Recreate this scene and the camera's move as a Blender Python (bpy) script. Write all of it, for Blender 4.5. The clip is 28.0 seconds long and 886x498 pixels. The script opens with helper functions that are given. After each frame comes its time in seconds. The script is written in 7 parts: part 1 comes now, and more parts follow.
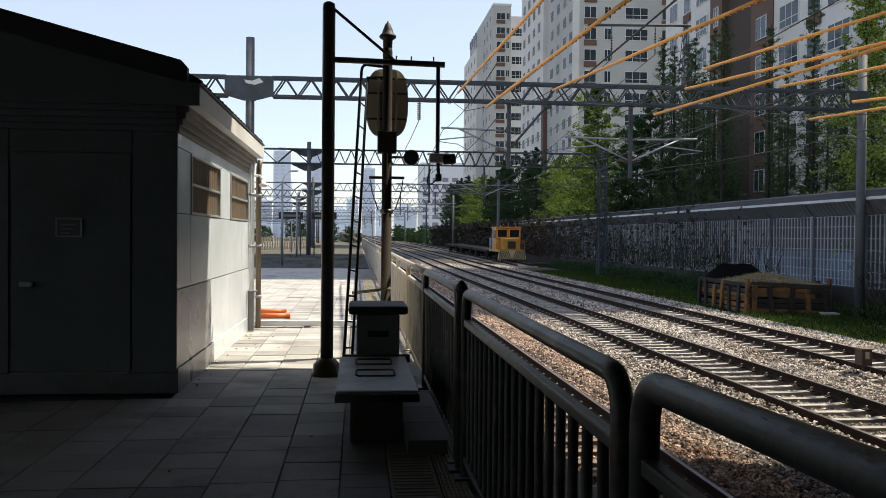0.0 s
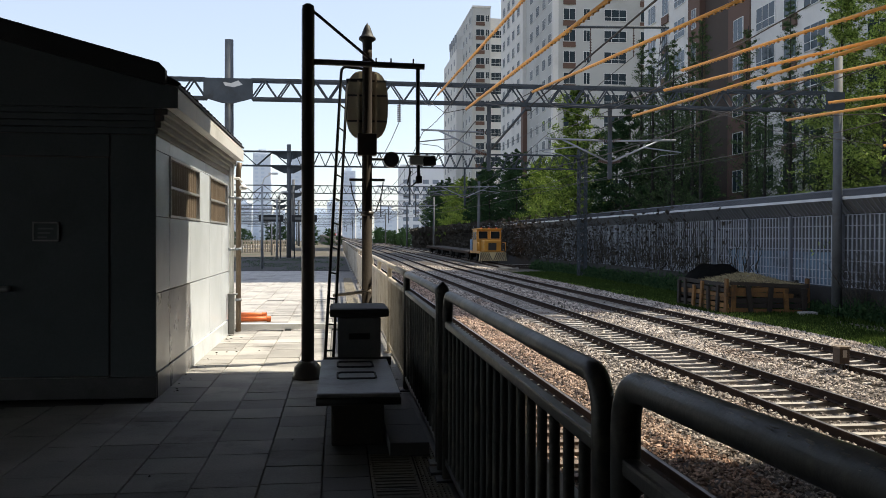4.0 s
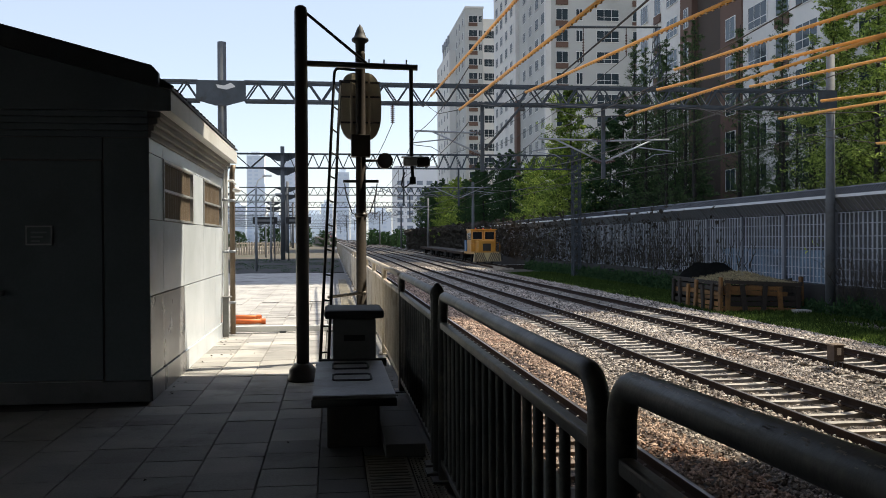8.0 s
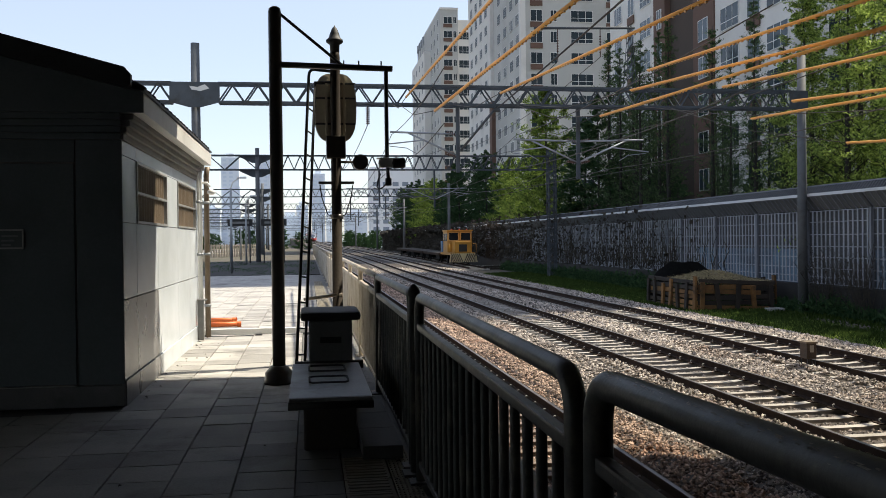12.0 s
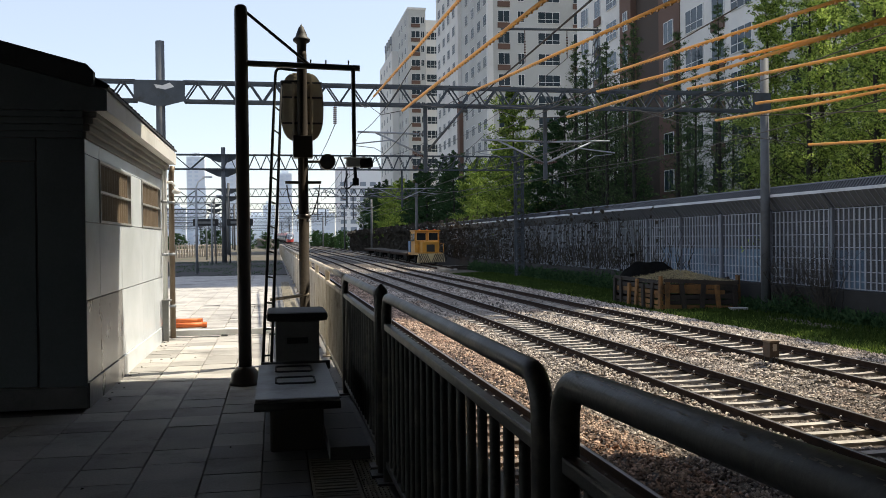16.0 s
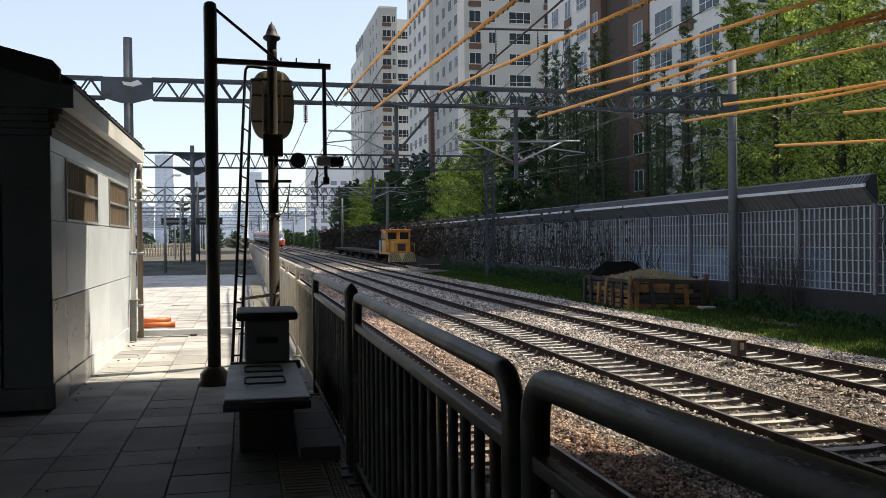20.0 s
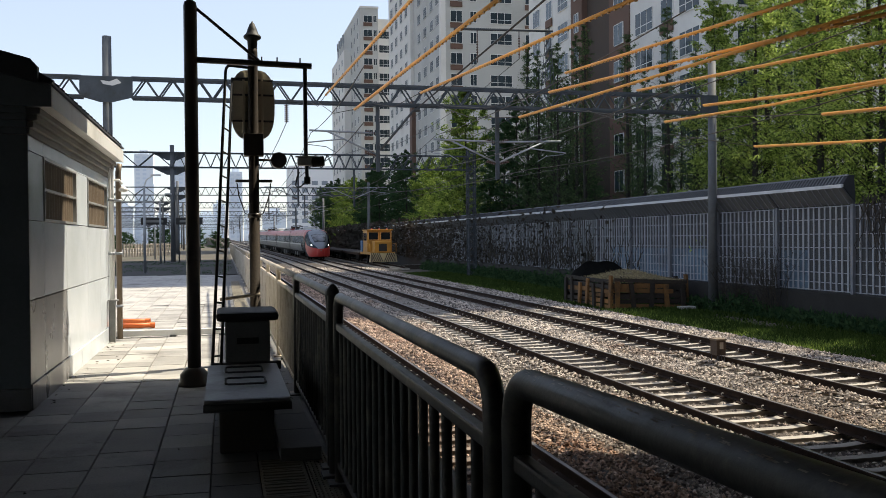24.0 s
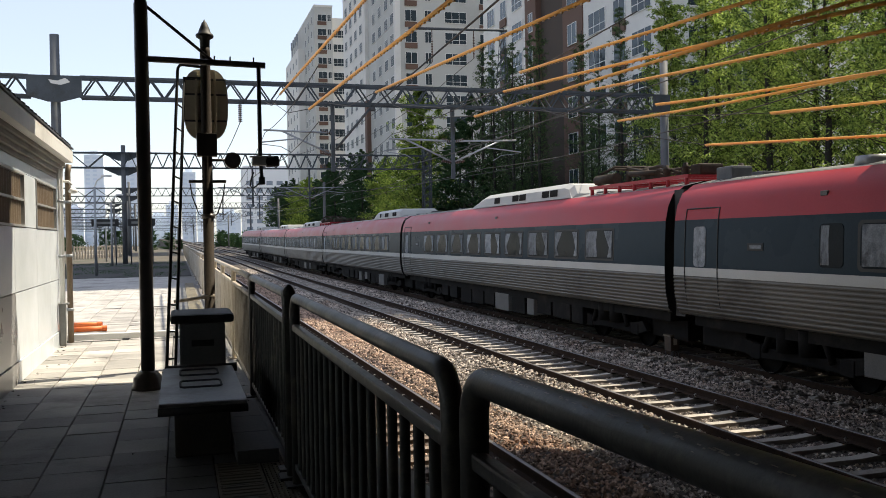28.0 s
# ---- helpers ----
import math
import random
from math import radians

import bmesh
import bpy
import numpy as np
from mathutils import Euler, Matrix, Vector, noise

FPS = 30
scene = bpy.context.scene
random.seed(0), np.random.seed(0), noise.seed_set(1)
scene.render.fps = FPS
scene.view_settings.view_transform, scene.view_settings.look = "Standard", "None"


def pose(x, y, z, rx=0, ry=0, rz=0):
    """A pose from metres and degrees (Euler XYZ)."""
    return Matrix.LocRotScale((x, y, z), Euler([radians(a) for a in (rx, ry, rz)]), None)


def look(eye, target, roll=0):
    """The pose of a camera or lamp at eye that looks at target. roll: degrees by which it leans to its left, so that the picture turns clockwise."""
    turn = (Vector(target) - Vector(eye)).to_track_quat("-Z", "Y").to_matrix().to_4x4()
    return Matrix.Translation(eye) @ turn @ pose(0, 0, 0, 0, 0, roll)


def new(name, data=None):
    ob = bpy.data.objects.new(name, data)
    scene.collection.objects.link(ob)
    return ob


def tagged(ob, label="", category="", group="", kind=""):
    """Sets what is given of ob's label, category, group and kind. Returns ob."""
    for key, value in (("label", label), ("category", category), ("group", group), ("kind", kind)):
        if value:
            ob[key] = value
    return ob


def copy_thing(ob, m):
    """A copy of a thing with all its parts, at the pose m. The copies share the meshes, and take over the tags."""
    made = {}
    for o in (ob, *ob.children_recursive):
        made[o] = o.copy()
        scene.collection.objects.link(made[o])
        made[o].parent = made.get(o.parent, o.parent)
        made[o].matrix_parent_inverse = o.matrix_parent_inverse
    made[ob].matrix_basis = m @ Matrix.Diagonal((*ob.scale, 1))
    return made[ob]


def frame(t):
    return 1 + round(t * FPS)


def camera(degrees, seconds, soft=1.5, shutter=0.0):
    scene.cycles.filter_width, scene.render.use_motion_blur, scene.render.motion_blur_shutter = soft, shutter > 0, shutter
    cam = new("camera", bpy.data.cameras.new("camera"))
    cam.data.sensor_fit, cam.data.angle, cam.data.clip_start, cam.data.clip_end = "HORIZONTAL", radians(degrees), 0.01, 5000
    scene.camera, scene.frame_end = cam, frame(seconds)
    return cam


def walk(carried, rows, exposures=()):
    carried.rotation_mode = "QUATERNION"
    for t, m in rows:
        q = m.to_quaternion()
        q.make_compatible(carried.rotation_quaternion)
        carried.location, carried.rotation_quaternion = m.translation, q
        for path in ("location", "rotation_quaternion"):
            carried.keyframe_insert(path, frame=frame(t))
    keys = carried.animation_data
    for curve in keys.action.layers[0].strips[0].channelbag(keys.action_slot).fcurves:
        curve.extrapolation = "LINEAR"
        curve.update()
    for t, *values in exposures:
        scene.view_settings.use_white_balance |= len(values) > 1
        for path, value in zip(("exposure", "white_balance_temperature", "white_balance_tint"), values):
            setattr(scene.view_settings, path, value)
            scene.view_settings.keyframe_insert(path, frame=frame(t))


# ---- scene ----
 
# ---- camera and its slow pan ----
cam = camera(52.4, 28.0, soft=0.4)
PATH = [
    (0, (-0.007, -0.011, 1.499), (1.896, 19.897, 1.215), 0.49),
    (0.5, (-0.006, -0.009, 1.498), (1.874, 19.900, 1.203), 0.65),
    (1, (-0.006, -0.009, 1.498), (1.870, 19.900, 1.162), 0.89),
    (1.5, (-0.005, -0.007, 1.498), (2.023, 19.887, 1.197), 0.81),
    (2, (-0.005, -0.007, 1.498), (2.174, 19.872, 1.234), 0.44),
    (2.5, (-0.005, -0.008, 1.498), (2.249, 19.863, 1.253), 0.30),
    (3, (-0.006, -0.009, 1.498), (2.295, 19.857, 1.258), 0.21),
    (3.5, (-0.006, -0.010, 1.498), (2.313, 19.854, 1.259), 0.17),
    (5.5, (-0.006, -0.010, 1.498), (2.349, 19.849, 1.268), 0.10),
    (6, (-0.006, -0.009, 1.498), (2.380, 19.847, 1.272), 0.06),
    (6.5, (-0.006, -0.009, 1.498), (2.392, 19.845, 1.273), -0.02),
    (7, (-0.006, -0.009, 1.498), (2.411, 19.843, 1.278), -0.14),
    (7.5, (-0.005, -0.007, 1.497), (2.431, 19.843, 1.278), -0.20),
    (8, (-0.006, -0.007, 1.498), (2.442, 19.841, 1.279), -0.28),
    (8.5, (-0.006, -0.008, 1.498), (2.468, 19.837, 1.275), -0.40),
    (9, (-0.006, -0.008, 1.498), (2.485, 19.835, 1.272), -0.45),
    (9.5, (-0.006, -0.007, 1.498), (2.571, 19.825, 1.274), -0.54),
    (10, (-0.006, -0.008, 1.498), (2.631, 19.816, 1.289), -0.58),
    (10.5, (-0.005, -0.007, 1.498), (2.700, 19.808, 1.296), -0.61),
    (11, (-0.005, -0.006, 1.497), (2.770, 19.799, 1.314), -0.60),
    (11.5, (-0.005, -0.008, 1.498), (2.868, 19.784, 1.303), -0.64),
    (12, (-0.005, -0.007, 1.498), (2.966, 19.770, 1.298), -0.65),
    (12.5, (-0.005, -0.007, 1.498), (3.086, 19.752, 1.300), -0.64),
    (14.5, (-0.005, -0.007, 1.498), (3.460, 19.690, 1.301), -0.69),
    (15, (-0.004, -0.006, 1.498), (3.510, 19.682, 1.297), -0.70),
    (15.5, (-0.004, -0.003, 1.497), (3.583, 19.672, 1.297), -0.67),
    (16, (-0.003, -0.002, 1.497), (3.677, 19.656, 1.292), -0.62),
    (16.5, (-0.003, -0.001, 1.497), (3.757, 19.641, 1.284), -0.58),
    (17, (-0.003, 0.000, 1.497), (3.811, 19.632, 1.283), -0.57),
    (17.5, (-0.003, 0.000, 1.497), (3.909, 19.613, 1.276), -0.52),
    (18, (-0.003, 0.000, 1.497), (4.015, 19.591, 1.272), -0.53),
    (18.5, (-0.003, 0.001, 1.497), (4.111, 19.572, 1.272), -0.54),
    (19, (-0.003, 0.002, 1.497), (4.202, 19.553, 1.273), -0.54),
    (19.5, (-0.003, 0.002, 1.497), (4.272, 19.539, 1.270), -0.54),
    (20, (-0.002, 0.003, 1.497), (4.310, 19.531, 1.271), -0.53),
    (20.5, (-0.002, 0.003, 1.497), (4.302, 19.534, 1.275), -0.47),
    (21, (-0.002, 0.003, 1.496), (4.341, 19.525, 1.279), -0.46),
    (21.5, (-0.001, 0.003, 1.496), (4.379, 19.517, 1.283), -0.48),
    (23.5, (-0.001, 0.004, 1.496), (4.654, 19.454, 1.270), -0.51),
    (24, (-0.001, 0.005, 1.496), (4.713, 19.440, 1.269), -0.52),
    (24.5, (-0.002, 0.003, 1.497), (4.798, 19.418, 1.269), -0.54),
    (25, (-0.002, 0.003, 1.497), (4.903, 19.391, 1.263), -0.58),
    (25.5, (-0.002, 0.003, 1.497), (4.991, 19.369, 1.252), -0.60),
    (26, (-0.002, 0.003, 1.497), (5.091, 19.342, 1.246), -0.64),
    (26.5, (-0.002, 0.003, 1.497), (5.216, 19.309, 1.243), -0.73),
    (27, (-0.002, 0.003, 1.497), (5.373, 19.266, 1.240), -0.82),
    (27.5, (-0.002, 0.002, 1.497), (5.521, 19.223, 1.241), -0.91),
    (28, (-0.002, 0.000, 1.497), (5.644, 19.185, 1.242), -0.98),
]
walk(cam, [(t, look(eye, target, roll)) for t, eye, target, roll in PATH], exposures=[(0, 0.72, 6850, 7), (10, 0.73, 6850, 7), (20, 0.74, 6950, 7), (27, 0.73, 6900, 7), (28, 0.83, 7050, 7.5)])

# ---- sky and sun ----
SUN_EL, SUN_AZ = 58.0, 17.0   # the sun stands over the right-hand side, a little ahead
world = bpy.data.worlds.new("sky_world")
scene.world = world
world.use_nodes = True
wn = world.node_tree
sky = wn.nodes.new("ShaderNodeTexSky")
sky.sky_type = "NISHITA"
sky.sun_disc = False
sky.sun_elevation = radians(SUN_EL)
sky.sun_rotation = radians(90 - SUN_AZ)
sky.air_density, sky.dust_density, sky.ozone_density = 1.0, 0.6, 1.0
haze = wn.nodes.new("ShaderNodeMix")   # thin spring haze evens out the sky
haze.data_type = "RGBA"
haze.inputs[0].default_value = 0.55
haze.inputs[7].default_value = (2.84, 3.0, 3.84, 1)
wn.links.new(sky.outputs[0], haze.inputs[6])
wn.links.new(haze.outputs[2], wn.nodes["Background"].inputs[0])
wn.nodes["Background"].inputs[1].default_value = 0.15
sun_data = bpy.data.lights.new("sun", "SUN")
sun_data.energy, sun_data.angle, sun_data.color = 4.6, radians(0.55), (1.0, 0.92, 0.80)
sun = new("sun", sun_data)
sd = Vector((math.cos(radians(SUN_EL)) * math.cos(radians(SUN_AZ)), math.cos(radians(SUN_EL)) * math.sin(radians(SUN_AZ)), math.sin(radians(SUN_EL))))
sun.matrix_world = look(sd * 200, (0, 0, 0))

# ---- materials ----
def surf(name, a, b, scale=3.0, rough=0.7, metal=0.0, bump=0.15, fine=40.0, rand=0.0, stain=None, moving=False, spec=0.5, island=0.0):
    """Two-scale noise between colours a and b, fine bump, optional stain colour in large patches."""
    m = bpy.data.materials.new(name)
    m.use_nodes = True
    t = m.node_tree
    n, l = t.nodes, t.links
    p = n["Principled BSDF"]
    p.inputs["Roughness"].default_value, p.inputs["Metallic"].default_value = rough, metal
    p.inputs["Specular IOR Level"].default_value = spec
    if moving:
        src = n.new("ShaderNodeTexCoord").outputs["Object"]
    else:
        src = n.new("ShaderNodeNewGeometry").outputs["Position"]
    big = n.new("ShaderNodeTexNoise")
    big.inputs["Scale"].default_value, big.inputs["Detail"].default_value = scale, 6
    small = n.new("ShaderNodeTexNoise")
    small.inputs["Scale"].default_value, small.inputs["Detail"].default_value = fine, 4
    l.new(src, big.inputs["Vector"])
    l.new(src, small.inputs["Vector"])
    add = n.new("ShaderNodeMath")
    add.operation = "MULTIPLY_ADD"
    l.new(small.outputs[0], add.inputs[0])
    add.inputs[1].default_value = 0.6
    l.new(big.outputs[0], add.inputs[2])
    ramp = n.new("ShaderNodeMapRange")
    ramp.inputs[1].default_value, ramp.inputs[2].default_value = 0.55, 1.05
    l.new(add.outputs[0], ramp.inputs[0])
    mix = n.new("ShaderNodeMix")
    mix.data_type = "RGBA"
    mix.inputs[6].default_value, mix.inputs[7].default_value = (*a, 1), (*b, 1)
    l.new(ramp.outputs[0], mix.inputs[0])
    col = mix.outputs[2]
    if stain:
        blot = n.new("ShaderNodeTexNoise")
        blot.inputs["Scale"].default_value, blot.inputs["Detail"].default_value = scale * 0.37, 8
        blot.inputs["Roughness"].default_value = 0.7
        l.new(src, blot.inputs["Vector"])
        cut = n.new("ShaderNodeMapRange")
        cut.inputs[1].default_value, cut.inputs[2].default_value = 0.52, 0.68
        l.new(blot.outputs[0], cut.inputs[0])
        mx = n.new("ShaderNodeMix")
        mx.data_type = "RGBA"
        l.new(cut.outputs[0], mx.inputs[0])
        l.new(col, mx.inputs[6])
        mx.inputs[7].default_value = (*stain, 1)
        col = mx.outputs[2]
    if rand or island:
        src2 = n.new("ShaderNodeNewGeometry").outputs["Random Per Island"] if island else n.new("ShaderNodeObjectInfo").outputs["Random"]
        k = rand or island
        r = n.new("ShaderNodeMapRange")
        r.inputs[3].default_value, r.inputs[4].default_value = 1 - k, 1 + k
        l.new(src2, r.inputs[0])
        mul = n.new("ShaderNodeVectorMath")
        mul.operation = "SCALE"
        l.new(col, mul.inputs[0])
        l.new(r.outputs[0], mul.inputs["Scale"])
        col = mul.outputs[0]
    l.new(col, p.inputs["Base Color"])
    if bump:
        bp = n.new("ShaderNodeBump")
        bp.inputs["Strength"].default_value, bp.inputs["Distance"].default_value = bump, 0.01
        l.new(small.outputs[0], bp.inputs["Height"])
        l.new(bp.outputs[0], p.inputs["Normal"])
    rr = n.new("ShaderNodeMapRange")
    rr.inputs[3].default_value, rr.inputs[4].default_value = max(rough - 0.12, 0.02), min(rough + 0.12, 1)
    l.new(big.outputs[0], rr.inputs[0])
    l.new(rr.outputs[0], p.inputs["Roughness"])
    return m


def glow(name, colour, strength):
    m = bpy.data.materials.new(name)
    m.use_nodes = True
    p = m.node_tree.nodes["Principled BSDF"]
    p.inputs["Base Color"].default_value = (*colour, 1)
    p.inputs["Emission Color"].default_value = (*colour, 1)
    p.inputs["Emission Strength"].default_value = strength
    return m


def leafy(name, a, b):
    """Leaves: diffuse and translucent, each leaf its own shade."""
    m = bpy.data.materials.new(name)
    m.use_nodes = True
    t = m.node_tree
    n, l = t.nodes, t.links
    n.remove(n["Principled BSDF"])
    geo = n.new("ShaderNodeNewGeometry")
    mix = n.new("ShaderNodeMix")
    mix.data_type = "RGBA"
    mix.inputs[6].default_value, mix.inputs[7].default_value = (*a, 1), (*b, 1)
    l.new(geo.outputs["Random Per Island"], mix.inputs[0])
    d, tr, ms = n.new("ShaderNodeBsdfDiffuse"), n.new("ShaderNodeBsdfTranslucent"), n.new("ShaderNodeMixShader")
    l.new(mix.outputs[2], d.inputs[0])
    l.new(mix.outputs[2], tr.inputs[0])
    ms.inputs[0].default_value = 0.5
    l.new(d.outputs[0], ms.inputs[1])
    l.new(tr.outputs[0], ms.inputs[2])
    l.new(ms.outputs[0], n["Material Output"].inputs[0])
    return m


M = dict(
    tile=surf("pavement_tile", (0.275, 0.265, 0.248), (0.41, 0.393, 0.365), 2.0, 0.8, bump=0.4, fine=60, rand=0.26, stain=(0.165, 0.157, 0.145)),
    tile_dark=surf("dark_tile", (0.10, 0.10, 0.098), (0.15, 0.145, 0.138), 2.5, 0.75, bump=0.25, fine=60, rand=0.12),
    tactile=surf("tactile_tile", (0.17, 0.15, 0.11), (0.25, 0.22, 0.16), 4, 0.8, fine=70, stain=(0.12, 0.11, 0.09)),
    joint=surf("joint_mortar", (0.13, 0.125, 0.118), (0.20, 0.19, 0.175), 4, 0.95),
    concrete=surf("concrete", (0.30, 0.29, 0.27), (0.40, 0.39, 0.36), 1.2, 0.9, bump=0.3, stain=(0.2, 0.19, 0.17)),
    # unseen deck underside, darkened to cut bounced light below
    soffit=surf("dimmed_soffit", (0.11, 0.11, 0.107), (0.16, 0.157, 0.152), 0.8, 0.9, bump=0.2, stain=(0.05, 0.048, 0.045)),
    concrete_dark=surf("weathered_concrete", (0.22, 0.21, 0.20), (0.32, 0.305, 0.29), 1.0, 0.92, bump=0.3, stain=(0.16, 0.15, 0.14)),
    panel_white=surf("white_wall_panel", (0.61, 0.66, 0.70), (0.68, 0.725, 0.765), 1.2, 0.22, bump=0.02, rand=0.03, stain=(0.565, 0.61, 0.64)),
    granite=surf("polished_granite", (0.15, 0.15, 0.155), (0.27, 0.265, 0.26), 2.5, 0.3, bump=0.03, fine=120, rand=0.06, stain=(0.11, 0.105, 0.105)),
    cladding_dark=surf("dark_cladding", (0.135, 0.158, 0.168), (0.18, 0.204, 0.214), 1.5, 0.5, bump=0.05, stain=(0.12, 0.137, 0.144)),
    roof_dark=surf("dark_roof_sheet", (0.04, 0.043, 0.048), (0.065, 0.068, 0.074), 2, 0.5, bump=0.08),
    fascia=surf("light_fascia", (0.60, 0.60, 0.58), (0.70, 0.69, 0.66), 2, 0.5, bump=0.04, stain=(0.5, 0.49, 0.46)),
    louvre=surf("bronze_louvre", (0.16, 0.12, 0.085), (0.22, 0.17, 0.12), 3, 0.5, metal=0.3),
    alu=surf("aluminium_frame", (0.5, 0.5, 0.5), (0.62, 0.62, 0.61), 4, 0.4, metal=0.7, bump=0.03),
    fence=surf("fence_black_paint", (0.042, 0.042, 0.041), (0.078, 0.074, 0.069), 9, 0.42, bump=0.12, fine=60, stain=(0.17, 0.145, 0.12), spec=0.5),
    # same fence in the sun: brightness put into a paler worn colour
    fence_sunlit_worn=surf("fence_sunlit_worn_paint", (0.36, 0.31, 0.245), (0.52, 0.46, 0.37), 4, 0.7, bump=0.1, fine=80, stain=(0.20, 0.16, 0.12)),
    pole=surf("pole_dark_paint", (0.042, 0.037, 0.032), (0.072, 0.062, 0.052), 6, 0.36, metal=0.0, bump=0.05, stain=(0.085, 0.058, 0.038), spec=0.6),
    mast=surf("mast_weathered", (0.028, 0.022, 0.017), (0.055, 0.042, 0.03), 5, 0.8, metal=0.0, bump=0.2, spec=0.2),
    rust=surf("mast_rust", (0.32, 0.14, 0.04), (0.48, 0.23, 0.07), 6, 0.85, bump=0.25, stain=(0.12, 0.07, 0.035)),
    box_rust=surf("rusty_box", (0.05, 0.032, 0.021), (0.10, 0.066, 0.042), 6, 0.7, bump=0.15, stain=(0.035, 0.022, 0.015)),
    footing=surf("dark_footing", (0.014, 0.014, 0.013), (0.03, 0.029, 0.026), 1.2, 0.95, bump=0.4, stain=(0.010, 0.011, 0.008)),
    galv=surf("galvanised_steel", (0.26, 0.28, 0.30), (0.36, 0.38, 0.40), 3, 0.55, metal=0.45, bump=0.06),
    steel_dark=surf("dark_steel", (0.05, 0.055, 0.06), (0.10, 0.105, 0.11), 3, 0.6, metal=0.3, bump=0.08),
    gantry=surf("gantry_grey_paint", (0.048, 0.058, 0.068), (0.082, 0.094, 0.106), 2, 0.75, metal=0.0, bump=0.06, stain=(0.045, 0.043, 0.04), spec=0.3),
    board=surf("signal_board_back", (0.60, 0.55, 0.44), (0.70, 0.65, 0.53), 3, 0.6, bump=0.05, stain=(0.44, 0.40, 0.32)),
    bench=surf("bench_top", (0.22, 0.215, 0.20), (0.32, 0.31, 0.29), 4, 0.5, bump=0.06, stain=(0.17, 0.155, 0.14), spec=0.4),
    bench_dark=surf("bench_base", (0.04, 0.036, 0.032), (0.07, 0.063, 0.055), 4, 0.7, stain=(0.06, 0.045, 0.033)),
    cabinet=surf("cabinet_grey", (0.15, 0.152, 0.148), (0.205, 0.205, 0.196), 3, 0.55, bump=0.05, stain=(0.115, 0.105, 0.09)),
    rubber=surf("black_rubber", (0.018, 0.018, 0.018), (0.04, 0.038, 0.036), 6, 0.7),
    orange=surf("orange_plastic", (0.78, 0.16, 0.035), (0.85, 0.22, 0.06), 4, 0.5, bump=0.03),
    cover=surf("orange_line_cover", (0.80, 0.36, 0.06), (0.90, 0.45, 0.10), 2, 0.5, bump=0.05),
    cover_old=surf("faded_line_cover", (0.45, 0.26, 0.10), (0.58, 0.33, 0.12), 2, 0.6, bump=0.05),
    wire=surf("overhead_wire", (0.05, 0.045, 0.04), (0.08, 0.07, 0.06), 3, 0.6, metal=0.4),
    rail_side=surf("rusty_rail", (0.026, 0.018, 0.014), (0.055, 0.036, 0.026), 5, 0.9, bump=0.2, fine=60, spec=0.1),
    rail_head=surf("polished_rail_head", (0.16, 0.15, 0.145), (0.26, 0.25, 0.24), 3, 0.38, metal=0.8, bump=0.02),
    sleeper=surf("concrete_sleeper", (0.27, 0.25, 0.22), (0.39, 0.36, 0.32), 3, 0.9, bump=0.3, fine=30, rand=0.2, stain=(0.18, 0.14, 0.11)),
    sleeper_dirty=surf("rust_stained_sleeper", (0.13, 0.10, 0.08), (0.22, 0.175, 0.14), 3, 0.9, bump=0.25, rand=0.2, stain=(0.10, 0.06, 0.04)),
    stone_rust=surf("rusty_ballast_stone", (0.22, 0.145, 0.105), (0.46, 0.345, 0.265), 1.0, 0.9, bump=0.2, fine=30, island=0.75, stain=(0.24, 0.125, 0.075)),
    clip=surf("rail_clip", (0.30, 0.28, 0.26), (0.42, 0.40, 0.38), 9, 0.5, metal=0.0),
    # bed darker than its stones: shade in the gaps put into colour
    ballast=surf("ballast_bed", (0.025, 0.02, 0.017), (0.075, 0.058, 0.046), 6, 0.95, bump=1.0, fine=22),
    stone=surf("ballast_stone", (0.20, 0.17, 0.145), (0.50, 0.44, 0.38), 1.0, 0.9, bump=0.2, fine=30, island=0.85, stain=(0.25, 0.175, 0.13)),
    earth=surf("bare_earth", (0.05, 0.042, 0.03), (0.10, 0.085, 0.06), 0.4, 0.95, bump=0.6, fine=8, stain=(0.04, 0.05, 0.02)),
    slat=surf("barrier_slat", (0.27, 0.295, 0.325), (0.37, 0.392, 0.42), 1.5, 0.65, bump=0.05, stain=(0.17, 0.18, 0.20)),
    moulding=surf("eaves_moulding", (0.20, 0.19, 0.175), (0.27, 0.26, 0.24), 2, 0.6, bump=0.04, stain=(0.16, 0.15, 0.135)),
    faded_blue=surf("faded_blue_paint", (0.045, 0.085, 0.13), (0.12, 0.19, 0.26), 0.9, 0.8, bump=0.05, stain=(0.03, 0.035, 0.042)),
    rib=surf("cap_rib", (0.10, 0.108, 0.118), (0.15, 0.158, 0.168), 1.0, 0.8, bump=0.05),
    beam_cream=surf("cream_beam_paint", (0.40, 0.32, 0.17), (0.52, 0.43, 0.26), 3, 0.6, bump=0.05, stain=(0.2, 0.15, 0.09)),
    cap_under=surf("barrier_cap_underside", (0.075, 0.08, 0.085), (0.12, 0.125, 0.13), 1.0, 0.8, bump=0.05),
    post_grey=surf("post_grey_paint", (0.085, 0.092, 0.10), (0.13, 0.138, 0.147), 2, 0.7, bump=0.05, stain=(0.075, 0.072, 0.065), spec=0.3),
    slat_dim=surf("barrier_crossbar", (0.15, 0.163, 0.183), (0.22, 0.233, 0.258), 1.5, 0.7, bump=0.05, spec=0.3),
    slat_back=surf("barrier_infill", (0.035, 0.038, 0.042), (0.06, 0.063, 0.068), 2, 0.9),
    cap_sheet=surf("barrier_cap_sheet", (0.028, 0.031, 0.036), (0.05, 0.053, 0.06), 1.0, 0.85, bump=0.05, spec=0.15),
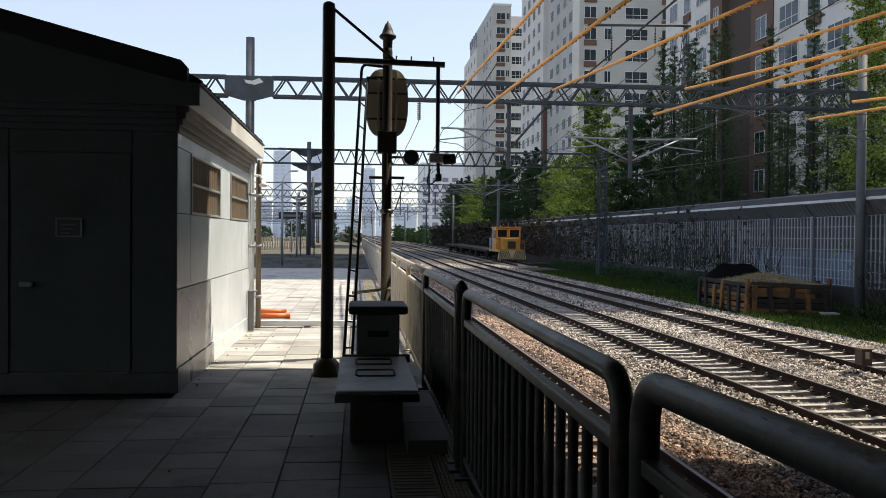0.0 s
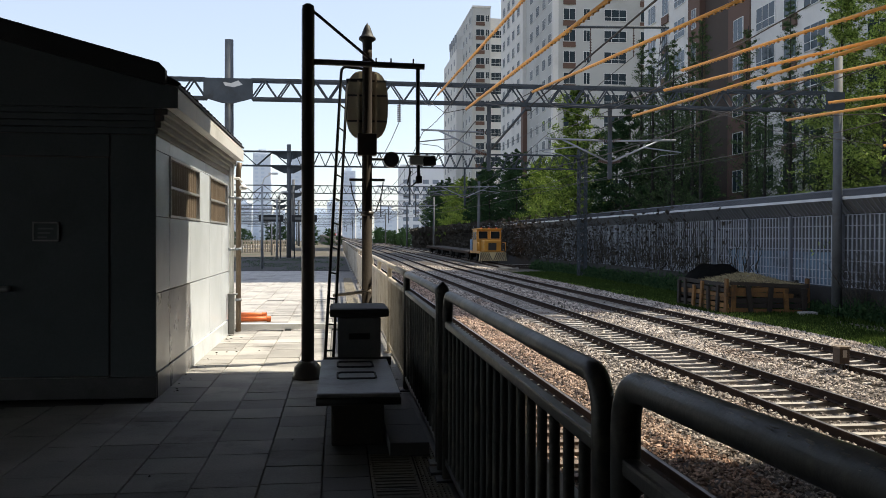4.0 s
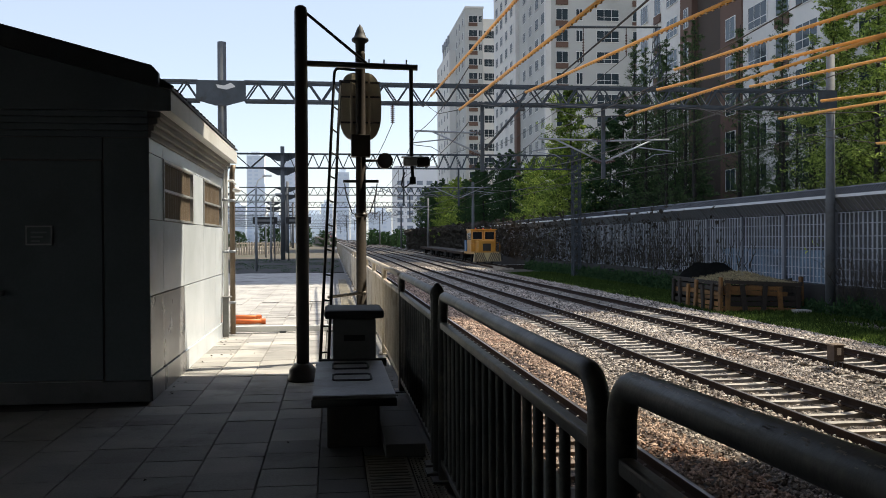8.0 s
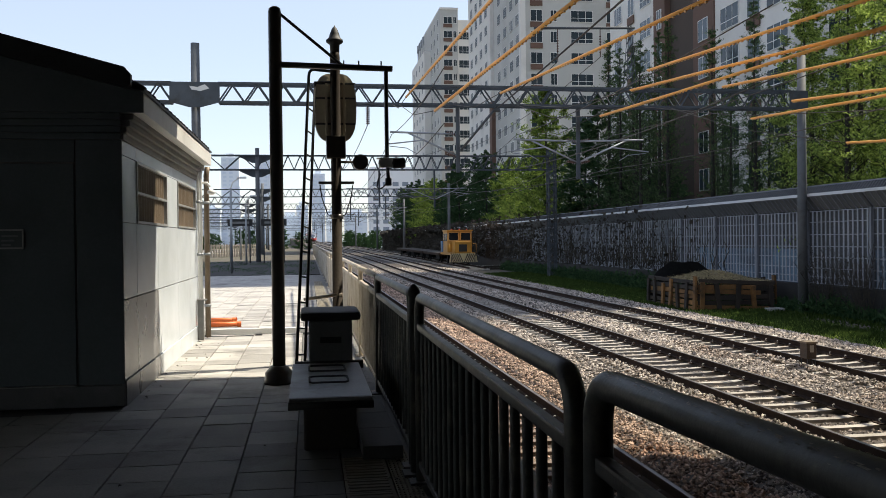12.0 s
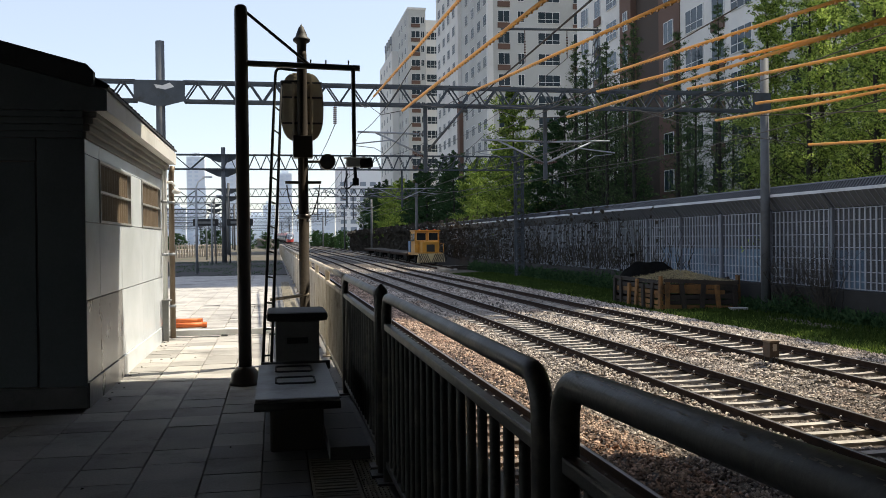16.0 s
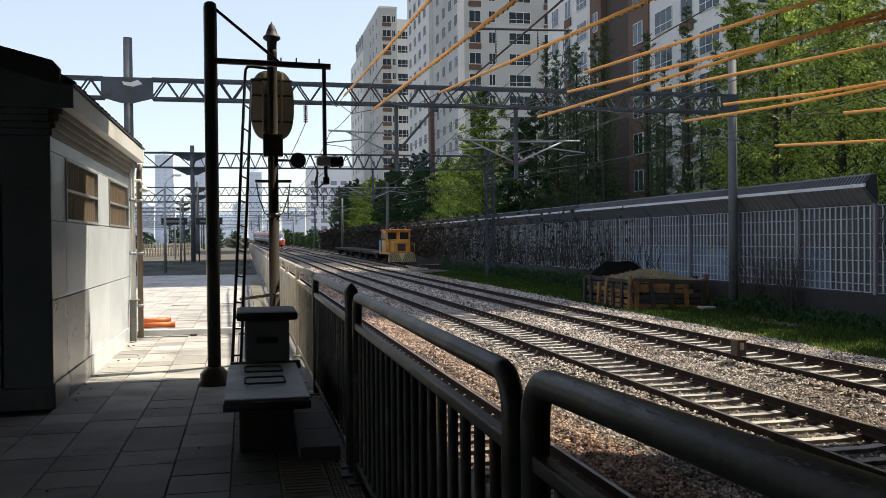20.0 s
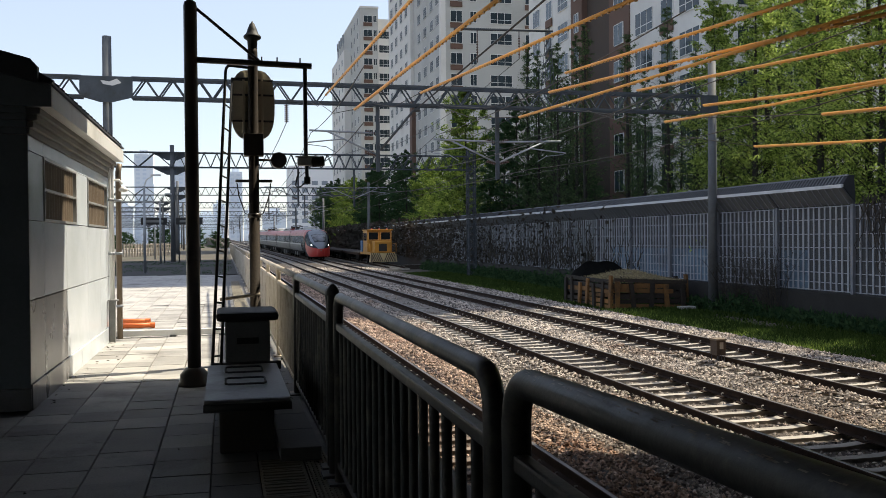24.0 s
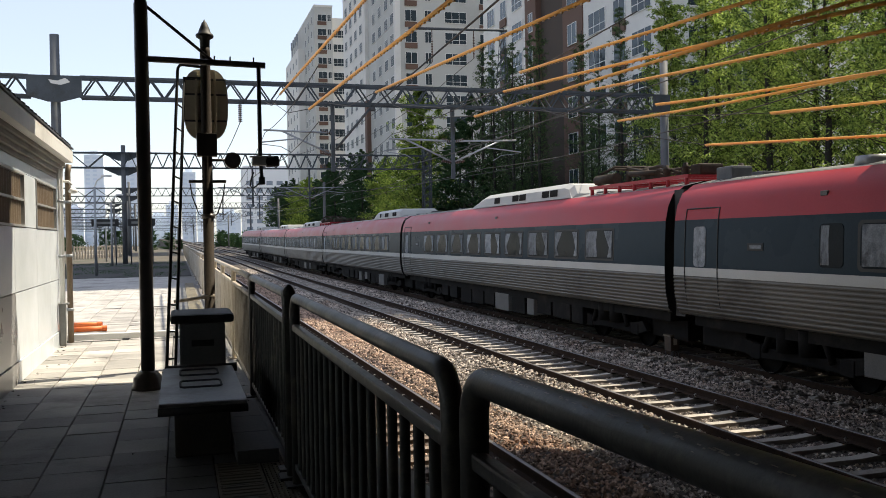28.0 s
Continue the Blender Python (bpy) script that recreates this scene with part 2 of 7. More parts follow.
    cap=surf("barrier_cap", (0.50, 0.53, 0.56), (0.62, 0.64, 0.66), 1.0, 0.5, bump=0.05, stain=(0.36, 0.37, 0.38)),
    ivy_stem=surf("dry_creeper", (0.032, 0.028, 0.022), (0.062, 0.053, 0.040), 4, 0.95),
    wood=surf("old_timber", (0.15, 0.072, 0.02), (0.26, 0.13, 0.04), 3, 0.85, bump=0.4, fine=25, rand=0.35, stain=(0.04, 0.027, 0.015)),
    wood_dark=surf("dark_timber", (0.02, 0.016, 0.012), (0.045, 0.034, 0.024), 3, 0.9, bump=0.4, fine=25, rand=0.3),
    straw=surf("dry_straw", (0.18, 0.145, 0.075), (0.33, 0.27, 0.145), 8, 0.95, island=0.4),
    tarp=surf("black_tarp", (0.008, 0.008, 0.008), (0.016, 0.016, 0.015), 4, 0.9, bump=0.3, fine=12, spec=0.1),
    bark=surf("tree_bark", (0.016, 0.0145, 0.013), (0.034, 0.030, 0.026), 4, 0.95, bump=0.5, fine=20),
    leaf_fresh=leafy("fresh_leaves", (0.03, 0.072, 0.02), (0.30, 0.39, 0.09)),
    # lit and shaded leaf copies: sunlight and shade put into these two greens
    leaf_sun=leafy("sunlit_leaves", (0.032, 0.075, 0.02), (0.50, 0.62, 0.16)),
    leaf_shaded=leafy("shaded_needles", (0.030, 0.062, 0.030), (0.15, 0.215, 0.092)),
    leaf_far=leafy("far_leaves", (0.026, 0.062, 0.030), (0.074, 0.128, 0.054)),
    grass=leafy("grass_blades", (0.022, 0.046, 0.012), (0.085, 0.128, 0.032)),
    render_white=surf("white_render", (0.66, 0.65, 0.62), (0.74, 0.725, 0.69), 0.15, 0.85, bump=0.05, stain=(0.56, 0.55, 0.52)),
    glass_dim=surf("dark_window_glass", (0.022, 0.034, 0.042), (0.05, 0.068, 0.08), 0.8, 0.35, bump=0, spec=0.05),
    render_beige=surf("beige_render", (0.44, 0.445, 0.425), (0.53, 0.53, 0.505), 0.15, 0.85, bump=0.05, stain=(0.37, 0.37, 0.35)),
    render_brown=surf("brown_render", (0.115, 0.068, 0.05), (0.155, 0.092, 0.068), 0.2, 0.85, bump=0.05),
    render_umber=surf("umber_render", (0.050, 0.037, 0.029), (0.075, 0.055, 0.043), 0.3, 0.85, bump=0.05),
    # distance haze put into the far tower and window colours
    far_grey=surf("hazed_far_tower", (0.72, 0.785, 0.86), (0.78, 0.83, 0.895), 0.05, 0.9, bump=0),
    far_glass=surf("hazed_far_window", (0.63, 0.71, 0.81), (0.68, 0.755, 0.85), 0.1, 0.7, bump=0),
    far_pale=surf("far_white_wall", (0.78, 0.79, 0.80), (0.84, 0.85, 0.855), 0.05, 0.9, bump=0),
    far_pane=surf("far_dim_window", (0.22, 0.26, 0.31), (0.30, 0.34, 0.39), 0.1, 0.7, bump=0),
    glass=surf("window_glass", (0.02, 0.034, 0.042), (0.045, 0.07, 0.085), 0.3, 0.06, bump=0, rand=0.5, spec=0.32),
    frame=surf("window_frame", (0.66, 0.66, 0.64), (0.74, 0.74, 0.72), 1, 0.5, bump=0),
    tr_red=surf("train_red", (0.31, 0.028, 0.036), (0.38, 0.04, 0.048), 0.8, 0.34, bump=0.01, moving=True, spec=0.16),
    tr_orange=surf("train_nose_red", (0.36, 0.032, 0.027), (0.42, 0.045, 0.036), 0.8, 0.34, bump=0.01, moving=True, spec=0.3),
    tr_grey=surf("train_dark_grey", (0.028, 0.042, 0.053), (0.04, 0.056, 0.069), 0.8, 0.26, bump=0.01, moving=True, spec=0.03),
    tr_silver=surf("train_silver", (0.10, 0.095, 0.085), (0.15, 0.14, 0.122), 0.8, 0.42, metal=0.25, bump=0.02, moving=True, stain=(0.065, 0.06, 0.053), spec=0.15),
    tr_white=surf("train_white", (0.42, 0.42, 0.40), (0.50, 0.50, 0.48), 1, 0.45, bump=0.01, moving=True, spec=0.25),
    tr_roof=surf("train_roof", (0.22, 0.23, 0.235), (0.30, 0.30, 0.295), 0.7, 0.3, metal=0.3, bump=0.02, moving=True, stain=(0.17, 0.17, 0.165)),
    tr_hood=surf("train_hood", (0.165, 0.185, 0.21), (0.215, 0.235, 0.26), 0.7, 0.44, metal=0.85, bump=0.01, moving=True, spec=0.6),
    tr_screen=surf("train_windscreen", (0.03, 0.038, 0.05), (0.075, 0.085, 0.10), 1.2, 0.22, bump=0, moving=True, spec=1.0),
    tr_glass=surf("train_glass", (0.008, 0.011, 0.014), (0.02, 0.026, 0.032), 1, 0.12, bump=0, moving=True, spec=0.04),
    tr_blind=surf("train_blind", (0.115, 0.13, 0.145), (0.34, 0.365, 0.39), 7, 0.7, bump=0, rand=0.4, moving=True, stain=(0.035, 0.042, 0.05)),
    tr_under=surf("train_underframe", (0.006, 0.006, 0.006), (0.014, 0.013, 0.012), 3, 0.85, moving=True, stain=(0.026, 0.023, 0.02), spec=0.15),
    tr_box=surf("train_equipment_box", (0.10, 0.10, 0.095), (0.16, 0.155, 0.145), 2, 0.7, moving=True),
    loco=surf("loco_yellow", (0.36, 0.17, 0.018), (0.46, 0.23, 0.03), 1.5, 0.5, bump=0.04, stain=(0.17, 0.09, 0.02)),
    blue=surf("blue_paint", (0.03, 0.10, 0.22), (0.05, 0.14, 0.28), 2, 0.5),
    black=surf("black_paint", (0.01, 0.01, 0.01), (0.02, 0.02, 0.02), 3, 0.6),
    insul=surf("brown_insulator", (0.06, 0.03, 0.022), (0.09, 0.045, 0.03), 6, 0.3),
    white_paint=surf("white_paint", (0.72, 0.72, 0.70), (0.8, 0.8, 0.78), 3, 0.5, bump=0.02, stain=(0.6, 0.58, 0.54)),
    red_paint=surf("red_paint", (0.5, 0.04, 0.03), (0.6, 0.06, 0.04), 3, 0.5),
    lamp=glow("headlamp_glow", (0.92, 1.0, 0.9), 14.0),
)


# ---- mesh helpers ----
def box(bm, x0, y0, z0, x1, y1, z1, bev=0.0):
    vs = [bm.verts.new(p) for p in ((x0, y0, z0), (x1, y0, z0), (x1, y1, z0), (x0, y1, z0), (x0, y0, z1), (x1, y0, z1), (x1, y1, z1), (x0, y1, z1))]
    fs = [bm.faces.new([vs[i] for i in q]) for q in ((3, 2, 1, 0), (4, 5, 6, 7), (0, 1, 5, 4), (1, 2, 6, 5), (2, 3, 7, 6), (3, 0, 4, 7))]
    if bev:
        es = list({e for f in fs for e in f.edges})
        bmesh.ops.bevel(bm, geom=es, offset=bev, segments=2, affect="EDGES", profile=0.6)
    return vs


def rod(bm, a, b, r, r2=None, n=10, caps=True):
    a, b = Vector(a), Vector(b)
    d = b - a
    q = d.to_track_quat("Z", "Y").to_matrix()
    r2 = r if r2 is None else r2
    ring = [[bm.verts.new(o + q @ Vector((rr * math.cos(2 * math.pi * i / n), rr * math.sin(2 * math.pi * i / n), 0))) for i in range(n)] for o, rr in ((a, r), (b, r2))]
    for i in range(n):
        f = bm.faces.new((ring[0][i], ring[0][(i + 1) % n], ring[1][(i + 1) % n], ring[1][i]))
        f.smooth = n > 6
    if caps:
        bm.faces.new(ring[0][::-1])
        bm.faces.new(ring[1])


def sweep(bm, pts, r, n=10, flat=1.0):
    """A tube through pts; r one radius or one for each point."""
    pts = [Vector(p) for p in pts]
    rs = r if isinstance(r, (list, tuple)) else [r] * len(pts)
    last, side = None, None
    for k, p in enumerate(pts):
        d = (pts[min(k + 1, len(pts) - 1)] - pts[max(k - 1, 0)]).normalized()
        if side is None:
            side = d.orthogonal().normalized()
        side = (side - d * side.dot(d)).normalized()
        up = d.cross(side)
        ring = [bm.verts.new(p + rs[k] * (math.cos(2 * math.pi * i / n) * side + flat * math.sin(2 * math.pi * i / n) * up)) for i in range(n)]
        if last:
            for i in range(n):
                bm.faces.new((last[i], last[(i + 1) % n], ring[(i + 1) % n], ring[i])).smooth = True
        else:
            bm.faces.new(ring[::-1])
        last = ring
    bm.faces.new(last)


def slab(bm, outline, vec):
    """A closed outline (points in one plane) pushed along vec."""
    vec = Vector(vec)
    a = [bm.verts.new(p) for p in outline]
    b = [bm.verts.new(Vector(p) + vec) for p in outline]
    k = len(a)
    bm.faces.new(a[::-1])
    bm.faces.new(b)
    for i in range(k):
        bm.faces.new((a[i], a[(i + 1) % k], b[(i + 1) % k], b[i]))


def lathe(bm, base, profile, n=16):
    base = Vector(base)
    rings = [[bm.verts.new(base + Vector((r * math.cos(2 * math.pi * i / n), r * math.sin(2 * math.pi * i / n), z))) for i in range(n)] for r, z in profile]
    for a, b in zip(rings, rings[1:]):
        for i in range(n):
            bm.faces.new((a[i], a[(i + 1) % n], b[(i + 1) % n], b[i])).smooth = True
    bm.faces.new(rings[0][::-1])
    bm.faces.new(rings[-1])


def mesh_of(bm, name, material):
    bmesh.ops.recalc_face_normals(bm, faces=bm.faces)
    me = bpy.data.meshes.new(name)
    bm.to_mesh(me)
    bm.free()
    me.materials.append(M[material])
    return me


def part(name, bm, material="", parent=None, label=""):
    """Links a bmesh (or a finished mesh) as one mesh object under a thing or a part."""
    me = mesh_of(bm, name, material) if isinstance(bm, bmesh.types.BMesh) else bm
    ob = new(name, me)
    if parent:
        ob.parent = parent
    if label:
        ob["label"] = label
    return ob


def thing(name, at, label, category, group="", kind=""):
    ob = new(name)
    ob.location = at
    return tagged(ob, label, category, group, kind)


def B():
    return bmesh.new()


def from_arrays(name, verts, faces, material):
    me = bpy.data.meshes.new(name)
    me.from_pydata(verts, [], faces)
    me.materials.append(M[material])
    return me


def curve_x(y):
    """The tracks run straight, bend gently to the left and run straight again."""
    if y < 75.0:
        return 0.0
    return -(y - 75.0) ** 2 / 3915.0 if y < 121.0 else -(0.5405 + 0.0235 * (y - 121.0))


def grade(y):
    """Rise of the line beyond the platform."""
    return 0.0075 * max(0.0, y - 80.0)


# ---- ground, ballast, platform ----
RAIL_Z = -1.135
TRACKS = {"a": 3.06, "b": 7.69, "c": 11.38}
SIDING = 15.9

bm = B()
ys = [-400, -60, -20, 0, 20, 40, 60, 90, 130, 200, 400, 900, 2500]
xs = [-2500, -600, -120, -30, -10, 1.0, 14.0, 22.0, 40.0, 120, 600, 2500]
grid = [[bm.verts.new((x, y, -1.5)) for x in xs] for y in ys]
for r0, r1 in zip(grid, grid[1:]):
    for i in range(len(xs) - 1):
        bm.faces.new((r0[i], r0[i + 1], r1[i + 1], r1[i]))
tagged(part("ground", bm, "earth"), "bare brown earth with sparse weeds beside the tracks", "ground", kind="structure")

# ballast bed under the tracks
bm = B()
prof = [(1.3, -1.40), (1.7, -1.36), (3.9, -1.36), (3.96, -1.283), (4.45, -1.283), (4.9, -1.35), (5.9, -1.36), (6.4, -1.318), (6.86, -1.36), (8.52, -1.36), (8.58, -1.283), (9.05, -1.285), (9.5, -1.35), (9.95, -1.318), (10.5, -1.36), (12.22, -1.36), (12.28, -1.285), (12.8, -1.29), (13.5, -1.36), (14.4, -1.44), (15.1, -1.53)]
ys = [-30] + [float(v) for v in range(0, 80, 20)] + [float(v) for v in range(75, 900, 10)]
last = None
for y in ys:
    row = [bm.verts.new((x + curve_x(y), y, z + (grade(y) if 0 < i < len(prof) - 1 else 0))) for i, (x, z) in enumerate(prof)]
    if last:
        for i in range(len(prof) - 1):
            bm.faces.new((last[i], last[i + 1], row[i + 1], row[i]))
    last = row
tagged(part("ballast_bed", bm, "ballast"), "grey-brown ballast bed under the tracks, shade between stones put in", "ballast", kind="structure")

# loose stones, near the camera as real pieces
rng = np.random.default_rng(5)
octa = np.array([(1, 0, 0), (-1, 0, 0), (0, 1, 0), (0, -1, 0), (0, 0, 1), (0, 0, -1)], float)
octf = np.array([(0, 2, 4), (2, 1, 4), (1, 3, 4), (3, 0, 4), (2, 0, 5), (1, 2, 5), (3, 1, 5), (0, 3, 5)])


def stones(name, count, x0, x1, y0, y1, size, label, mat="stone"):
    u = rng.random(count)
    yy = y0 * (y1 / y0) ** u
    xx = rng.uniform(x0, x1, count)
    zz = np.interp(xx, [p[0] for p in prof], [p[1] for p in prof])
    free = np.ones(count, bool)
    for cx in TRACKS.values():
        over = np.abs((yy - 5.0 + 0.3) % 0.6 - 0.3) < 0.118
        near_left = (xx < cx - 0.88) & (xx > cx - 1.24) & (yy < 19.5)
        free &= ~((xx > cx - 1.24) & (xx < cx + 0.88) & over & ~near_left)
        zz = np.where(near_left, -1.245, zz)
        free &= ~(np.abs(np.abs(xx - cx) - 0.7525) < 0.12)
        zz = np.where((xx > cx - 1.24) & (xx < cx + 0.88) & ~near_left, -1.384, zz)
    xx, yy, zz = xx[free], yy[free], zz[free]
    count = len(xx)
    s = size * rng.uniform(0.55, 1.25, (count, 1, 1)) * np.clip(yy / 16, 1, 3.0)[:, None, None]
    shape = octa[None] * rng.uniform(0.6, 1.15, (count, 6, 3)) + rng.uniform(-0.28, 0.28, (count, 6, 3))
    a = rng.uniform(0, 6.28, count)
    c, sn = np.cos(a), np.sin(a)
    rot = np.zeros((count, 3, 3))
    rot[:, 0, 0], rot[:, 0, 1], rot[:, 1, 0], rot[:, 1, 1], rot[:, 2, 2] = c, -sn, sn, c, 1
    v = np.einsum("nij,nkj->nki", rot, shape) * s
    v[:, :, 2] *= 0.78
    bend = np.array([curve_x(float(q)) for q in yy])
    rise = 0.0075 * np.maximum(0, yy - 80.0)
    v += np.stack([xx + bend, yy, zz + rise + rng.uniform(-0.022, 0.038, count)], 1)[:, None]
    f = octf[None] + 6 * np.arange(count)[:, None, None]
    me = from_arrays(name, v.reshape(-1, 3).tolist(), f.reshape(-1, 3).tolist(), mat)
    tagged(part(name, me, mat), label, "gravel", kind="stuff")


stones("ballast_stones", 140000, 5.0, 14.8, 6.5, 88.0, 0.034, "loose angular ballast stones, pale where the sun falls on them")
stones("rusty_ballast_stones", 50000, 1.5, 5.0, 6.5, 70.0, 0.034, "loose rust-brown ballast stones beside the platform track", "stone_rust")


def rail_mesh(x, y0, y1):
    prof2 = [(-0.075, -0.153), (0.075, -0.153), (0.075, -0.142), (0.012, -0.122), (0.009, -0.04), (0.035, -0.032), (0.035, -0.004), (-0.035, -0.004), (-0.035, -0.032), (-0.009, -0.04), (-0.012, -0.122), (-0.075, -0.142)]
    b, h = B(), B()
    cuts = [y0] + [float(v) for v in range(75, 900, 8) if y0 < v < y1] + [y1]
    last = None
    for y in cuts:
        ring = [b.verts.new((x + curve_x(y) + px, y, RAIL_Z + grade(y) + pz)) for px, pz in prof2]
        if last:
            for i in range(len(ring)):
                b.faces.new((last[i], last[(i + 1) % len(ring)], ring[(i + 1) % len(ring)], ring[i]))
        last = ring
    last = None
    for y in cuts:
        ring = [h.verts.new((x + curve_x(y) + px, y, RAIL_Z + grade(y) + pz)) for px, pz in ((-0.026, -0.0038), (-0.022, 0), (0.022, 0), (0.026, -0.0038))]
        if last:
            for i in range(3):
                h.faces.new((last[i], last[i + 1], ring[i + 1], ring[i]))
        last = ring
    return b, h


def sleeper_mesh():
    b = B()
    sec = [(-0.105, -0.17), (0.105, -0.17), (0.082, 0.0), (-0.082, 0.0)]
    last = None
    for x, z in ((-1.2, -0.012), (-1.12, 0.0), (-0.55, 0.0), (-0.3, -0.02), (0.3, -0.02), (0.55, 0.0), (1.12, 0.0), (1.2, -0.012)):
        ring = [b.verts.new((x, sy, sz if sz < -0.1 else z)) for sy, sz in sec]
        if last:
            for i in range(4):
                b.faces.new((last[i], last[(i + 1) % 4], ring[(i + 1) % 4], ring[i]))
        else:
            b.faces.new(ring[::-1])
        last = ring
    b.faces.new(last)
    return mesh_of(b, "sleeper", "sleeper")


def clips(b, x, y):
    """Spring clips on both sides of the two rails."""
    for rx in (-0.7525, 0.7525):
        for s in (-1, 1):
            cx = x + rx + s * 0.10
            arc = [(cx + s * (0.005 + 0.024 * math.cos(radians(w))), y - 0.01 + 0.015 * math.sin(radians(w)), -1.243 + 0.026 * math.sin(radians(w))) for w in (-100, -50, 0, 50, 100, 140)]
            sweep(b, arc, 0.009, 4)


SLEEPER = sleeper_mesh()


def base_plates(b, x, y, up):
    for rx in (-0.7525, 0.7525):
        box(b, x + rx - 0.17, y - 0.10, -1.289 + up, x + rx + 0.17, y + 0.10, -1.272 + up)



DIRTY = SLEEPER.copy()
DIRTY.materials.clear()
DIRTY.materials.append(M["sleeper_dirty"])


def track(name, x, y0, y1, n_part, label, mat="sleeper"):
    t = thing(name, (0, 0, 0), label, "railway track", "parallel railway tracks", "structure")
    for s in (-0.7525, 0.7525):
        b, h = rail_mesh(x + s, y0, y1)
        r = part("rail", b, "rail_side", t, "rust-brown steel rail")
        part("rail_head", h, "rail_head", r, "worn bright running surface")
    b, plates = B(), B()
    y = 5.0 if y0 < 5 else y0
    k = 0
    vs, fs = [], []
    base = [tuple(v.co) for v in SLEEPER.vertices]
    polys = [tuple(p.vertices) for p in SLEEPER.polygons]
    while y < min(y1, 420):
        jitter = 0.02 * math.sin(k * 12.9)
        if k < n_part:
            o = part("sleeper", DIRTY if mat == "sleeper_dirty" else SLEEPER, mat, t)
            o.location = (x + curve_x(y), y + jitter, -1.288 + grade(y))
            if y < 34:
                clips(b, x, y + jitter)
            base_plates(plates, x + curve_x(y), y + jitter, grade(y))
        else:
            n0 = len(vs)
            vs += [(p[0] + x + curve_x(y), p[1] + y, p[2] - 1.288 + grade(y)) for p in base]
            fs += [tuple(i + n0 for i in f) for f in polys]
        y += 0.6
        k += 1
    if vs:
        tagged(part("far_sleepers", from_arrays("far_sleepers", vs, fs, mat), mat, t), kind="stuff")
    part("base_plates", plates, "rail_side", t, "rust-dark base plates under the rails")
    if y0 < 5:
        part("rail_clips", b, "clip", t, "small pale steel spring clips holding the rails")
    else:
        b.free()


track("railway_track", TRACKS["a"], -30, 880, 100, "straight railway track nearest the platform on rust-stained concrete sleepers", "sleeper_dirty")
track("railway_track", TRACKS["b"], -30, 880, 100, "middle railway track on pale concrete sleepers")
track("railway_track", TRACKS["c"], -30, 880, 100, "far running track on pale concrete sleepers")
track("railway_track", SIDING, 84, 420, 40, "short siding track beside the noise barrier")

# platform
bm = B()
box(bm, -30, -40, -1.5, 1.35, 200, -0.035)
tagged(part("platform", bm, "joint"), "high concrete station platform beside the tracks", "platform", kind="structure")
bm = B()
box(bm, 0.72, -40, -0.033, 1.42, 200, 0.004, 0.01)
tagged(part("platform_edge", bm, "concrete"), "plain concrete coping along the platform edge", "platform edge", kind="structure")

# unseen overhead concourse that shades the near platform, with added walls closing out light
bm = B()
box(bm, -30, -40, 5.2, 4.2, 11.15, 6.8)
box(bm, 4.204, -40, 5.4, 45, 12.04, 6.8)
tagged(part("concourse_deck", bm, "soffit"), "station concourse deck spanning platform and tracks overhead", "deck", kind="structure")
bm = B()
box(bm, -30, -40, -1.5, 45, -39.5, 5.2)
tagged(part("wall_back", bm, "concrete_dark"), "unseen added concrete wall that keeps light off the platform", "wall", kind="structure")
bm = B()
box(bm, -9.5, -39.5, 0, -9.0, -1.0, 5.2)
tagged(part("wall_side", bm, "concrete_dark"), "unseen added concrete wall that keeps light off the platform", "wall", kind="structure")
bm = B()
box(bm, 20.2, -39.4, -1.5, 20.7, 7.9, 5.4)
tagged(part("wall_trackside", bm, "concrete_dark"), "unseen added concrete wall beyond the tracks that blocks low sky", "wall", kind="structure")

# ---- noise barrier ----
BX = 19.7
POSTS = [25.05 + 4.08 * k for k in range(-3, 44)]
barrier = thing("noise_barrier", (BX, 25, -1.5), "long grey-white slatted noise barrier with an overhanging cap, partly overgrown", "noise barrier", kind="structure")


def b_part(name, bm, mat, label="", parent=None):
    o = part(name, bm, mat, parent or barrier, label)
    if parent is None:
        o.location = -barrier.location
    return o


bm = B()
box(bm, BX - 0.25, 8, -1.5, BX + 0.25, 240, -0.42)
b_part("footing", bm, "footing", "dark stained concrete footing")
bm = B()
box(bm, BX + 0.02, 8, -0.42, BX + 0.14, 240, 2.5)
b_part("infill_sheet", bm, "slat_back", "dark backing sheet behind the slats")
for y0, y1 in ((27.4, 29.0), (33.3, 37.2), (37.4, 41.28), (41.46, 43.6)):
    bm = B()
    box(bm, BX + 0.0155, y0, -0.40, BX + 0.0195, y1, 0.98)
    b_part("painted_sheet", bm, "faded_blue", "lower backing sheet with faded pale blue paint")
for y in POSTS:
    bm = B()
    box(bm, BX - 0.11, y - 0.065, -0.42, BX + 0.02, y + 0.065, 2.5, 0.012)
    b_part("post", bm, "slat_dim")
b = B()
box(b, -0.032, -0.036, -0.38, -0.0, 0.036, 2.47)
SLAT = mesh_of(b, "slat", "slat")
b = B()
far_slats = B()
for y in POSTS[:-1]:
    near = y < 58
    for k in range(1, 14):
        yy = y + 4.08 * k / 14
        if near:
            o = part("slat", SLAT, "slat", barrier)
            o.location = Vector((BX + 0.018, yy, 0)) - barrier.location
        elif y < 130:
            box(far_slats, BX - 0.014, yy - 0.036, -0.38, BX + 0.018, yy + 0.036, 2.47)
    if y < 130:
        for z in (-0.36, -0.1, 0.24, 0.66, 1.08, 1.54, 2.03, 2.45):
            bm = B()
            box(bm, BX - 0.020, y + 0.07, z - 0.014, BX + 0.014, y + 4.01, z + 0.014)
            b_part("crossbar", bm, "slat")
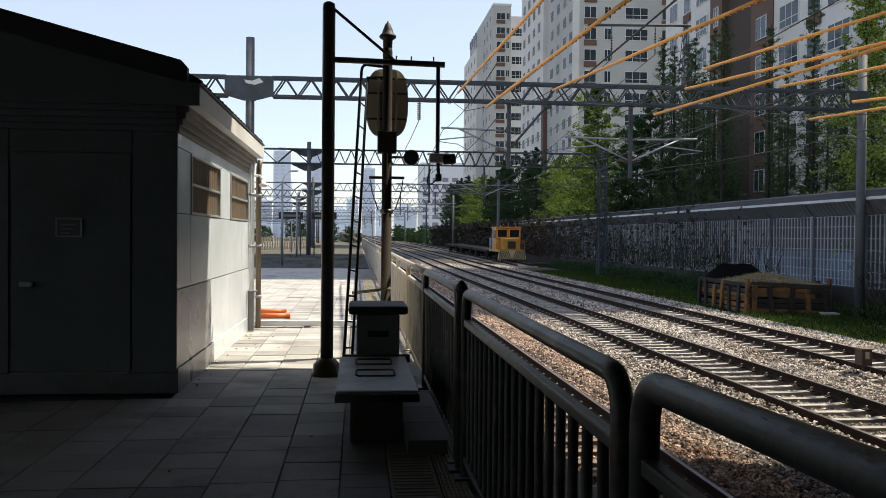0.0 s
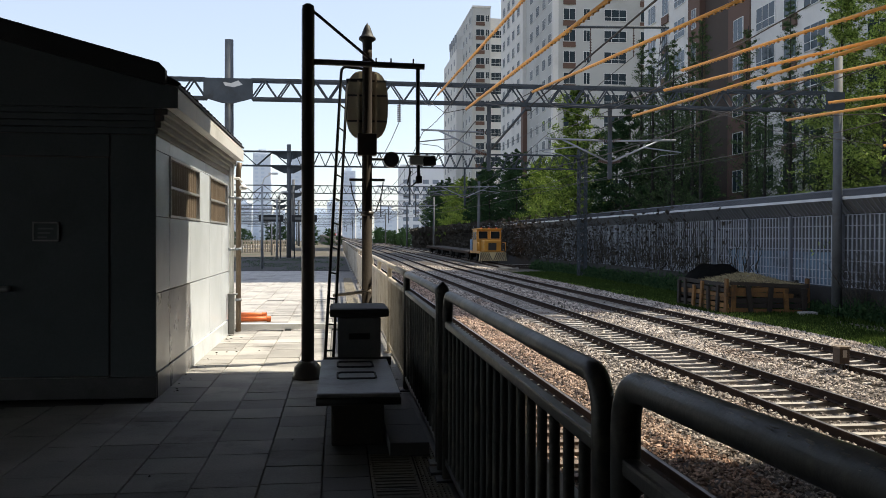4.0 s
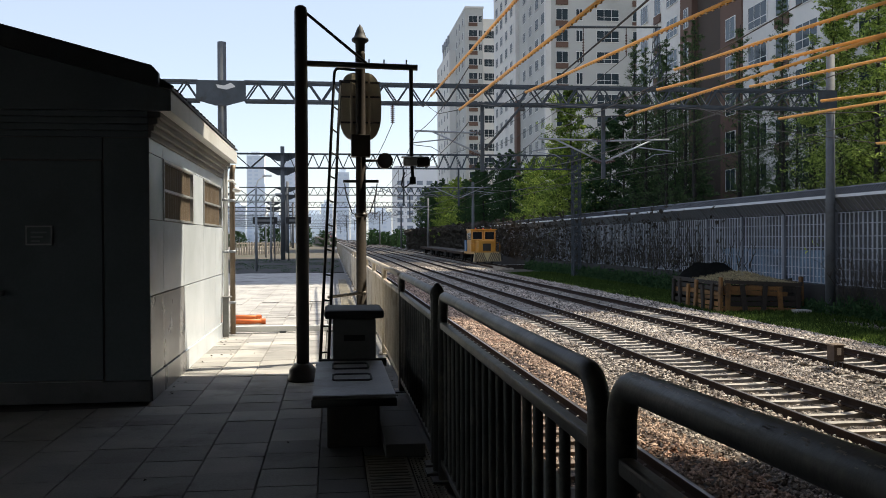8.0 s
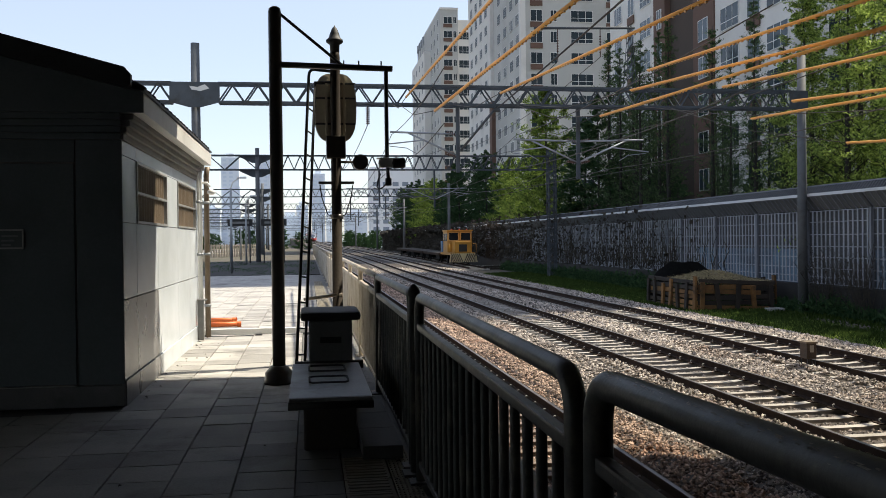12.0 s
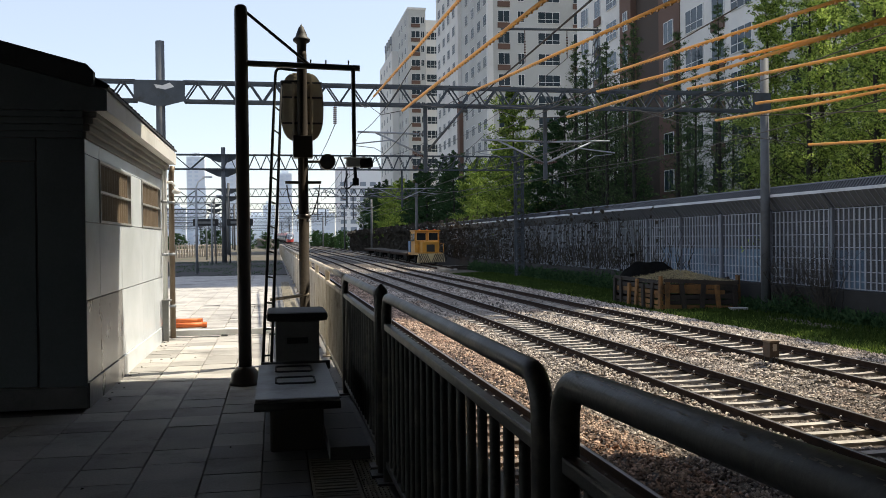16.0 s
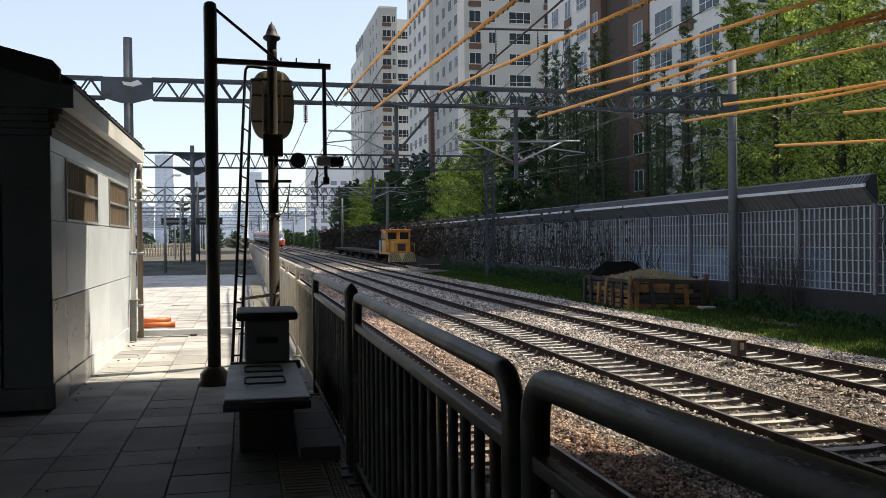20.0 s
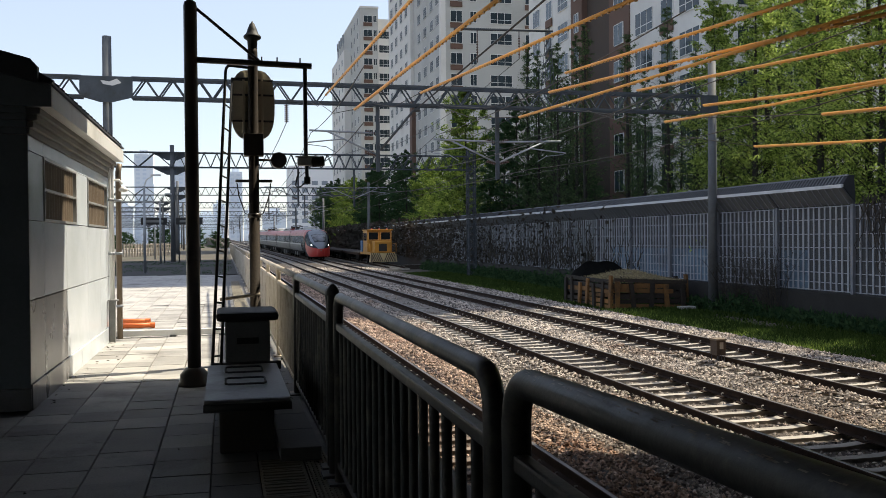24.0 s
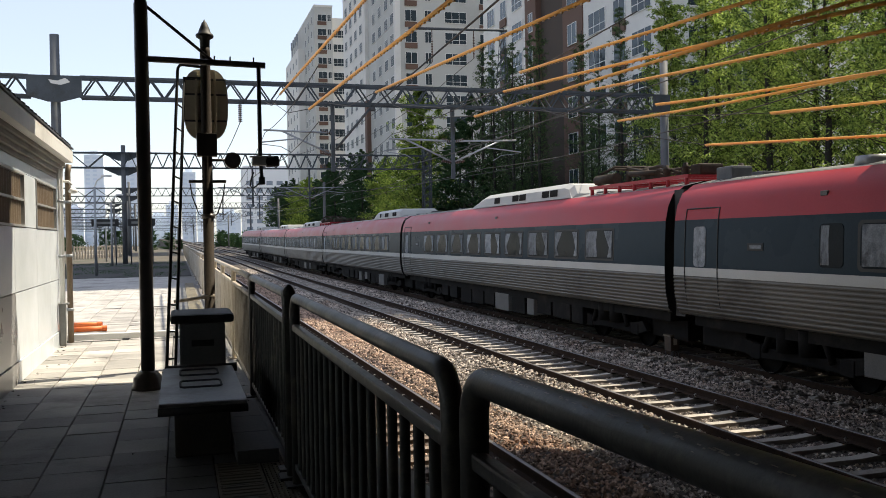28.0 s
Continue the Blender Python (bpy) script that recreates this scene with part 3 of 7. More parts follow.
tagged(b_part("far_slats", far_slats, "slat"), kind="stuff")
b.free()
# overhanging cap: a leaning underside, a rim towards the tracks, a ribbed upper sheet
Y0, Y1 = 25.05, 240.0
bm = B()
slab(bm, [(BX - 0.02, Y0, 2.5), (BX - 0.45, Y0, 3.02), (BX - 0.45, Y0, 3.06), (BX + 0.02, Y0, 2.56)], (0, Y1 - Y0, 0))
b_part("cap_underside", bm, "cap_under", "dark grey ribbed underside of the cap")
bm = B()
slab(bm, [(BX - 0.49, Y0 - 0.02, 3.02), (BX - 0.49, Y0 - 0.02, 3.12), (BX - 0.41, Y0 - 0.02, 3.14), (BX - 0.41, Y0 - 0.02, 3.04)], (0, Y1 - Y0, 0))
b_part("cap_rim", bm, "cap", "pale metal rim of the cap")
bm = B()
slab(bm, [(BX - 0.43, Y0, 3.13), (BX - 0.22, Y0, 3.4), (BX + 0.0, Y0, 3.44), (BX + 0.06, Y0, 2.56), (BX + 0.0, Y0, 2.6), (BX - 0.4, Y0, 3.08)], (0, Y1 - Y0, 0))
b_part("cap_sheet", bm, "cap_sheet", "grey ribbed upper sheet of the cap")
bm = B()
slab(bm, [(BX - 0.25, Y0 - 0.01, 3.40), (BX - 0.25, Y0 - 0.01, 3.445), (BX - 0.19, Y0 - 0.01, 3.455), (BX - 0.19, Y0 - 0.01, 3.41)], (0, Y1 - Y0, 0))
b_part("cap_top_edge", bm, "slat_dim", "pale folded top edge of the cap")
b = B()
slab(b, [(-0.445, -0.022, 3.135), (-0.23, -0.022, 3.42), (-0.2, -0.022, 3.39), (-0.42, -0.022, 3.115)], (0, 0.044, 0))
RIB = mesh_of(b, "rib", "rib")
b = B()
slab(b, [(-0.035, -0.02, 2.488), (-0.46, -0.02, 3.01), (-0.44, -0.02, 3.03), (-0.02, -0.02, 2.52)], (0, 0.04, 0))
RIB2 = mesh_of(b, "rib", "slat_dim")
for k in range(150):
    o = part("rib", RIB, "rib", barrier)
    o.location = Vector((BX, Y0 + 0.2 + 0.17 * k, 0)) - barrier.location
    if k < 120:
        o = part("rib", RIB2, "slat_dim", barrier)
        o.location = Vector((BX, Y0 + 0.2 + 0.34 * k, 0)) - barrier.location

for y in POSTS[3:20]:
    bm = B()
    slab(bm, [(BX - 0.04, y - 0.05, 2.48), (BX - 0.475, y - 0.05, 3.005), (BX - 0.44, y - 0.05, 3.03), (BX - 0.0, y - 0.05, 2.52)], (0, 0.1, 0))
    b_part("cap_bracket", bm, "steel_dark")

# dry creeper over the farther panels
rng = np.random.default_rng(11)
bm = B()
for k in range(560):
    y = 40 + 78 * rng.random() ** 1.15
    if y < 47 and rng.random() < 0.6:
        continue
    z = -0.5 + rng.random() * 0.6
    top = rng.uniform(0.8, 3.1) if y > 46 else rng.uniform(0.3, 2.2)
    pts, yy = [], y
    while z < top:
        pts.append((BX - 0.10 - 0.10 * rng.random(), yy, z))
        yy += rng.uniform(-0.34, 0.34)
        z += rng.uniform(0.16, 0.36)
    if len(pts) > 2:
        sweep(bm, pts, [0.024 - 0.014 * i / len(pts) for i in range(len(pts))], 4)
for k in range(260):
    y = rng.uniform(12.5, 24.8)
    z = 2.62 + rng.uniform(-0.1, 0.15)
    low = rng.uniform(0.6, 2.2) if rng.random() < 0.75 else rng.uniform(-0.4, 0.8)
    pts, yy = [], y
    while z > low:
        pts.append((BX - 0.10 - 0.12 * rng.random(), yy, z))
        yy += rng.uniform(-0.2, 0.2)
        z -= rng.uniform(0.15, 0.32)
    if len(pts) > 2:
        sweep(bm, pts, [0.018 - 0.010 * i / len(pts) for i in range(len(pts))], 4)
tagged(part("dry_creeper", bm, "ivy_stem"), "dry brown creeper stems climbing the noise barrier", "creeper", kind="stuff")
vs, fs = [], []
for k in range(26000):
    y = 42 + 190 * rng.random() ** 0.62
    z = rng.uniform(-0.6, 2.7) if rng.random() < 0.85 else rng.uniform(2.6, 3.75)
    x = BX - 0.14 - 0.15 * rng.random() - (0.55 if z > 2.7 else 0)
    s = rng.uniform(0.03, 0.08) * (1 + max(0.0, y - 70) / 60)
    c = np.array((x, y, z))
    u = rng.normal(size=3) * s
    v = rng.normal(size=3) * s
    n0 = len(vs)
    vs += [tuple(c - u), tuple(c + v), tuple(c + u), tuple(c - v)]
    fs.append((n0, n0 + 1, n0 + 2, n0 + 3))
tagged(part("creeper_leaves", from_arrays("creeper_leaves", vs, fs, "ivy_stem")), "withered creeper leaves on the barrier", "creeper", kind="stuff")

# scrub at the foot of the barrier
vs, fs = [], []
for k in range(26000):
    y = 12 + 75 * rng.random() ** 1.2
    h = rng.uniform(0.08, 0.5 if y < 36 else 0.95) + (0.55 * math.exp(-((y - 31.0) / 1.5) ** 2) + 0.5 * math.exp(-((y - 44) / 6) ** 2)) * rng.random()
    x = BX - 0.35 - 0.7 * rng.random() ** 2
    c = np.array((x, y, -1.5 + h * rng.random() ** 0.7))
    u, v = rng.normal(size=3) * 0.05 + (0, 0, 0.04), rng.normal(size=3) * 0.03
    n0 = len(vs)
    vs += [tuple(c - u), tuple(c + v), tuple(c + u * 1.6), tuple(c - v)]
    fs.append((n0, n0 + 1, n0 + 2, n0 + 3))
tagged(part("scrub", from_arrays("scrub", vs, fs, "leaf_far")), "low dark scrub and weeds along the barrier foot", "scrub", kind="stuff")
for cy, cn in ((31.3, 26), (28.9, 34)):
    b = B()
    for k in range(cn):
        p = Vector((BX - 0.5 + rng.normal() * 0.12, cy + rng.normal() * 0.3, -1.5))
        d = Vector((rng.normal() * 0.18, rng.normal() * 0.42, 1.0))
        pts = [p]
        for j in range(5):
            d += Vector((rng.normal() * 0.12, rng.normal() * 0.22, 0))
            pts.append(pts[-1] + d.normalized() * rng.uniform(0.3, 0.62))
        pts = [Vector((min(q.x, BX - 0.18), q.y, q.z)) for q in pts]
        sweep(b, pts, [0.017, 0.014, 0.011, 0.009, 0.006, 0.004], 4)
        for j in range(7):
            q = pts[2 + j % 4]
            e = q + Vector((-abs(rng.normal()) * 0.1, rng.normal() * 0.4, 0.1 + rng.random() * 0.35))
            sweep(b, [q, q.lerp(e, 0.5) + Vector((0, 0, 0.05)), e], [0.008, 0.006, 0.003], 3)
    tagged(part("bare_shrub", b, "ivy_stem"), "leafless dark shrub with fanned twigs beside the gantry post", "shrub", "bare shrubs")

# ---- platform building ----
WX, FY, BY = -1.69, 8.64, 14.40       # side wall plane, front wall plane, far end
house = thing("platform_building", (-4.2, 11.6, 0), "low platform building with dark front, white panelled side and overhanging roof", "building")


def h_part(name, bm, mat, label="", parent=None):
    o = part(name, bm, mat, parent or house, label)
    if parent is None:
        o.location = -house.location
    return o


bm = B()
box(bm, -7.2, FY + 0.03, 0, WX - 0.04, BY, 2.9)
h_part("wall_core", bm, "concrete_dark")
# front: plinth, flush cladding with a recessed door, wrapped cornice, gable
for x0, x1, z0, z1 in ((-7.2, -4.62, 0.2, 2.452), (-4.61, -3.21, 2.25, 2.452), (-3.2, -2.105, 2.25, 2.452), (-2.095, WX, 0.2, 2.452), (-4.61, -3.21, 0.2, 2.24)):
    bm = B()
    box(bm, x0, FY, z0, x1, FY + 0.028, z1, 0.004)
    h_part("front_panel", bm, "cladding_dark", "dark front cladding")
bm = B()
box(bm, -7.2, FY - 0.012, 0, WX + 0.006, FY + 0.02, 0.195, 0.006)
h_part("front_plinth", bm, "granite", "dark stone plinth")
bm = B()
box(bm, -3.19, FY + 0.004, 0.21, -2.115, FY + 0.03, 2.235, 0.006)
door = h_part("door", bm, "cladding_dark", "closed dark metal door")
bm = B()
box(bm, -3.10, FY - 0.06, 1.0, -2.98, FY + 0.01, 1.05, 0.015)
part("door_handle", bm, "alu", door)
bm = B()
box(bm, -3.19, FY - 0.03, 0.196, -2.115, FY + 0.01, 0.206, 0.003)
part("door_sill", bm, "alu", door, "worn bright metal sill")
bm = B()
box(bm, -2.775, FY - 0.012, 1.47, -2.56, FY + 0.006, 1.63, 0.004)
plate = h_part("sign_plate", bm, "cladding_dark", "small dark notice plate in a pale frame with unreadable lines")
for x0, z0, x1, z1 in ((-2.785, 1.46, -2.55, 1.475), (-2.785, 1.625, -2.55, 1.64), (-2.785, 1.476, -2.772, 1.624), (-2.563, 1.476, -2.55, 1.624)):
    bm = B()
    box(bm, x0, FY - 0.018, z0, x1, FY - 0.008, z1)
    part("plate_frame", bm, "alu", plate)
for k in range(3):
    bm = B()
    box(bm, -2.74, FY - 0.0145, 1.585 - 0.04 * k - 0.016, -2.60 - 0.03 * k, FY - 0.0115, 1.585 - 0.04 * k)
    part("text_bar", bm, "galv", plate)

# side wall: stone base, two rows of panels, window strip, stepped eaves moulding
ycol = [FY, 9.33, 10.62, 11.5, 12.2, 13.4, BY]
for y0, y1 in zip(ycol, ycol[1:]):
    bm = B()
    box(bm, WX - 0.03, y0 + 0.004, 0.0, WX + 0.018, y1 - 0.004, 0.228, 0.004)
    h_part("plinth_stone", bm, "granite" if y0 < 10.5 else "panel_white")
for y0, y1, stone in ((FY, 9.33, 1), (9.33, 10.62, 1), (10.62, 12.2, 0), (12.2, 13.4, 0), (13.4, BY, 0)):
    for z0, z1 in ((0.232, 0.975), (0.982, 1.695)):
        bm = B()
        box(bm, WX - 0.03, y0 + 0.004, z0, WX, y1 - 0.004, z1 - 0.004, 0.003)
        h_part("wall_panel", bm, "granite" if stone and z0 < 0.5 else "panel_white")
for y0, y1 in ((FY, 9.33), (11.30, 12.19), (14.10, BY)):
    bm = B()
    box(bm, WX - 0.03, y0 + 0.004, 1.699, WX, y1 - 0.004, 2.316, 0.003)
    h_part("wall_panel", bm, "panel_white")
for y0, y1 in ((FY, 9.33), (9.33, 11.74), (11.74, BY)):
    bm = B()
    box(bm, WX - 0.03, y0 + 0.004, 2.322, WX, y1 - 0.003, 2.452, 0.003)
    h_part("wall_panel", bm, "panel_white")
for y0, y1 in ((9.345, 11.28), (12.21, 14.08)):
    bm = B()
    box(bm, WX - 0.13, y0, 1.70, WX - 0.09, y1, 2.32)
    win = h_part("louvre_window", bm, "rubber", "bronze louvred window in a thin pale frame")
    for z0, z1 in ((1.70, 1.725), (1.995, 2.02), (2.292, 2.317)):
        bm = B()
        box(bm, WX - 0.09, y0, z0, WX + 0.012, y1, z1, 0.003)
        part("frame_bar", bm, "alu", win)
    for y in (y0, y1 - 0.03):
        bm = B()
        box(bm, WX - 0.09, y, 1.726, WX + 0.012, y + 0.03, 2.291, 0.003)
        part("frame_bar", bm, "alu", win)
    n = 13
    for k in range(1, n):
        y = y0 + 0.03 + (y1 - y0 - 0.06) * k / n
        for z0, z1 in ((1.727, 1.994), (2.021, 2.291)):
            bm = B()
            slab(bm, [(WX - 0.075, y - 0.055, z0), (WX - 0.012, y + 0.03, z0), (WX - 0.012, y + 0.042, z0), (WX - 0.075, y - 0.043, z0)], (0, 0, z1 - z0))
            part("louvre_blade", bm, "louvre", win)
for z0, z1, o in ((2.458, 2.515, 0.02), (2.519, 2.576, 0.05), (2.580, 2.637, 0.08), (2.641, 2.695, 0.11)):
    bm = B()
    box(bm, WX - 0.03, FY, z0, WX + o, BY, z1, 0.006)
    h_part("eaves_moulding", bm, "moulding", "stepped grey eaves moulding")
    bm = B()
    box(bm, -7.2, FY - 0.4 * o, z0, WX - 0.003, FY + 0.02, z1, 0.006)
    h_part("front_moulding", bm, "cladding_dark")
# roof: box eaves flush with the front, dark gable, roof sheet with a verge tube
EX = -1.475
bm = B()
box(bm, -7.2, FY - 0.06, 2.698, EX - 0.022, BY + 0.02, 2.712)
h_part("soffit", bm, "fascia")
bm = B()
slab(bm, [(EX, FY - 0.06, 2.694), (EX, FY - 0.06, 2.86), (EX - 0.015, FY - 0.06, 2.892), (EX - 0.02, FY - 0.06, 2.892), (EX - 0.02, FY - 0.06, 2.694)], (0, BY - FY + 0.08, 0))
h_part("eaves_fascia", bm, "fascia", "pale metal fascia along the eaves")
bm = B()
slab(bm, [(-7.2, FY - 0.068, 2.697), (EX - 0.003, FY - 0.068, 2.697), (EX - 0.003, FY - 0.068, 2.885), (-1.66, FY - 0.068, 2.93), (-7.2, FY - 0.068, 4.43)], (0, 0.03, 0))
h_part("gable", bm, "cladding_dark", "dark gable board")
bm = B()
slab(bm, [(EX + 0.01, FY - 0.07, 2.895), (EX + 0.01, FY - 0.07, 2.915), (-1.6, FY - 0.07, 2.985), (-7.2, FY - 0.07, 4.48), (-7.2, FY - 0.07, 4.43), (-1.62, FY - 0.07, 2.93)], (0, BY - FY + 0.1, 0))
h_part("roof", bm, "roof_dark", "dark pitched roof sheet")
bm = B()
slab(bm, [(-1.60, FY - 0.16, 2.905), (-1.572, FY - 0.16, 2.93), (-1.572, FY - 0.16, 3.035), (-1.63, FY - 0.16, 3.10), (-7.2, FY - 0.16, 4.575), (-7.2, FY - 0.16, 4.36)], (0, 0.085, 0))
h_part("verge_board", bm, "roof_dark", "dark verge board")
for k in range(21):
    bm = B()
    y = FY + 0.02 + 0.27 * k
    slab(bm, [(-1.47, y, 2.917), (-1.47, y, 2.945), (-1.6, y, 3.02), (-4.4, y, 3.77), (-4.4, y, 3.71)], (0, 0.06, 0))
    h_part("roof_seam", bm, "roof_dark")
# gutter pipes and corner box at the far end
for x, y, r, mt in ((WX + 0.06, BY - 0.16, 0.03, "white_paint"), (WX + 0.05, BY - 0.32, 0.018, "white_paint"), (WX + 0.13, BY + 0.06, 0.042, "louvre")):
    bm = B()
    sweep(bm, [(x, y, 0.02), (x, y, 2.55), (x + 0.02, y, 2.68)], r, 10)
    dp = h_part("downpipe", bm, mt, "upright drain pipe at the corner")
    for z in (0.5, 1.3, 2.1):
        bm = B()
        rod(bm, (x, y, z), (x, y, z + 0.04), r + 0.012, n=10)
        part("pipe_clamp", bm, "galv", dp)
bm = B()
box(bm, WX + 0.02, BY - 0.36, 0.02, WX + 0.11, BY - 0.25, 0.62, 0.01)
box(bm, WX + 0.015, BY - 0.40, 0.62, WX + 0.15, BY - 0.21, 0.64, 0.006)
h_part("meter_box", bm, "cabinet", "narrow grey service box")
bm = B()
sweep(bm, [(WX + 0.02, BY - 0.1, 2.42), (WX + 0.16, BY - 0.1, 2.42), (WX + 0.2, BY - 0.1, 2.36)], 0.02, 8)
lathe(bm, (WX + 0.22, BY - 0.1, 2.26), [(0.02, 0.07), (0.04, 0.05), (0.065, 0.03), (0.065, 0.0), (0.03, -0.02)], 14)
h_part("wall_lamp", bm, "white_paint", "small white wall lamp under the eaves")

# low white rail across the platform beyond the building
rail = thing("low_barrier", (-0.8, 14.75, 0), "low white steel barrier lying across the platform", "barrier")
bm = B()
box(bm, -0.95, -0.05, 0.02, 0.83, 0.05, 0.115, 0.012)
part("beam", bm, "white_paint", rail)
for x in (-0.85, 0.0, 0.75):
    bm = B()
    box(bm, x - 0.05, -0.08, 0, x + 0.05, 0.08, 0.03, 0.005)
    part("foot", bm, "steel_dark", rail)
for k, (x, y, rz) in enumerate(((-1.60, 17.15, 100), (-1.46, 16.25, 84))):
    pipe = thing("orange_pipe", (x, y, 0.054), "short orange plastic pipe lying on the paving", "pipe", "orange pipes")
    pipe.rotation_euler = (0, 0, radians(90 - rz))
    bm = B()
    n = 18
    ro, ri = 0.044, 0.037
    rings = [[bm.verts.new((x2, r * math.cos(2 * math.pi * i / n), r * math.sin(2 * math.pi * i / n))) for i in range(n)] for x2, r in ((-0.27, ri), (-0.27, ro), (0.27, ro), (0.27, ri), (-0.27, ri))]
    for p, q in zip(rings, rings[1:]):
        for i in range(n):
            bm.faces.new((p[i], p[(i + 1) % n], q[(i + 1) % n], q[i])).smooth = True
    part("tube", bm, "orange", pipe)
    bm = B()
    rod(bm, (0.20, 0, 0), (0.275, 0, 0), 0.05, n=18, caps=False)
    part("collar", bm, "orange", pipe)

# ---- camera pole with bracket ----
pole = thing("camera_pole", (-0.32, 9.67, 0), "dark painted steel pole with a bracket arm carrying a security camera", "pole")
bm = B()
lathe(bm, (0, 0, 0), [(0.165, 0), (0.165, 0.03), (0.15, 0.05), (0.145, 0.12), (0.10, 0.17), (0.085, 0.19)], 24)
part("base_collar", bm, "pole", pole)
bm = B()
lathe(bm, (0, 0, 0.18), [(0.068, 0), (0.068, 3.74), (0.06, 3.78), (0.03, 3.8)], 24)
part("shaft", bm, "pole", pole)
bm = B()
rod(bm, (0.05, 0, 3.37), (1.24, 0, 3.345), 0.032, n=14)
arm = part("bracket_arm", bm, "pole", pole)
for x in (0.72, 0.88, 1.12):
    bm = B()
    rod(bm, (x, 0, 3.37), (x, 0, 3.425), 0.008, n=8)
    part("bolt", bm, "pole", arm)
bm = B()
rod(bm, (0.06, 0, 3.90), (0.72, 0, 3.36), 0.016, n=10)
part("brace", bm, "pole", pole)
bm = B()
rod(bm, (1.17, 0, 3.35), (1.17, 0, 2.37), 0.022, n=12)
part("drop_tube", bm, "pole", pole)
bm = B()
box(bm, 1.08, -0.045, 2.285, 1.24, 0.045, 2.375, 0.022)
box(bm, 1.06, -0.052, 2.375, 1.31, 0.052, 2.388, 0.006)
cc = part("security_camera", bm, "white_paint", pole, "grey bullet security camera")
bm = B()
lathe(bm, (0, 0, 0), [(0.0, 0.0), (0.045, 0.0), (0.056, 0.015), (0.056, 0.125), (0.048, 0.14), (0.0, 0.14)], 18)
bmesh.ops.rotate(bm, verts=bm.verts, matrix=Matrix.Rotation(radians(84), 3, "Y"))
bmesh.ops.translate(bm, verts=bm.verts, vec=(1.225, 0, 2.325))
part("lens_hood", bm, "rubber", cc, "black cylindrical lens hood")
bm = B()
rod(bm, (1.175, 0, 2.29), (1.185, 0, 2.12), 0.019, n=10)
box(bm, 1.15, -0.03, 2.09, 1.215, 0.03, 2.17, 0.008)
part("camera_bracket", bm, "steel_dark", cc, "dark bracket under the camera")
bm = B()
sweep(bm, [(1.17, 0, 2.12), (1.12, 0, 2.07), (1.08, 0, 2.05), (1.06, 0, 2.08), (1.075, 0, 2.16), (1.10, 0, 2.22)], 0.008, 6)
part("cable", bm, "rubber", cc)

# ---- signal mast seen from behind, with ladder ----
SX, SY = 0.39, 12.3
mast = thing("signal_mast", (SX * 0.911, SY * 0.911, 0.1335), "weathered railway signal mast with an oval board seen from behind", "signal")
mast.scale = (0.911, 0.911, 0.911)
bm = B()
lathe(bm, (0, 0, 0), [(0.18, -0.146), (0.18, -0.10), (0.07, -0.08), (0.066, 4.0), (0.062, 4.05)], 18)
part("post", bm, "mast", mast)
bm = B()
lathe(bm, (0, 0, 4.05), [(0.062, 0), (0.066, 0.11), (0.112, 0.14), (0.116, 0.16), (0.112, 0.175), (0.082, 0.2), (0.066, 0.25), (0.034, 0.33), (0.018, 0.345), (0.0, 0.38)], 18)
part("finial", bm, "black", mast)
bm = B()
pts = []
for k in range(32):
    a = 2 * math.pi * k / 32
    ca, sa = math.cos(a), math.sin(a)
    pts.append((0.29 * math.copysign(abs(ca) ** 0.6, ca), 0.10, 3.32 + 0.47 * math.copysign(abs(sa) ** 0.75, sa)))
slab(bm, pts, (0, 0.03, 0))
brd = part("signal_board", bm, "board", mast, "oval signal background board, seen from behind")
for x in (-0.12, 0.12):
    bm = B()
    box(bm, x - 0.015, 0.05, 2.95, x + 0.015, 0.1, 3.75, 0.004)
    part("board_rib", bm, "board", brd)
for z in (3.1, 3.45, 3.65):
    bm = B()
    box(bm, -0.27, 0.075, z - 0.012, 0.27, 0.1, z + 0.012, 0.003)
    part("board_rib", bm, "steel_dark", brd)
bm = B()
box(bm, -0.13, -0.08, 2.62, 0.13, 0.12, 2.92, 0.012)
part("junction_box", bm, "pole", mast)
bm = B()
rod(bm, (0.05, 0, 2.57), (0.28, 0, 2.575), 0.018)
disc_arm = part("lamp_arm", bm, "pole", mast)
bm = B()
rod(bm, (0.33, -0.05, 2.57), (0.33, 0.08, 2.57), 0.105, n=24)
rl = part("round_lamp", bm, "pole", disc_arm, "round dark signal lamp from behind")
bm = B()
rod(bm, (0.33, -0.056, 2.57), (0.33, -0.049, 2.57), 0.085, n=24)
part("back_plate", bm, "steel_dark", rl, "greyer round back plate")
for z, w in ((2.29, 0.24),):
    bm = B()
    box(bm, -w, -0.03, z - 0.018, w, 0.03, z + 0.018, 0.004)
    part("crossarm", bm, "pole", mast)
bm = B()
for s in (-1, 1):
    sweep(bm, [(s * 0.22, 0, 2.26), (s * 0.2, 0, 2.1), (s * 0.12, 0, 1.86), (s * 0.08, 0, 1.84)], 0.008, 6)
part("cable", bm, "rubber", mast)
bm = B()
rod(bm, (0, 0, 1.05), (0, 0, 1.79), 0.0675, n=18)
part("rust_band", bm, "rust", mast, "rust-orange weathered stretch of the post")
bm = B()
rod(bm, (0, 0, 1.80), (0, 0, 1.86), 0.085, n=16)
part("clamp", bm, "pole", mast)
bm = B()
rod(bm, (-0.46, -0.05, 0.72), (0.06, -0.05, 0.78), 0.022, n=8)
part("step_bar", bm, "fence_sunlit_worn", mast, "short slanting step bar")
LA, LB = Vector((-0.556, -1.322, -0.147)), Vector((-0.353, -0.17, 3.698))
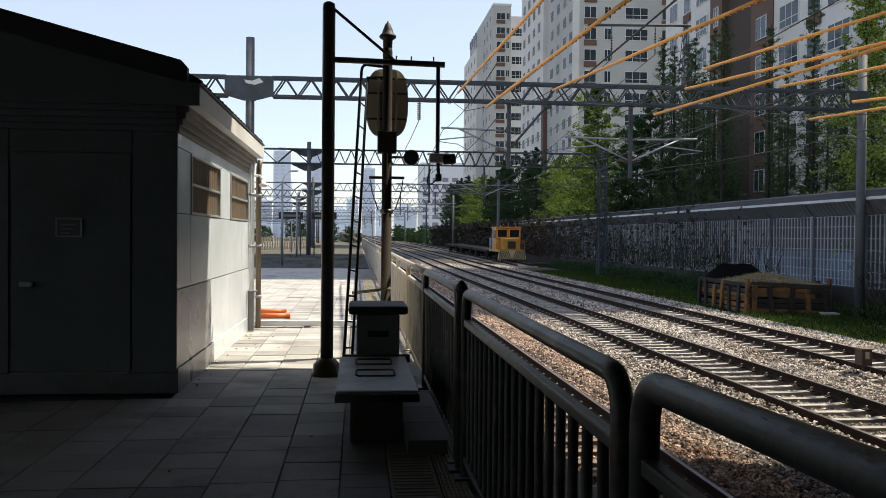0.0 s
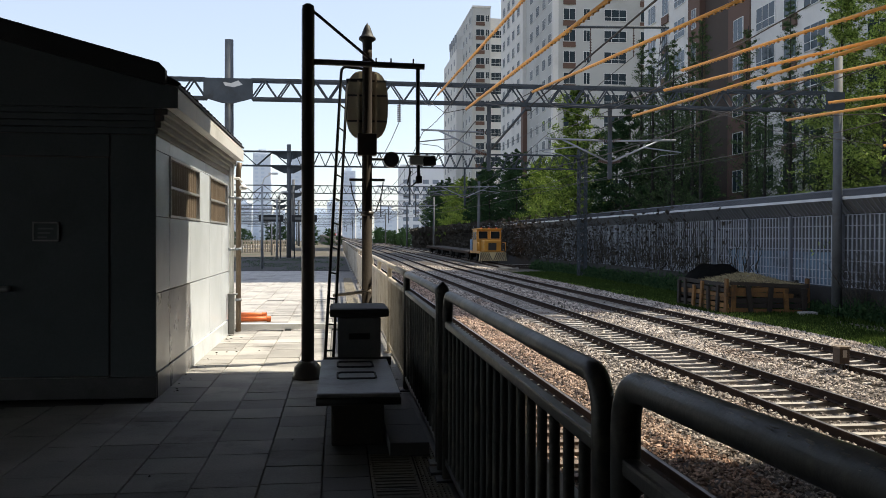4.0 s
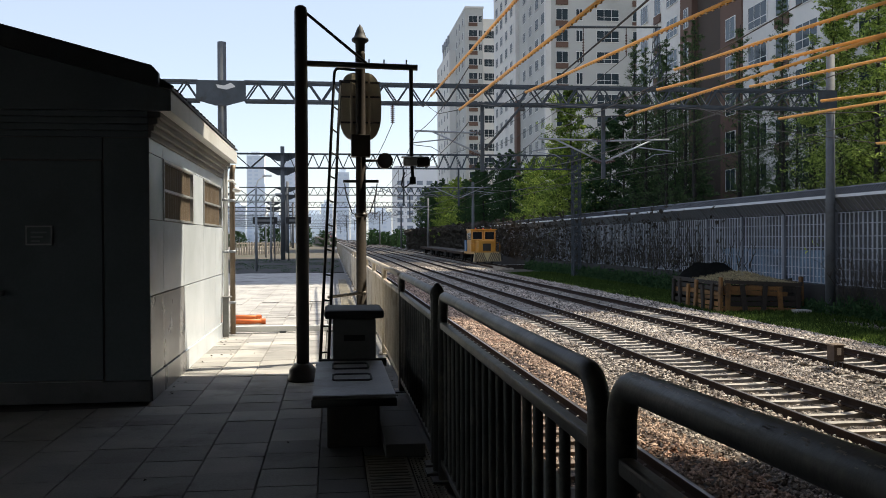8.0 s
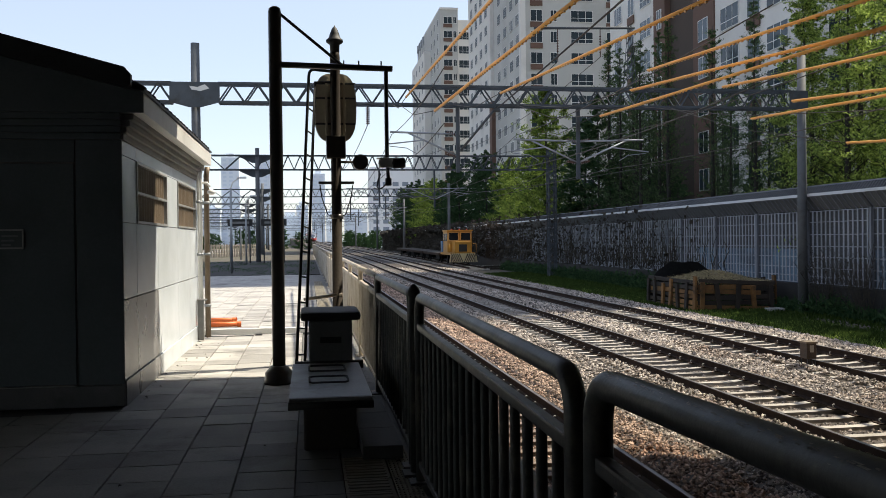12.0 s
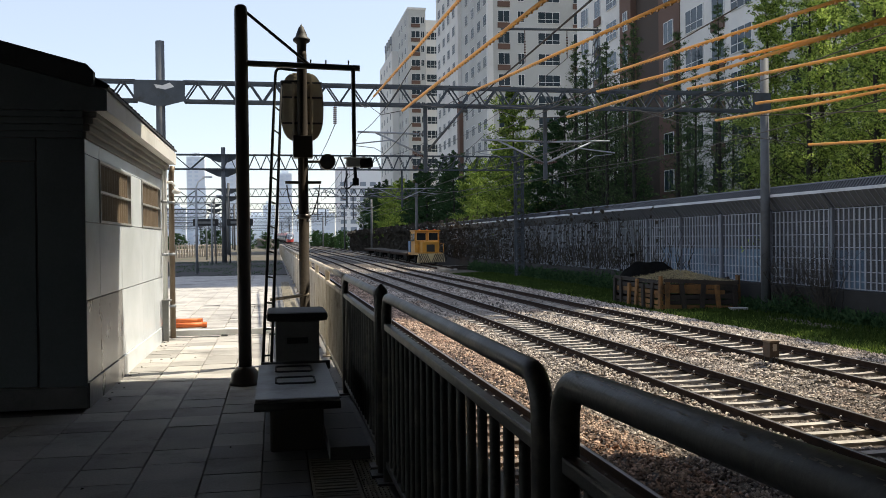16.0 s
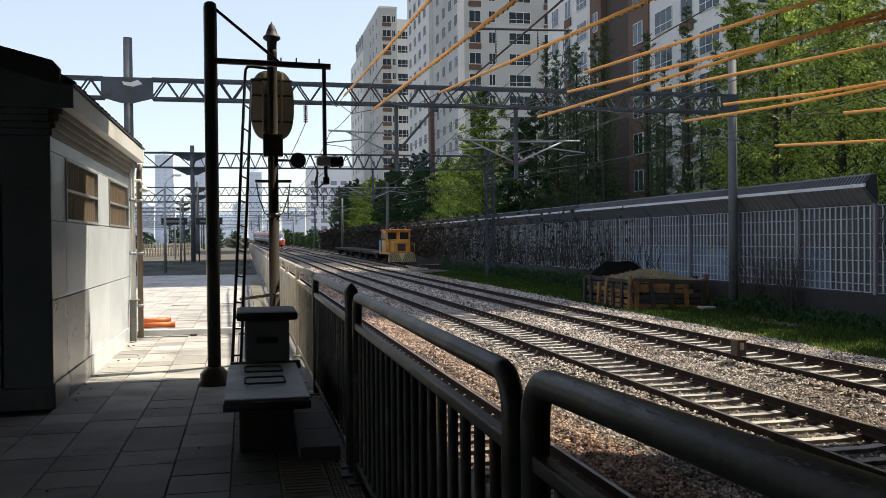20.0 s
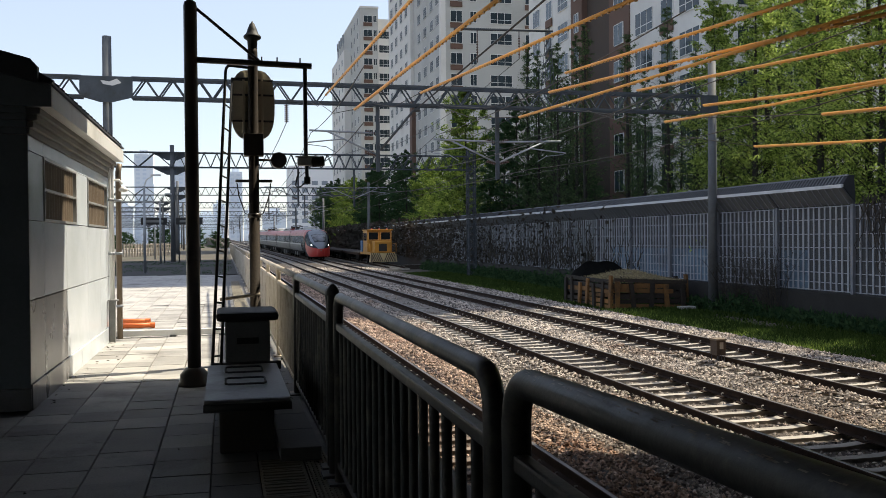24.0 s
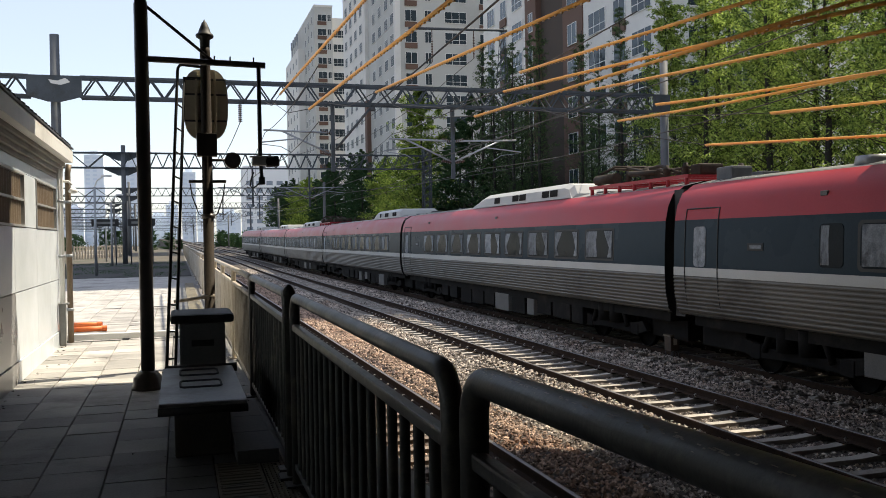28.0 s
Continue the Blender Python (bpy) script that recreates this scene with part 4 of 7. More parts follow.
RA, RB = Vector((-0.456, -1.268, -0.147)), Vector((-0.27, -0.116, 3.633))
bm = B()
sweep(bm, [LA, LB, LB + Vector((0.008, 0.01, 0.05)), LB + Vector((0.03, 0.03, 0.085)), LB + Vector((0.07, 0.06, 0.10)), Vector((-0.05, 0.0, LB.z + 0.10))], 0.019, 8)
part("ladder_stile", bm, "black", mast)
bm = B()
sweep(bm, [RA, RB, Vector((-0.05, 0.0, RB.z + 0.02))], 0.018, 8)
part("ladder_stile", bm, "black", mast)
for k in range(11):
    f = 0.07 + 0.9 * k / 11
    bm = B()
    rod(bm, LA.lerp(LB, f), RA.lerp(RB, f), 0.011, n=8)
    part("rung", bm, "black", mast)

# ---- bench and equipment cabinet ----
bench = thing("platform_bench", (0.14, 7.1, 0), "dark grey platform bench with rounded seat and two metal loops", "bench")
bm = B()
prof_s = [(-0.865 - 0.036 * math.cos(radians(w)), 0.392 + 0.036 * math.sin(radians(w))) for w in (-90, -60, -30, 0, 30, 60, 90)]
slab(bm, [(-0.285, y, z) for y, z in prof_s + [(-y, z) for y, z in prof_s[::-1]]], (0.57, 0, 0))
seat = part("seat", bm, "bench", bench, "worn dark grey seat top")
for y in (-0.87, 0.87):
    bm = B()
    rod(bm, (-0.292, y * 1.025, 0.374), (0.292, y * 1.025, 0.374), 0.028, n=14)
    part("seat_edging", bm, "rubber", seat, "black rounded rubber edging")
bm = B()
box(bm, -0.19, -0.62, 0.0, 0.19, 0.70, 0.37, 0.02)
part("base", bm, "bench_dark", bench)
for y in (-0.18, 0.43):
    bm = B()
    z = 0.445
    sweep(bm, [(-0.125, y - 0.155, z), (-0.145, y - 0.12, z), (-0.145, y + 0.12, z), (-0.125, y + 0.155, z), (0.125, y + 0.155, z), (0.145, y + 0.12, z), (0.145, y - 0.12, z), (0.125, y - 0.155, z), (-0.125, y - 0.155, z)], 0.008, 6)
    part("loop", bm, "rubber", bench, "flat black metal loop on the seat")
bm = B()
rod(bm, (-0.27, 0.935, 0.402), (0.33, 0.935, 0.402), 0.038, n=14)
part("end_roll", bm, "rubber", bench, "black padded roll across the end of the seat")
duct = thing("cable_duct_cover", (0.515, 7.06, 0), "low dark concrete cable duct cover between bench and fence", "duct cover")
for k in range(3):
    bm = B()
    box(bm, -0.165, -0.92 + 0.61 * k, 0.0, 0.11, -0.315 + 0.61 * k, 0.095, 0.008)
    part("cover_slab", bm, "tile_dark", duct)
cab2 = thing("equipment_cabinet", (0.19, 8.45, 0), "grey trackside equipment cabinet with dark padded edges", "cabinet")
bm = B()
box(bm, -0.195, -0.28, 0.10, 0.195, 0.28, 0.78, 0.015)
body = part("body", bm, "cabinet", cab2)
bm = B()
box(bm, -0.095, -0.286, 0.58, 0.095, -0.279, 0.635, 0.004)
part("label_plate", bm, "black", body, "dark blank label plate")
bm = B()
box(bm, -0.27, -0.36, 0.785, 0.27, 0.36, 0.865, 0.035)
part("lid", bm, "rubber", cab2, "dark rounded lid")
bm = B()
box(bm, -0.28, -0.34, 0.0, 0.28, 0.34, 0.10, 0.02)
part("plinth", bm, "rubber", cab2)

# ---- tubular fence along the platform edge ----
FX = 0.67


def fence_panel(length, mat, label, r=0.031, top=1.146, lift=0.0):
    f = thing("platform_fence", (FX, 0, 0), label, "fence", "platform fences")
    arc = [(0, 0.105 * (1 - math.cos(radians(a))), top - 0.105 * (1 - math.sin(radians(a)))) for a in (0, 15, 30, 45, 60, 75, 90)]
    back = [(x, length - y, z) for x, y, z in arc[::-1]]
    bm = B()
    sweep(bm, [(0, 0, 0.0)] + [(x, y, z + lift) for x, y, z in arc] + back + [(0, length, 0.0)], r, 16)
    part("frame_tube", bm, mat, f, "rounded top tube bent down into posts")
    bm = B()
    box(bm, -0.020, r * 0.8, 0.946, 0.020, length - r * 0.8, 0.988, 0.009)
    part("upper_bar", bm, mat, f)
    bm = B()
    box(bm, -0.018, r * 0.8, 0.10, 0.018, length - r * 0.8, 0.14, 0.006)
    part("lower_bar", bm, mat, f)
    n = round(length / 0.1755)
    for k in range(1, n):
        bm = B()
        y = length * k / n
        rod(bm, (0, y, 0.13), (0, y, 0.955), 0.0175, n=8, caps=False)
        part("baluster", bm, mat, f)
    for y in (0, length):
        bm = B()
        box(bm, -0.07, y - 0.07, 0, 0.07, y + 0.07, 0.015, 0.003)
        part("foot_plate", bm, mat, f)
    return f


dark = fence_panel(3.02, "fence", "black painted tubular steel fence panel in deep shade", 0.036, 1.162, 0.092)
dark.location = (FX, -0.975, 0)
chip = random.Random(61)
bm = B()
for k in range(90):   # flakes of rubbed paint along the handrail, its highlight line put into them
    y = chip.uniform(1.5, 2.88) if k < 60 else chip.uniform(1.9, 2.85)
    a = radians(chip.gauss(128, 4) if k < 60 else chip.uniform(60, 150))
    ln, w = chip.uniform(0.003, 0.014) * (1 if k < 60 else 0.5), radians(chip.uniform(1.0, 2.6))
    zc = 1.162 + 0.092 * (1 - y / 3.02)
    q = [(0.0364 * math.cos(a + e * w), y + f * ln, zc + 0.0364 * math.sin(a + e * w)) for e, f in ((-1, -1), (1, -0.7), (0.8, 1), (-0.9, 0.8))]
    bm.faces.new([bm.verts.new(p) for p in q])
bmesh.ops.solidify(bm, geom=bm.faces[:], thickness=0.0008)
tagged(part("worn_paint", bm, "fence_sunlit_worn", dark, "pale flakes of rubbed paint and painted-on highlight"), kind="stuff")
second = fence_panel(3.28, "fence", "black painted tubular steel fence panel with a scuffed handrail")
second.location = (FX, 2.225, 0)
short = fence_panel(2.88, "fence", "black painted tubular steel fence panel beside the bench")
short.location = (FX, 5.92, 0)
worn = fence_panel(2.88, "fence_sunlit_worn", "worn tubular fence panel, sunlight put into its pale brown")
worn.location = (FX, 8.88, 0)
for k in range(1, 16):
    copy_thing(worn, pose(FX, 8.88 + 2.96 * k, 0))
bm = B()
y = 8.88 + 2.96 * 16
for k in range(22):
    sweep(bm, [(FX, y, 0), (FX, y, 1.05), (FX, y + 0.1, 1.158), (FX, y + 2.7, 1.158), (FX, y + 2.8, 1.05), (FX, y + 2.8, 0)], 0.042, 6)
    for j in range(1, 15):
        rod(bm, (FX, y + 0.19 * j, 0.1), (FX, y + 0.19 * j, 0.97), 0.016, n=4, caps=False)
    y += 2.96
tagged(part("far_fence", bm, "fence_sunlit_worn"), "worn tubular fence along the platform, sunlight put into its colour", "fence", kind="stuff")
gate_post = thing("fence_post", (FX - 0.01, 5.70, 0), "black fence post with a pointed cap between two panels", "post")
bm = B()
lathe(bm, (0, 0, 0), [(0.034, 0), (0.034, 1.14), (0.042, 1.15), (0.042, 1.17), (0.03, 1.195), (0.008, 1.22)], 16)
part("shaft", bm, "fence", gate_post)
bm = B()
box(bm, -0.08, -0.08, 0, 0.08, 0.08, 0.02, 0.004)
part("foot_plate", bm, "fence", gate_post)

# dry litter along the wall foot, the fence foot and the low barrier
rl = np.random.default_rng(77)
vs, fs = [], []
for k in range(170):
    u = rl.random() * 0.85
    if u < 0.35:
        x, y = FX - 0.05 - abs(rl.normal()) * 0.10, rl.uniform(5.2, 14.5)
    elif u < 0.6:
        x, y = WX + 0.04 + abs(rl.normal()) * 0.12, rl.uniform(8.8, 14.8)
    elif u < 0.8:
        x, y = rl.uniform(-1.65, 0.5), 14.85 - abs(rl.normal()) * 0.12
    else:
        x, y = rl.uniform(-1.6, 0.5), rl.uniform(5.0, 14.5)
    a, sz = rl.uniform(0, 6.28), rl.uniform(0.008, 0.024)
    n0 = len(vs)
    c, d = math.cos(a) * sz, math.sin(a) * sz
    vs += [(x - c, y - d, 0.008), (x + d * 0.5, y - c * 0.5, 0.012 + sz * 0.3), (x + c, y + d, 0.008), (x - d * 0.5, y + c * 0.5, 0.014)]
    fs.append((n0, n0 + 1, n0 + 2, n0 + 3))
tagged(part("leaf_litter", from_arrays("leaf_litter", vs, fs, "ivy_stem")), "dry brown leaf litter scattered on the platform", "litter", kind="stuff")

# ---- overhead line gantries ----
def lattice(bm, x0, x1, y, z0, z1, depth, pitch, r):
    """A box girder of four chords with zigzag bracing between x0 and x1."""
    for yy in (y - depth / 2, y + depth / 2):
        for z in (z0, z1):
            box(bm, x0, yy - r, z - r, x1, yy + r, z + r)
        n = max(2, round((x1 - x0) / pitch))
        for k in range(n):
            a, c = x0 + (x1 - x0) * k / n, x0 + (x1 - x0) * (k + 1) / n
            m = (a + c) / 2
            rod(bm, (a, yy, z0), (m, yy, z1), r * 0.75, n=4, caps=False)
            rod(bm, (m, yy, z1), (c, yy, z0), r * 0.75, n=4, caps=False)
    n = max(2, round((x1 - x0) / (pitch * 2)))
    for k in range(n + 1):
        a = x0 + (x1 - x0) * k / n
        for z in (z0, z1):
            rod(bm, (a, y - depth / 2, z), (a, y + depth / 2, z), r * 0.7, n=4, caps=False)


def cantilever(parent, x, y, z, s, off):
    """Registration arms that hold the wires of one track, on side s of a drop tube."""
    b = B()
    rod(b, (x, y, z + 0.95), (x + s * 2.5, y - 0.15, z + 1.0), 0.036, n=8)
    rod(b, (x, y, z + 0.15), (x + s * 1.85, y - 0.1, z + 0.98), 0.034, n=8)
    rod(b, (x + s * 1.25, y - 0.1, z + 0.72), (x + s * 2.7, y - 0.15, z + 0.55), 0.026, n=6)
    sweep(b, [(x + s * 2.6, y - 0.15, z + 0.5), (x + s * 1.9, y - 0.15, z + 0.42), (x + s * 1.55, y - 0.15, z + 0.22)], 0.014, 6)
    c = part("cantilever", b, "galv", parent, "galvanised bracket arms holding the wires")
    c.location = off
    for z2 in (0.95, 0.15):
        b = B()
        rod(b, (x + s * 0.08, y, z + z2), (x + s * 0.45, y, z + z2 + 0.06), 0.03, n=6)
        for k in range(4):
            rod(b, (x + s * (0.12 + 0.08 * k), y, z + z2 + 0.02 * k), (x + s * (0.15 + 0.08 * k), y, z + z2 + 0.02 * k), 0.06, n=8)
        part("insulator", b, "insul", c)
    return c


def gantry(y, xl, xr, z0, z1, post_top, drops, label, detail=True, lattice_right=False, cx=0.0):
    g = thing("line_gantry", (xl + cx, y, 0), label, "gantry", "overhead line gantries")
    off = Vector((-xl, -y, 0))
    b = B()
    rod(b, (xl, y, -0.03), (xl, y, post_top), 0.17, 0.15, n=16)
    p = part("post", b, "post_grey", g, "round grey steel post")
    p.location = off
    b = B()
    if lattice_right:
        for sx in (-0.28, 0.28):
            for sy in (-0.28, 0.28):
                box(b, xr + sx - 0.04, y + sy - 0.04, -1.5, xr + sx + 0.04, y + sy + 0.04, post_top)
        n = 18
        for k in range(n):
            za, zb = -1.5 + (post_top + 1.5) * k / n, -1.5 + (post_top + 1.5) * (k + 1) / n
            for sy in (-0.28, 0.28):
                rod(b, (xr - 0.28, y + sy, za), (xr + 0.28, y + sy, zb), 0.03, n=4, caps=False)
                rod(b, (xr + 0.28, y + sy, za), (xr - 0.28, y + sy, zb), 0.03, n=4, caps=False)
            for sx in (-0.28, 0.28):
                rod(b, (xr + sx, y - 0.28, za), (xr + sx, y + 0.28, zb), 0.03, n=4, caps=False)
    else:
        rod(b, (xr, y, -1.5), (xr, y, post_top), 0.19, 0.16, n=16)
    p = part("post", b, "gantry" if lattice_right else "post_grey", g)
    p.location = off
    b = B()
    lattice(b, xl + 0.8 if detail else xl, xr - 0.6 if detail else xr, y, z0, z1, 0.5, 0.9, 0.04)
    p = part("girder", b, "gantry", g, "grey lattice girder across the tracks")
    p.location = off
    if detail:
        b = B()
        slab(b, [(xl - 0.85, y - 0.3, z1 + 0.02), (xl - 0.85, y - 0.3, z0 - 0.02), (xl - 0.2, y - 0.3, z0 - 0.2), (xl + 0.2, y - 0.3, z0 - 0.2), (xl + 0.85, y - 0.3, z0 - 0.02), (xl + 0.85, y - 0.3, z1 + 0.02)], (0, 0.04, 0))
        p = part("joint_plate", b, "gantry", g, "grey joint plate with peeling paint")
        p.location = off
        b = B()
        slab(b, [(xl - 0.1, y - 0.305, z1 - 0.25), (xl - 0.18, y - 0.305, z1 - 0.12), (xl + 0.1, y - 0.305, z1 - 0.16), (xl + 0.35, y - 0.305, z1 - 0.06), (xl + 0.5, y - 0.305, z1 - 0.2), (xl + 0.2, y - 0.305, z1 - 0.3)], (0, 0.004, 0))
        part("peeled_paint", b, "fascia", p, "pale patch of peeled paint")
        b = B()
        box(b, xr - 0.65, y - 0.30, z0 - 0.02, xr + 0.1, y - 0.26, z1 + 0.02)
        p = part("joint_plate", b, "gantry", g)
        p.location = off
        b = B()
        lattice(b, xl - 6.0, xl - 0.8, y, z0, z1, 0.5, 0.9, 0.04)
        p = part("girder", b, "gantry", g)
        p.location = off
    else:
        for z in (z1, z0):
            b = B()
            slab(b, [(xl - 1.5, y - 0.06, z), (xl + 1.5, y - 0.06, z), (xl + 0.35, y - 0.06, z - 0.55), (xl - 0.35, y - 0.06, z - 0.55)], (0, 0.12, 0))
            p = part("joint_plate", b, "gantry", g)
            p.location = off
        b = B()
        lattice(b, xl - 14, xl, y, z0, z1, 0.4, 2.4, 0.05)
        p = part("girder", b, "gantry", g)
        p.location = off
    for x, zb, arms in drops:
        b = B()
        box(b, x - 0.065, y - 0.065, zb, x + 0.065, y + 0.065, z0 - 0.04)
        p = part("drop_post", b, "gantry", g, "square drop post under the girder")
        p.location = off
        for s in arms:
            cantilever(g, x, y, zb + 0.45, s, off)
    return g


# ---- wires ----
def wire(name, pts, r, label, mat="wire", category="wire", group="overhead wires"):
    b = B()
    sweep(b, pts, r, 6)
    o = part(name, b, mat)
    return tagged(o, label, category, group)


def sag(a, c, s, n=8):
    a, c = Vector(a), Vector(c)
    return [a.lerp(c, k / n) - Vector((0, 0, s * 4 * (k / n) * (1 - k / n))) for k in range(n + 1)]



g1 = gantry(32.6, -3.83, 19.06, 6.42, 7.08, 8.5, [(5.49, 3.97, (-1,)), (10.05, 3.73, (-1, 1))], "grey steel lattice gantry over platform and tracks")
b = B()
rod(b, (2.2, 32.6, 6.35), (2.2, 32.6, 5.7), 0.02, n=6)
for k in range(9):
    rod(b, (2.2, 32.6, 5.72 + 0.07 * k), (2.2, 32.6, 5.75 + 0.07 * k), 0.075, n=10)
p = part("hanging_insulator", b, "insul", g1, "brown ribbed hanging insulator")
p.location = Vector((3.83, -32.6, 0))
off1 = Vector((3.83, -32.6, 0))
b = B()
for sx, sy in ((-1, -1), (1, -1), (1, 1), (-1, 1)):
    rod(b, (12.1 + sx * 0.2, 32.6 + sy * 0.2, 7.08), (12.1 + sx * 0.05, 32.6 + sy * 0.05, 9.5), 0.014, n=5)
for k in range(7):
    f, f2 = k / 7, (k + 1) / 7
    for sy in (-1, 1):
        w0, w1 = 0.2 - 0.15 * f, 0.2 - 0.15 * f2
        rod(b, (12.1 - w0, 32.6 + sy * 0.2 * (1 - f), 7.08 + 2.42 * f), (12.1 + w1, 32.6 + sy * 0.2 * (1 - f2), 7.08 + 2.42 * f2), 0.018, n=4)
tp = part("top_mast", b, "gantry", g1, "tapered lattice mast on the girder")
tp.location = off1
b = B()
rod(b, (8.4, 32.6, 9.32), (12.3, 32.6, 9.42), 0.05, n=8)
tb = part("feeder_arm", b, "gantry", tp, "horizontal arm for feeder wires")
for x, zb in ((9.3, 8.1), (10.95, 8.3)):
    b = B()
    rod(b, (x, 32.6, 9.34), (x, 32.6, zb), 0.02, n=6)
    for k in range(7):
        rod(b, (x, 32.6, zb + 0.15 + 0.1 * k), (x, 32.6, zb + 0.19 + 0.1 * k), 0.04, n=8)
    p = part("hanging_insulator", b, "insul", g1)
    p.location = off1
    wire("feeder_wire", sag((x, 32.6, zb), (x - 1.0, 68, 7.9), 0.8), 0.013, "dark feeder wire between the gantries")
gantry(68.0, -3.62, 18.8, 6.85, 7.9, 8.45, [(5.4, 4.0, (-1,)), (9.6, 4.0, (-1, 1))], "steel gantry with flared post heads farther along the line", detail=False, lattice_right=True)
for y, x0, x1 in ((108, -5.2, 17.0), (150, -9.5, 16.0), (196, -10, 15), (246, -17, 13), (300, -17, 10), (360, -28, 6), (430, -28, 0)):
    gantry(y, x0, x1, 6.8, 7.7, 8.4, [(5.4 + curve_x(y), 4.0, (-1, 1)), (9.6 + curve_x(y), 4.0, (1,))], "distant steel gantry over the line", detail=False)
# gantries of the yard tracks on the left
for y, x0, x1 in ((120, -34, -6), (165, -44, -7), (215, -50, -8), (270, -60, -12), (330, -70, -18)):
    gantry(y, x0, x1, 6.6, 7.4, 8.2, [(x0 + 9, 4.2, (1,)), (x0 + 18, 4.2, (-1, 1))], "distant steel gantry over the yard", detail=False)

for x in TRACKS.values():
    for zo, s, nm in ((5.35, 0.9, "messenger_wire"), (4.12, 0.0, "contact_wire")):
        pts = []
        ys = [14.0 if x > 4 else 20.0, 32.6, 68, 108, 150, 196, 246, 300]
        for a, c in zip(ys, ys[1:]):
            seg = sag((x + curve_x(a), a, zo + grade(a)), (x + curve_x(c), c, zo + grade(c)), s if a > 30 else 0.2)
            pts += seg if not pts else seg[1:]
        wire(nm, pts, 0.012 if s else 0.011, "thin dark overhead wire following the track")
    for a, c in zip(ys[1:4], ys[2:5]):
        for k in range(1, 8):
            f = k / 8
            y = a + (c - a) * f
            z1 = 5.35 - 0.9 * 4 * f * (1 - f)
            bd = B()
            rod(bd, (x + curve_x(y), y, 4.12 + grade(y)), (x + curve_x(y), y, z1 + grade(y)), 0.006, n=4)
            tagged(part("dropper_wire", bd, "wire"), "thin dropper wire between contact and carrying wire", "wire", "overhead wires")
# feeder wires on the posts
for x0, z0, x1, z1 in ((19.0, 8.3, 19.0, 8.2), (12.5, 7.1, 12.5, 7.9), (2.2, 5.7, 2.0, 6.8)):
    wire("feeder_wire", sag((x0, 32.6, z0), (x1, 68, z1), 0.7), 0.014, "dark feeder wire between the gantries")
wire("feeder_wire", sag((19.0, 32.6, 5.3), (6.0, 100, 6.3), 0.8), 0.014, "dark feeder wire between the gantries")
wire("feeder_cable", sag((6.92, 32.25, 6.30), (5.99, 12.04, 6.20), 0.02), 0.026, "thick black cable from the gantry to the concourse", "rubber")
b = B()
rod(b, (5.55, 32.4, 4.75), (6.92, 32.4, 6.36), 0.045, n=8)
rod(b, (6.82, 32.4, 6.24), (7.02, 32.4, 6.24), 0.08, n=10)
p = part("strut", b, "steel_dark", g1, "slanting dark strut beside the drop post")
p.location = off1


# ---- orange protective covers on the wires before the concourse ----
COVERS = [
    ((3.05, 27.65, 5.92), (3.05, 14.9, 5.47), (3.05, 11.5, 5.35)), ((3.3, 23.2, 4.86), (3.3, 16.5, 4.64), (3.3, 10.9, 4.44)),
    ((5.3, 24.33, 5.53), (5.3, 17, 5.04), (5.3, 11.4, 4.67)), ((7.69, 19.57, 5.3), (7.69, 15, 5.0), (7.69, 11.5, 4.76)),
    ((7.9, 21.24, 5.13), (7.9, 16.8, 4.79), (7.9, 11.5, 4.36)), ((7.69, 22.94, 4.73), (7.69, 17.5, 4.52), (7.69, 11.5, 4.30)),
    ((9.6, 19.8, 4.99), (9.6, 15.5, 4.67), (9.6, 11.4, 4.37)), ((11.4, 19.9, 4.70), (11.4, 16.5, 4.41), (11.4, 11.5, 4.10)),
    ((11.4, 21.9, 4.55), (11.4, 17.1, 4.30), (11.4, 11.5, 4.12)), ((13.5, 21.0, 3.84), (13.5, 17.5, 3.58), (13.5, 11.5, 3.14)),
    ((12.5, 16.9, 4.10), (12.5, 15, 3.96), (12.5, 11.5, 3.7)),
]
for k, (a, m, c) in enumerate(COVERS):
    c = tuple(Vector(c) + (Vector(c) - Vector(m)) * (3.2 / (m[1] - c[1])))
    cv = thing("wire_cover", a, "orange insulating cover clipped over an overhead wire", "wire cover", "orange wire covers")
    b = B()
    o = Vector(a)
    sweep(b, [Vector(a) - o, Vector(m) - o, Vector(c) - o], 0.024, 8, flat=1.25)
    part("sleeve", b, "cover", cv)
    if k in (0, 1, 2, 4, 5, 9, 10):
        b = B()
        top = Vector((a[0], 32.4, 6.42))
        sweep(b, [Vector((0, 0, 0)), (top - o) * 0.5 - Vector((0, 0, 0.25)), top - o], 0.011, 6)
        part("carrier_wire", b, "wire", cv, "bare dark wire running on to the gantry")
    d = Vector(c) - Vector(a)
    n = int(d.length / 0.2)
    for j in range(n):
        b = B()
        f = (j + 0.5) / n
        p = (Vector(a).lerp(Vector(m), f * 2) if f < 0.5 else Vector(m).lerp(Vector(c), f * 2 - 1)) - o
        box(b, p.x - 0.012, p.y - 0.025, p.z - 0.046, p.x + 0.012, p.y + 0.025, p.z - 0.016)
        part("clip", b, "cover_old", cv)

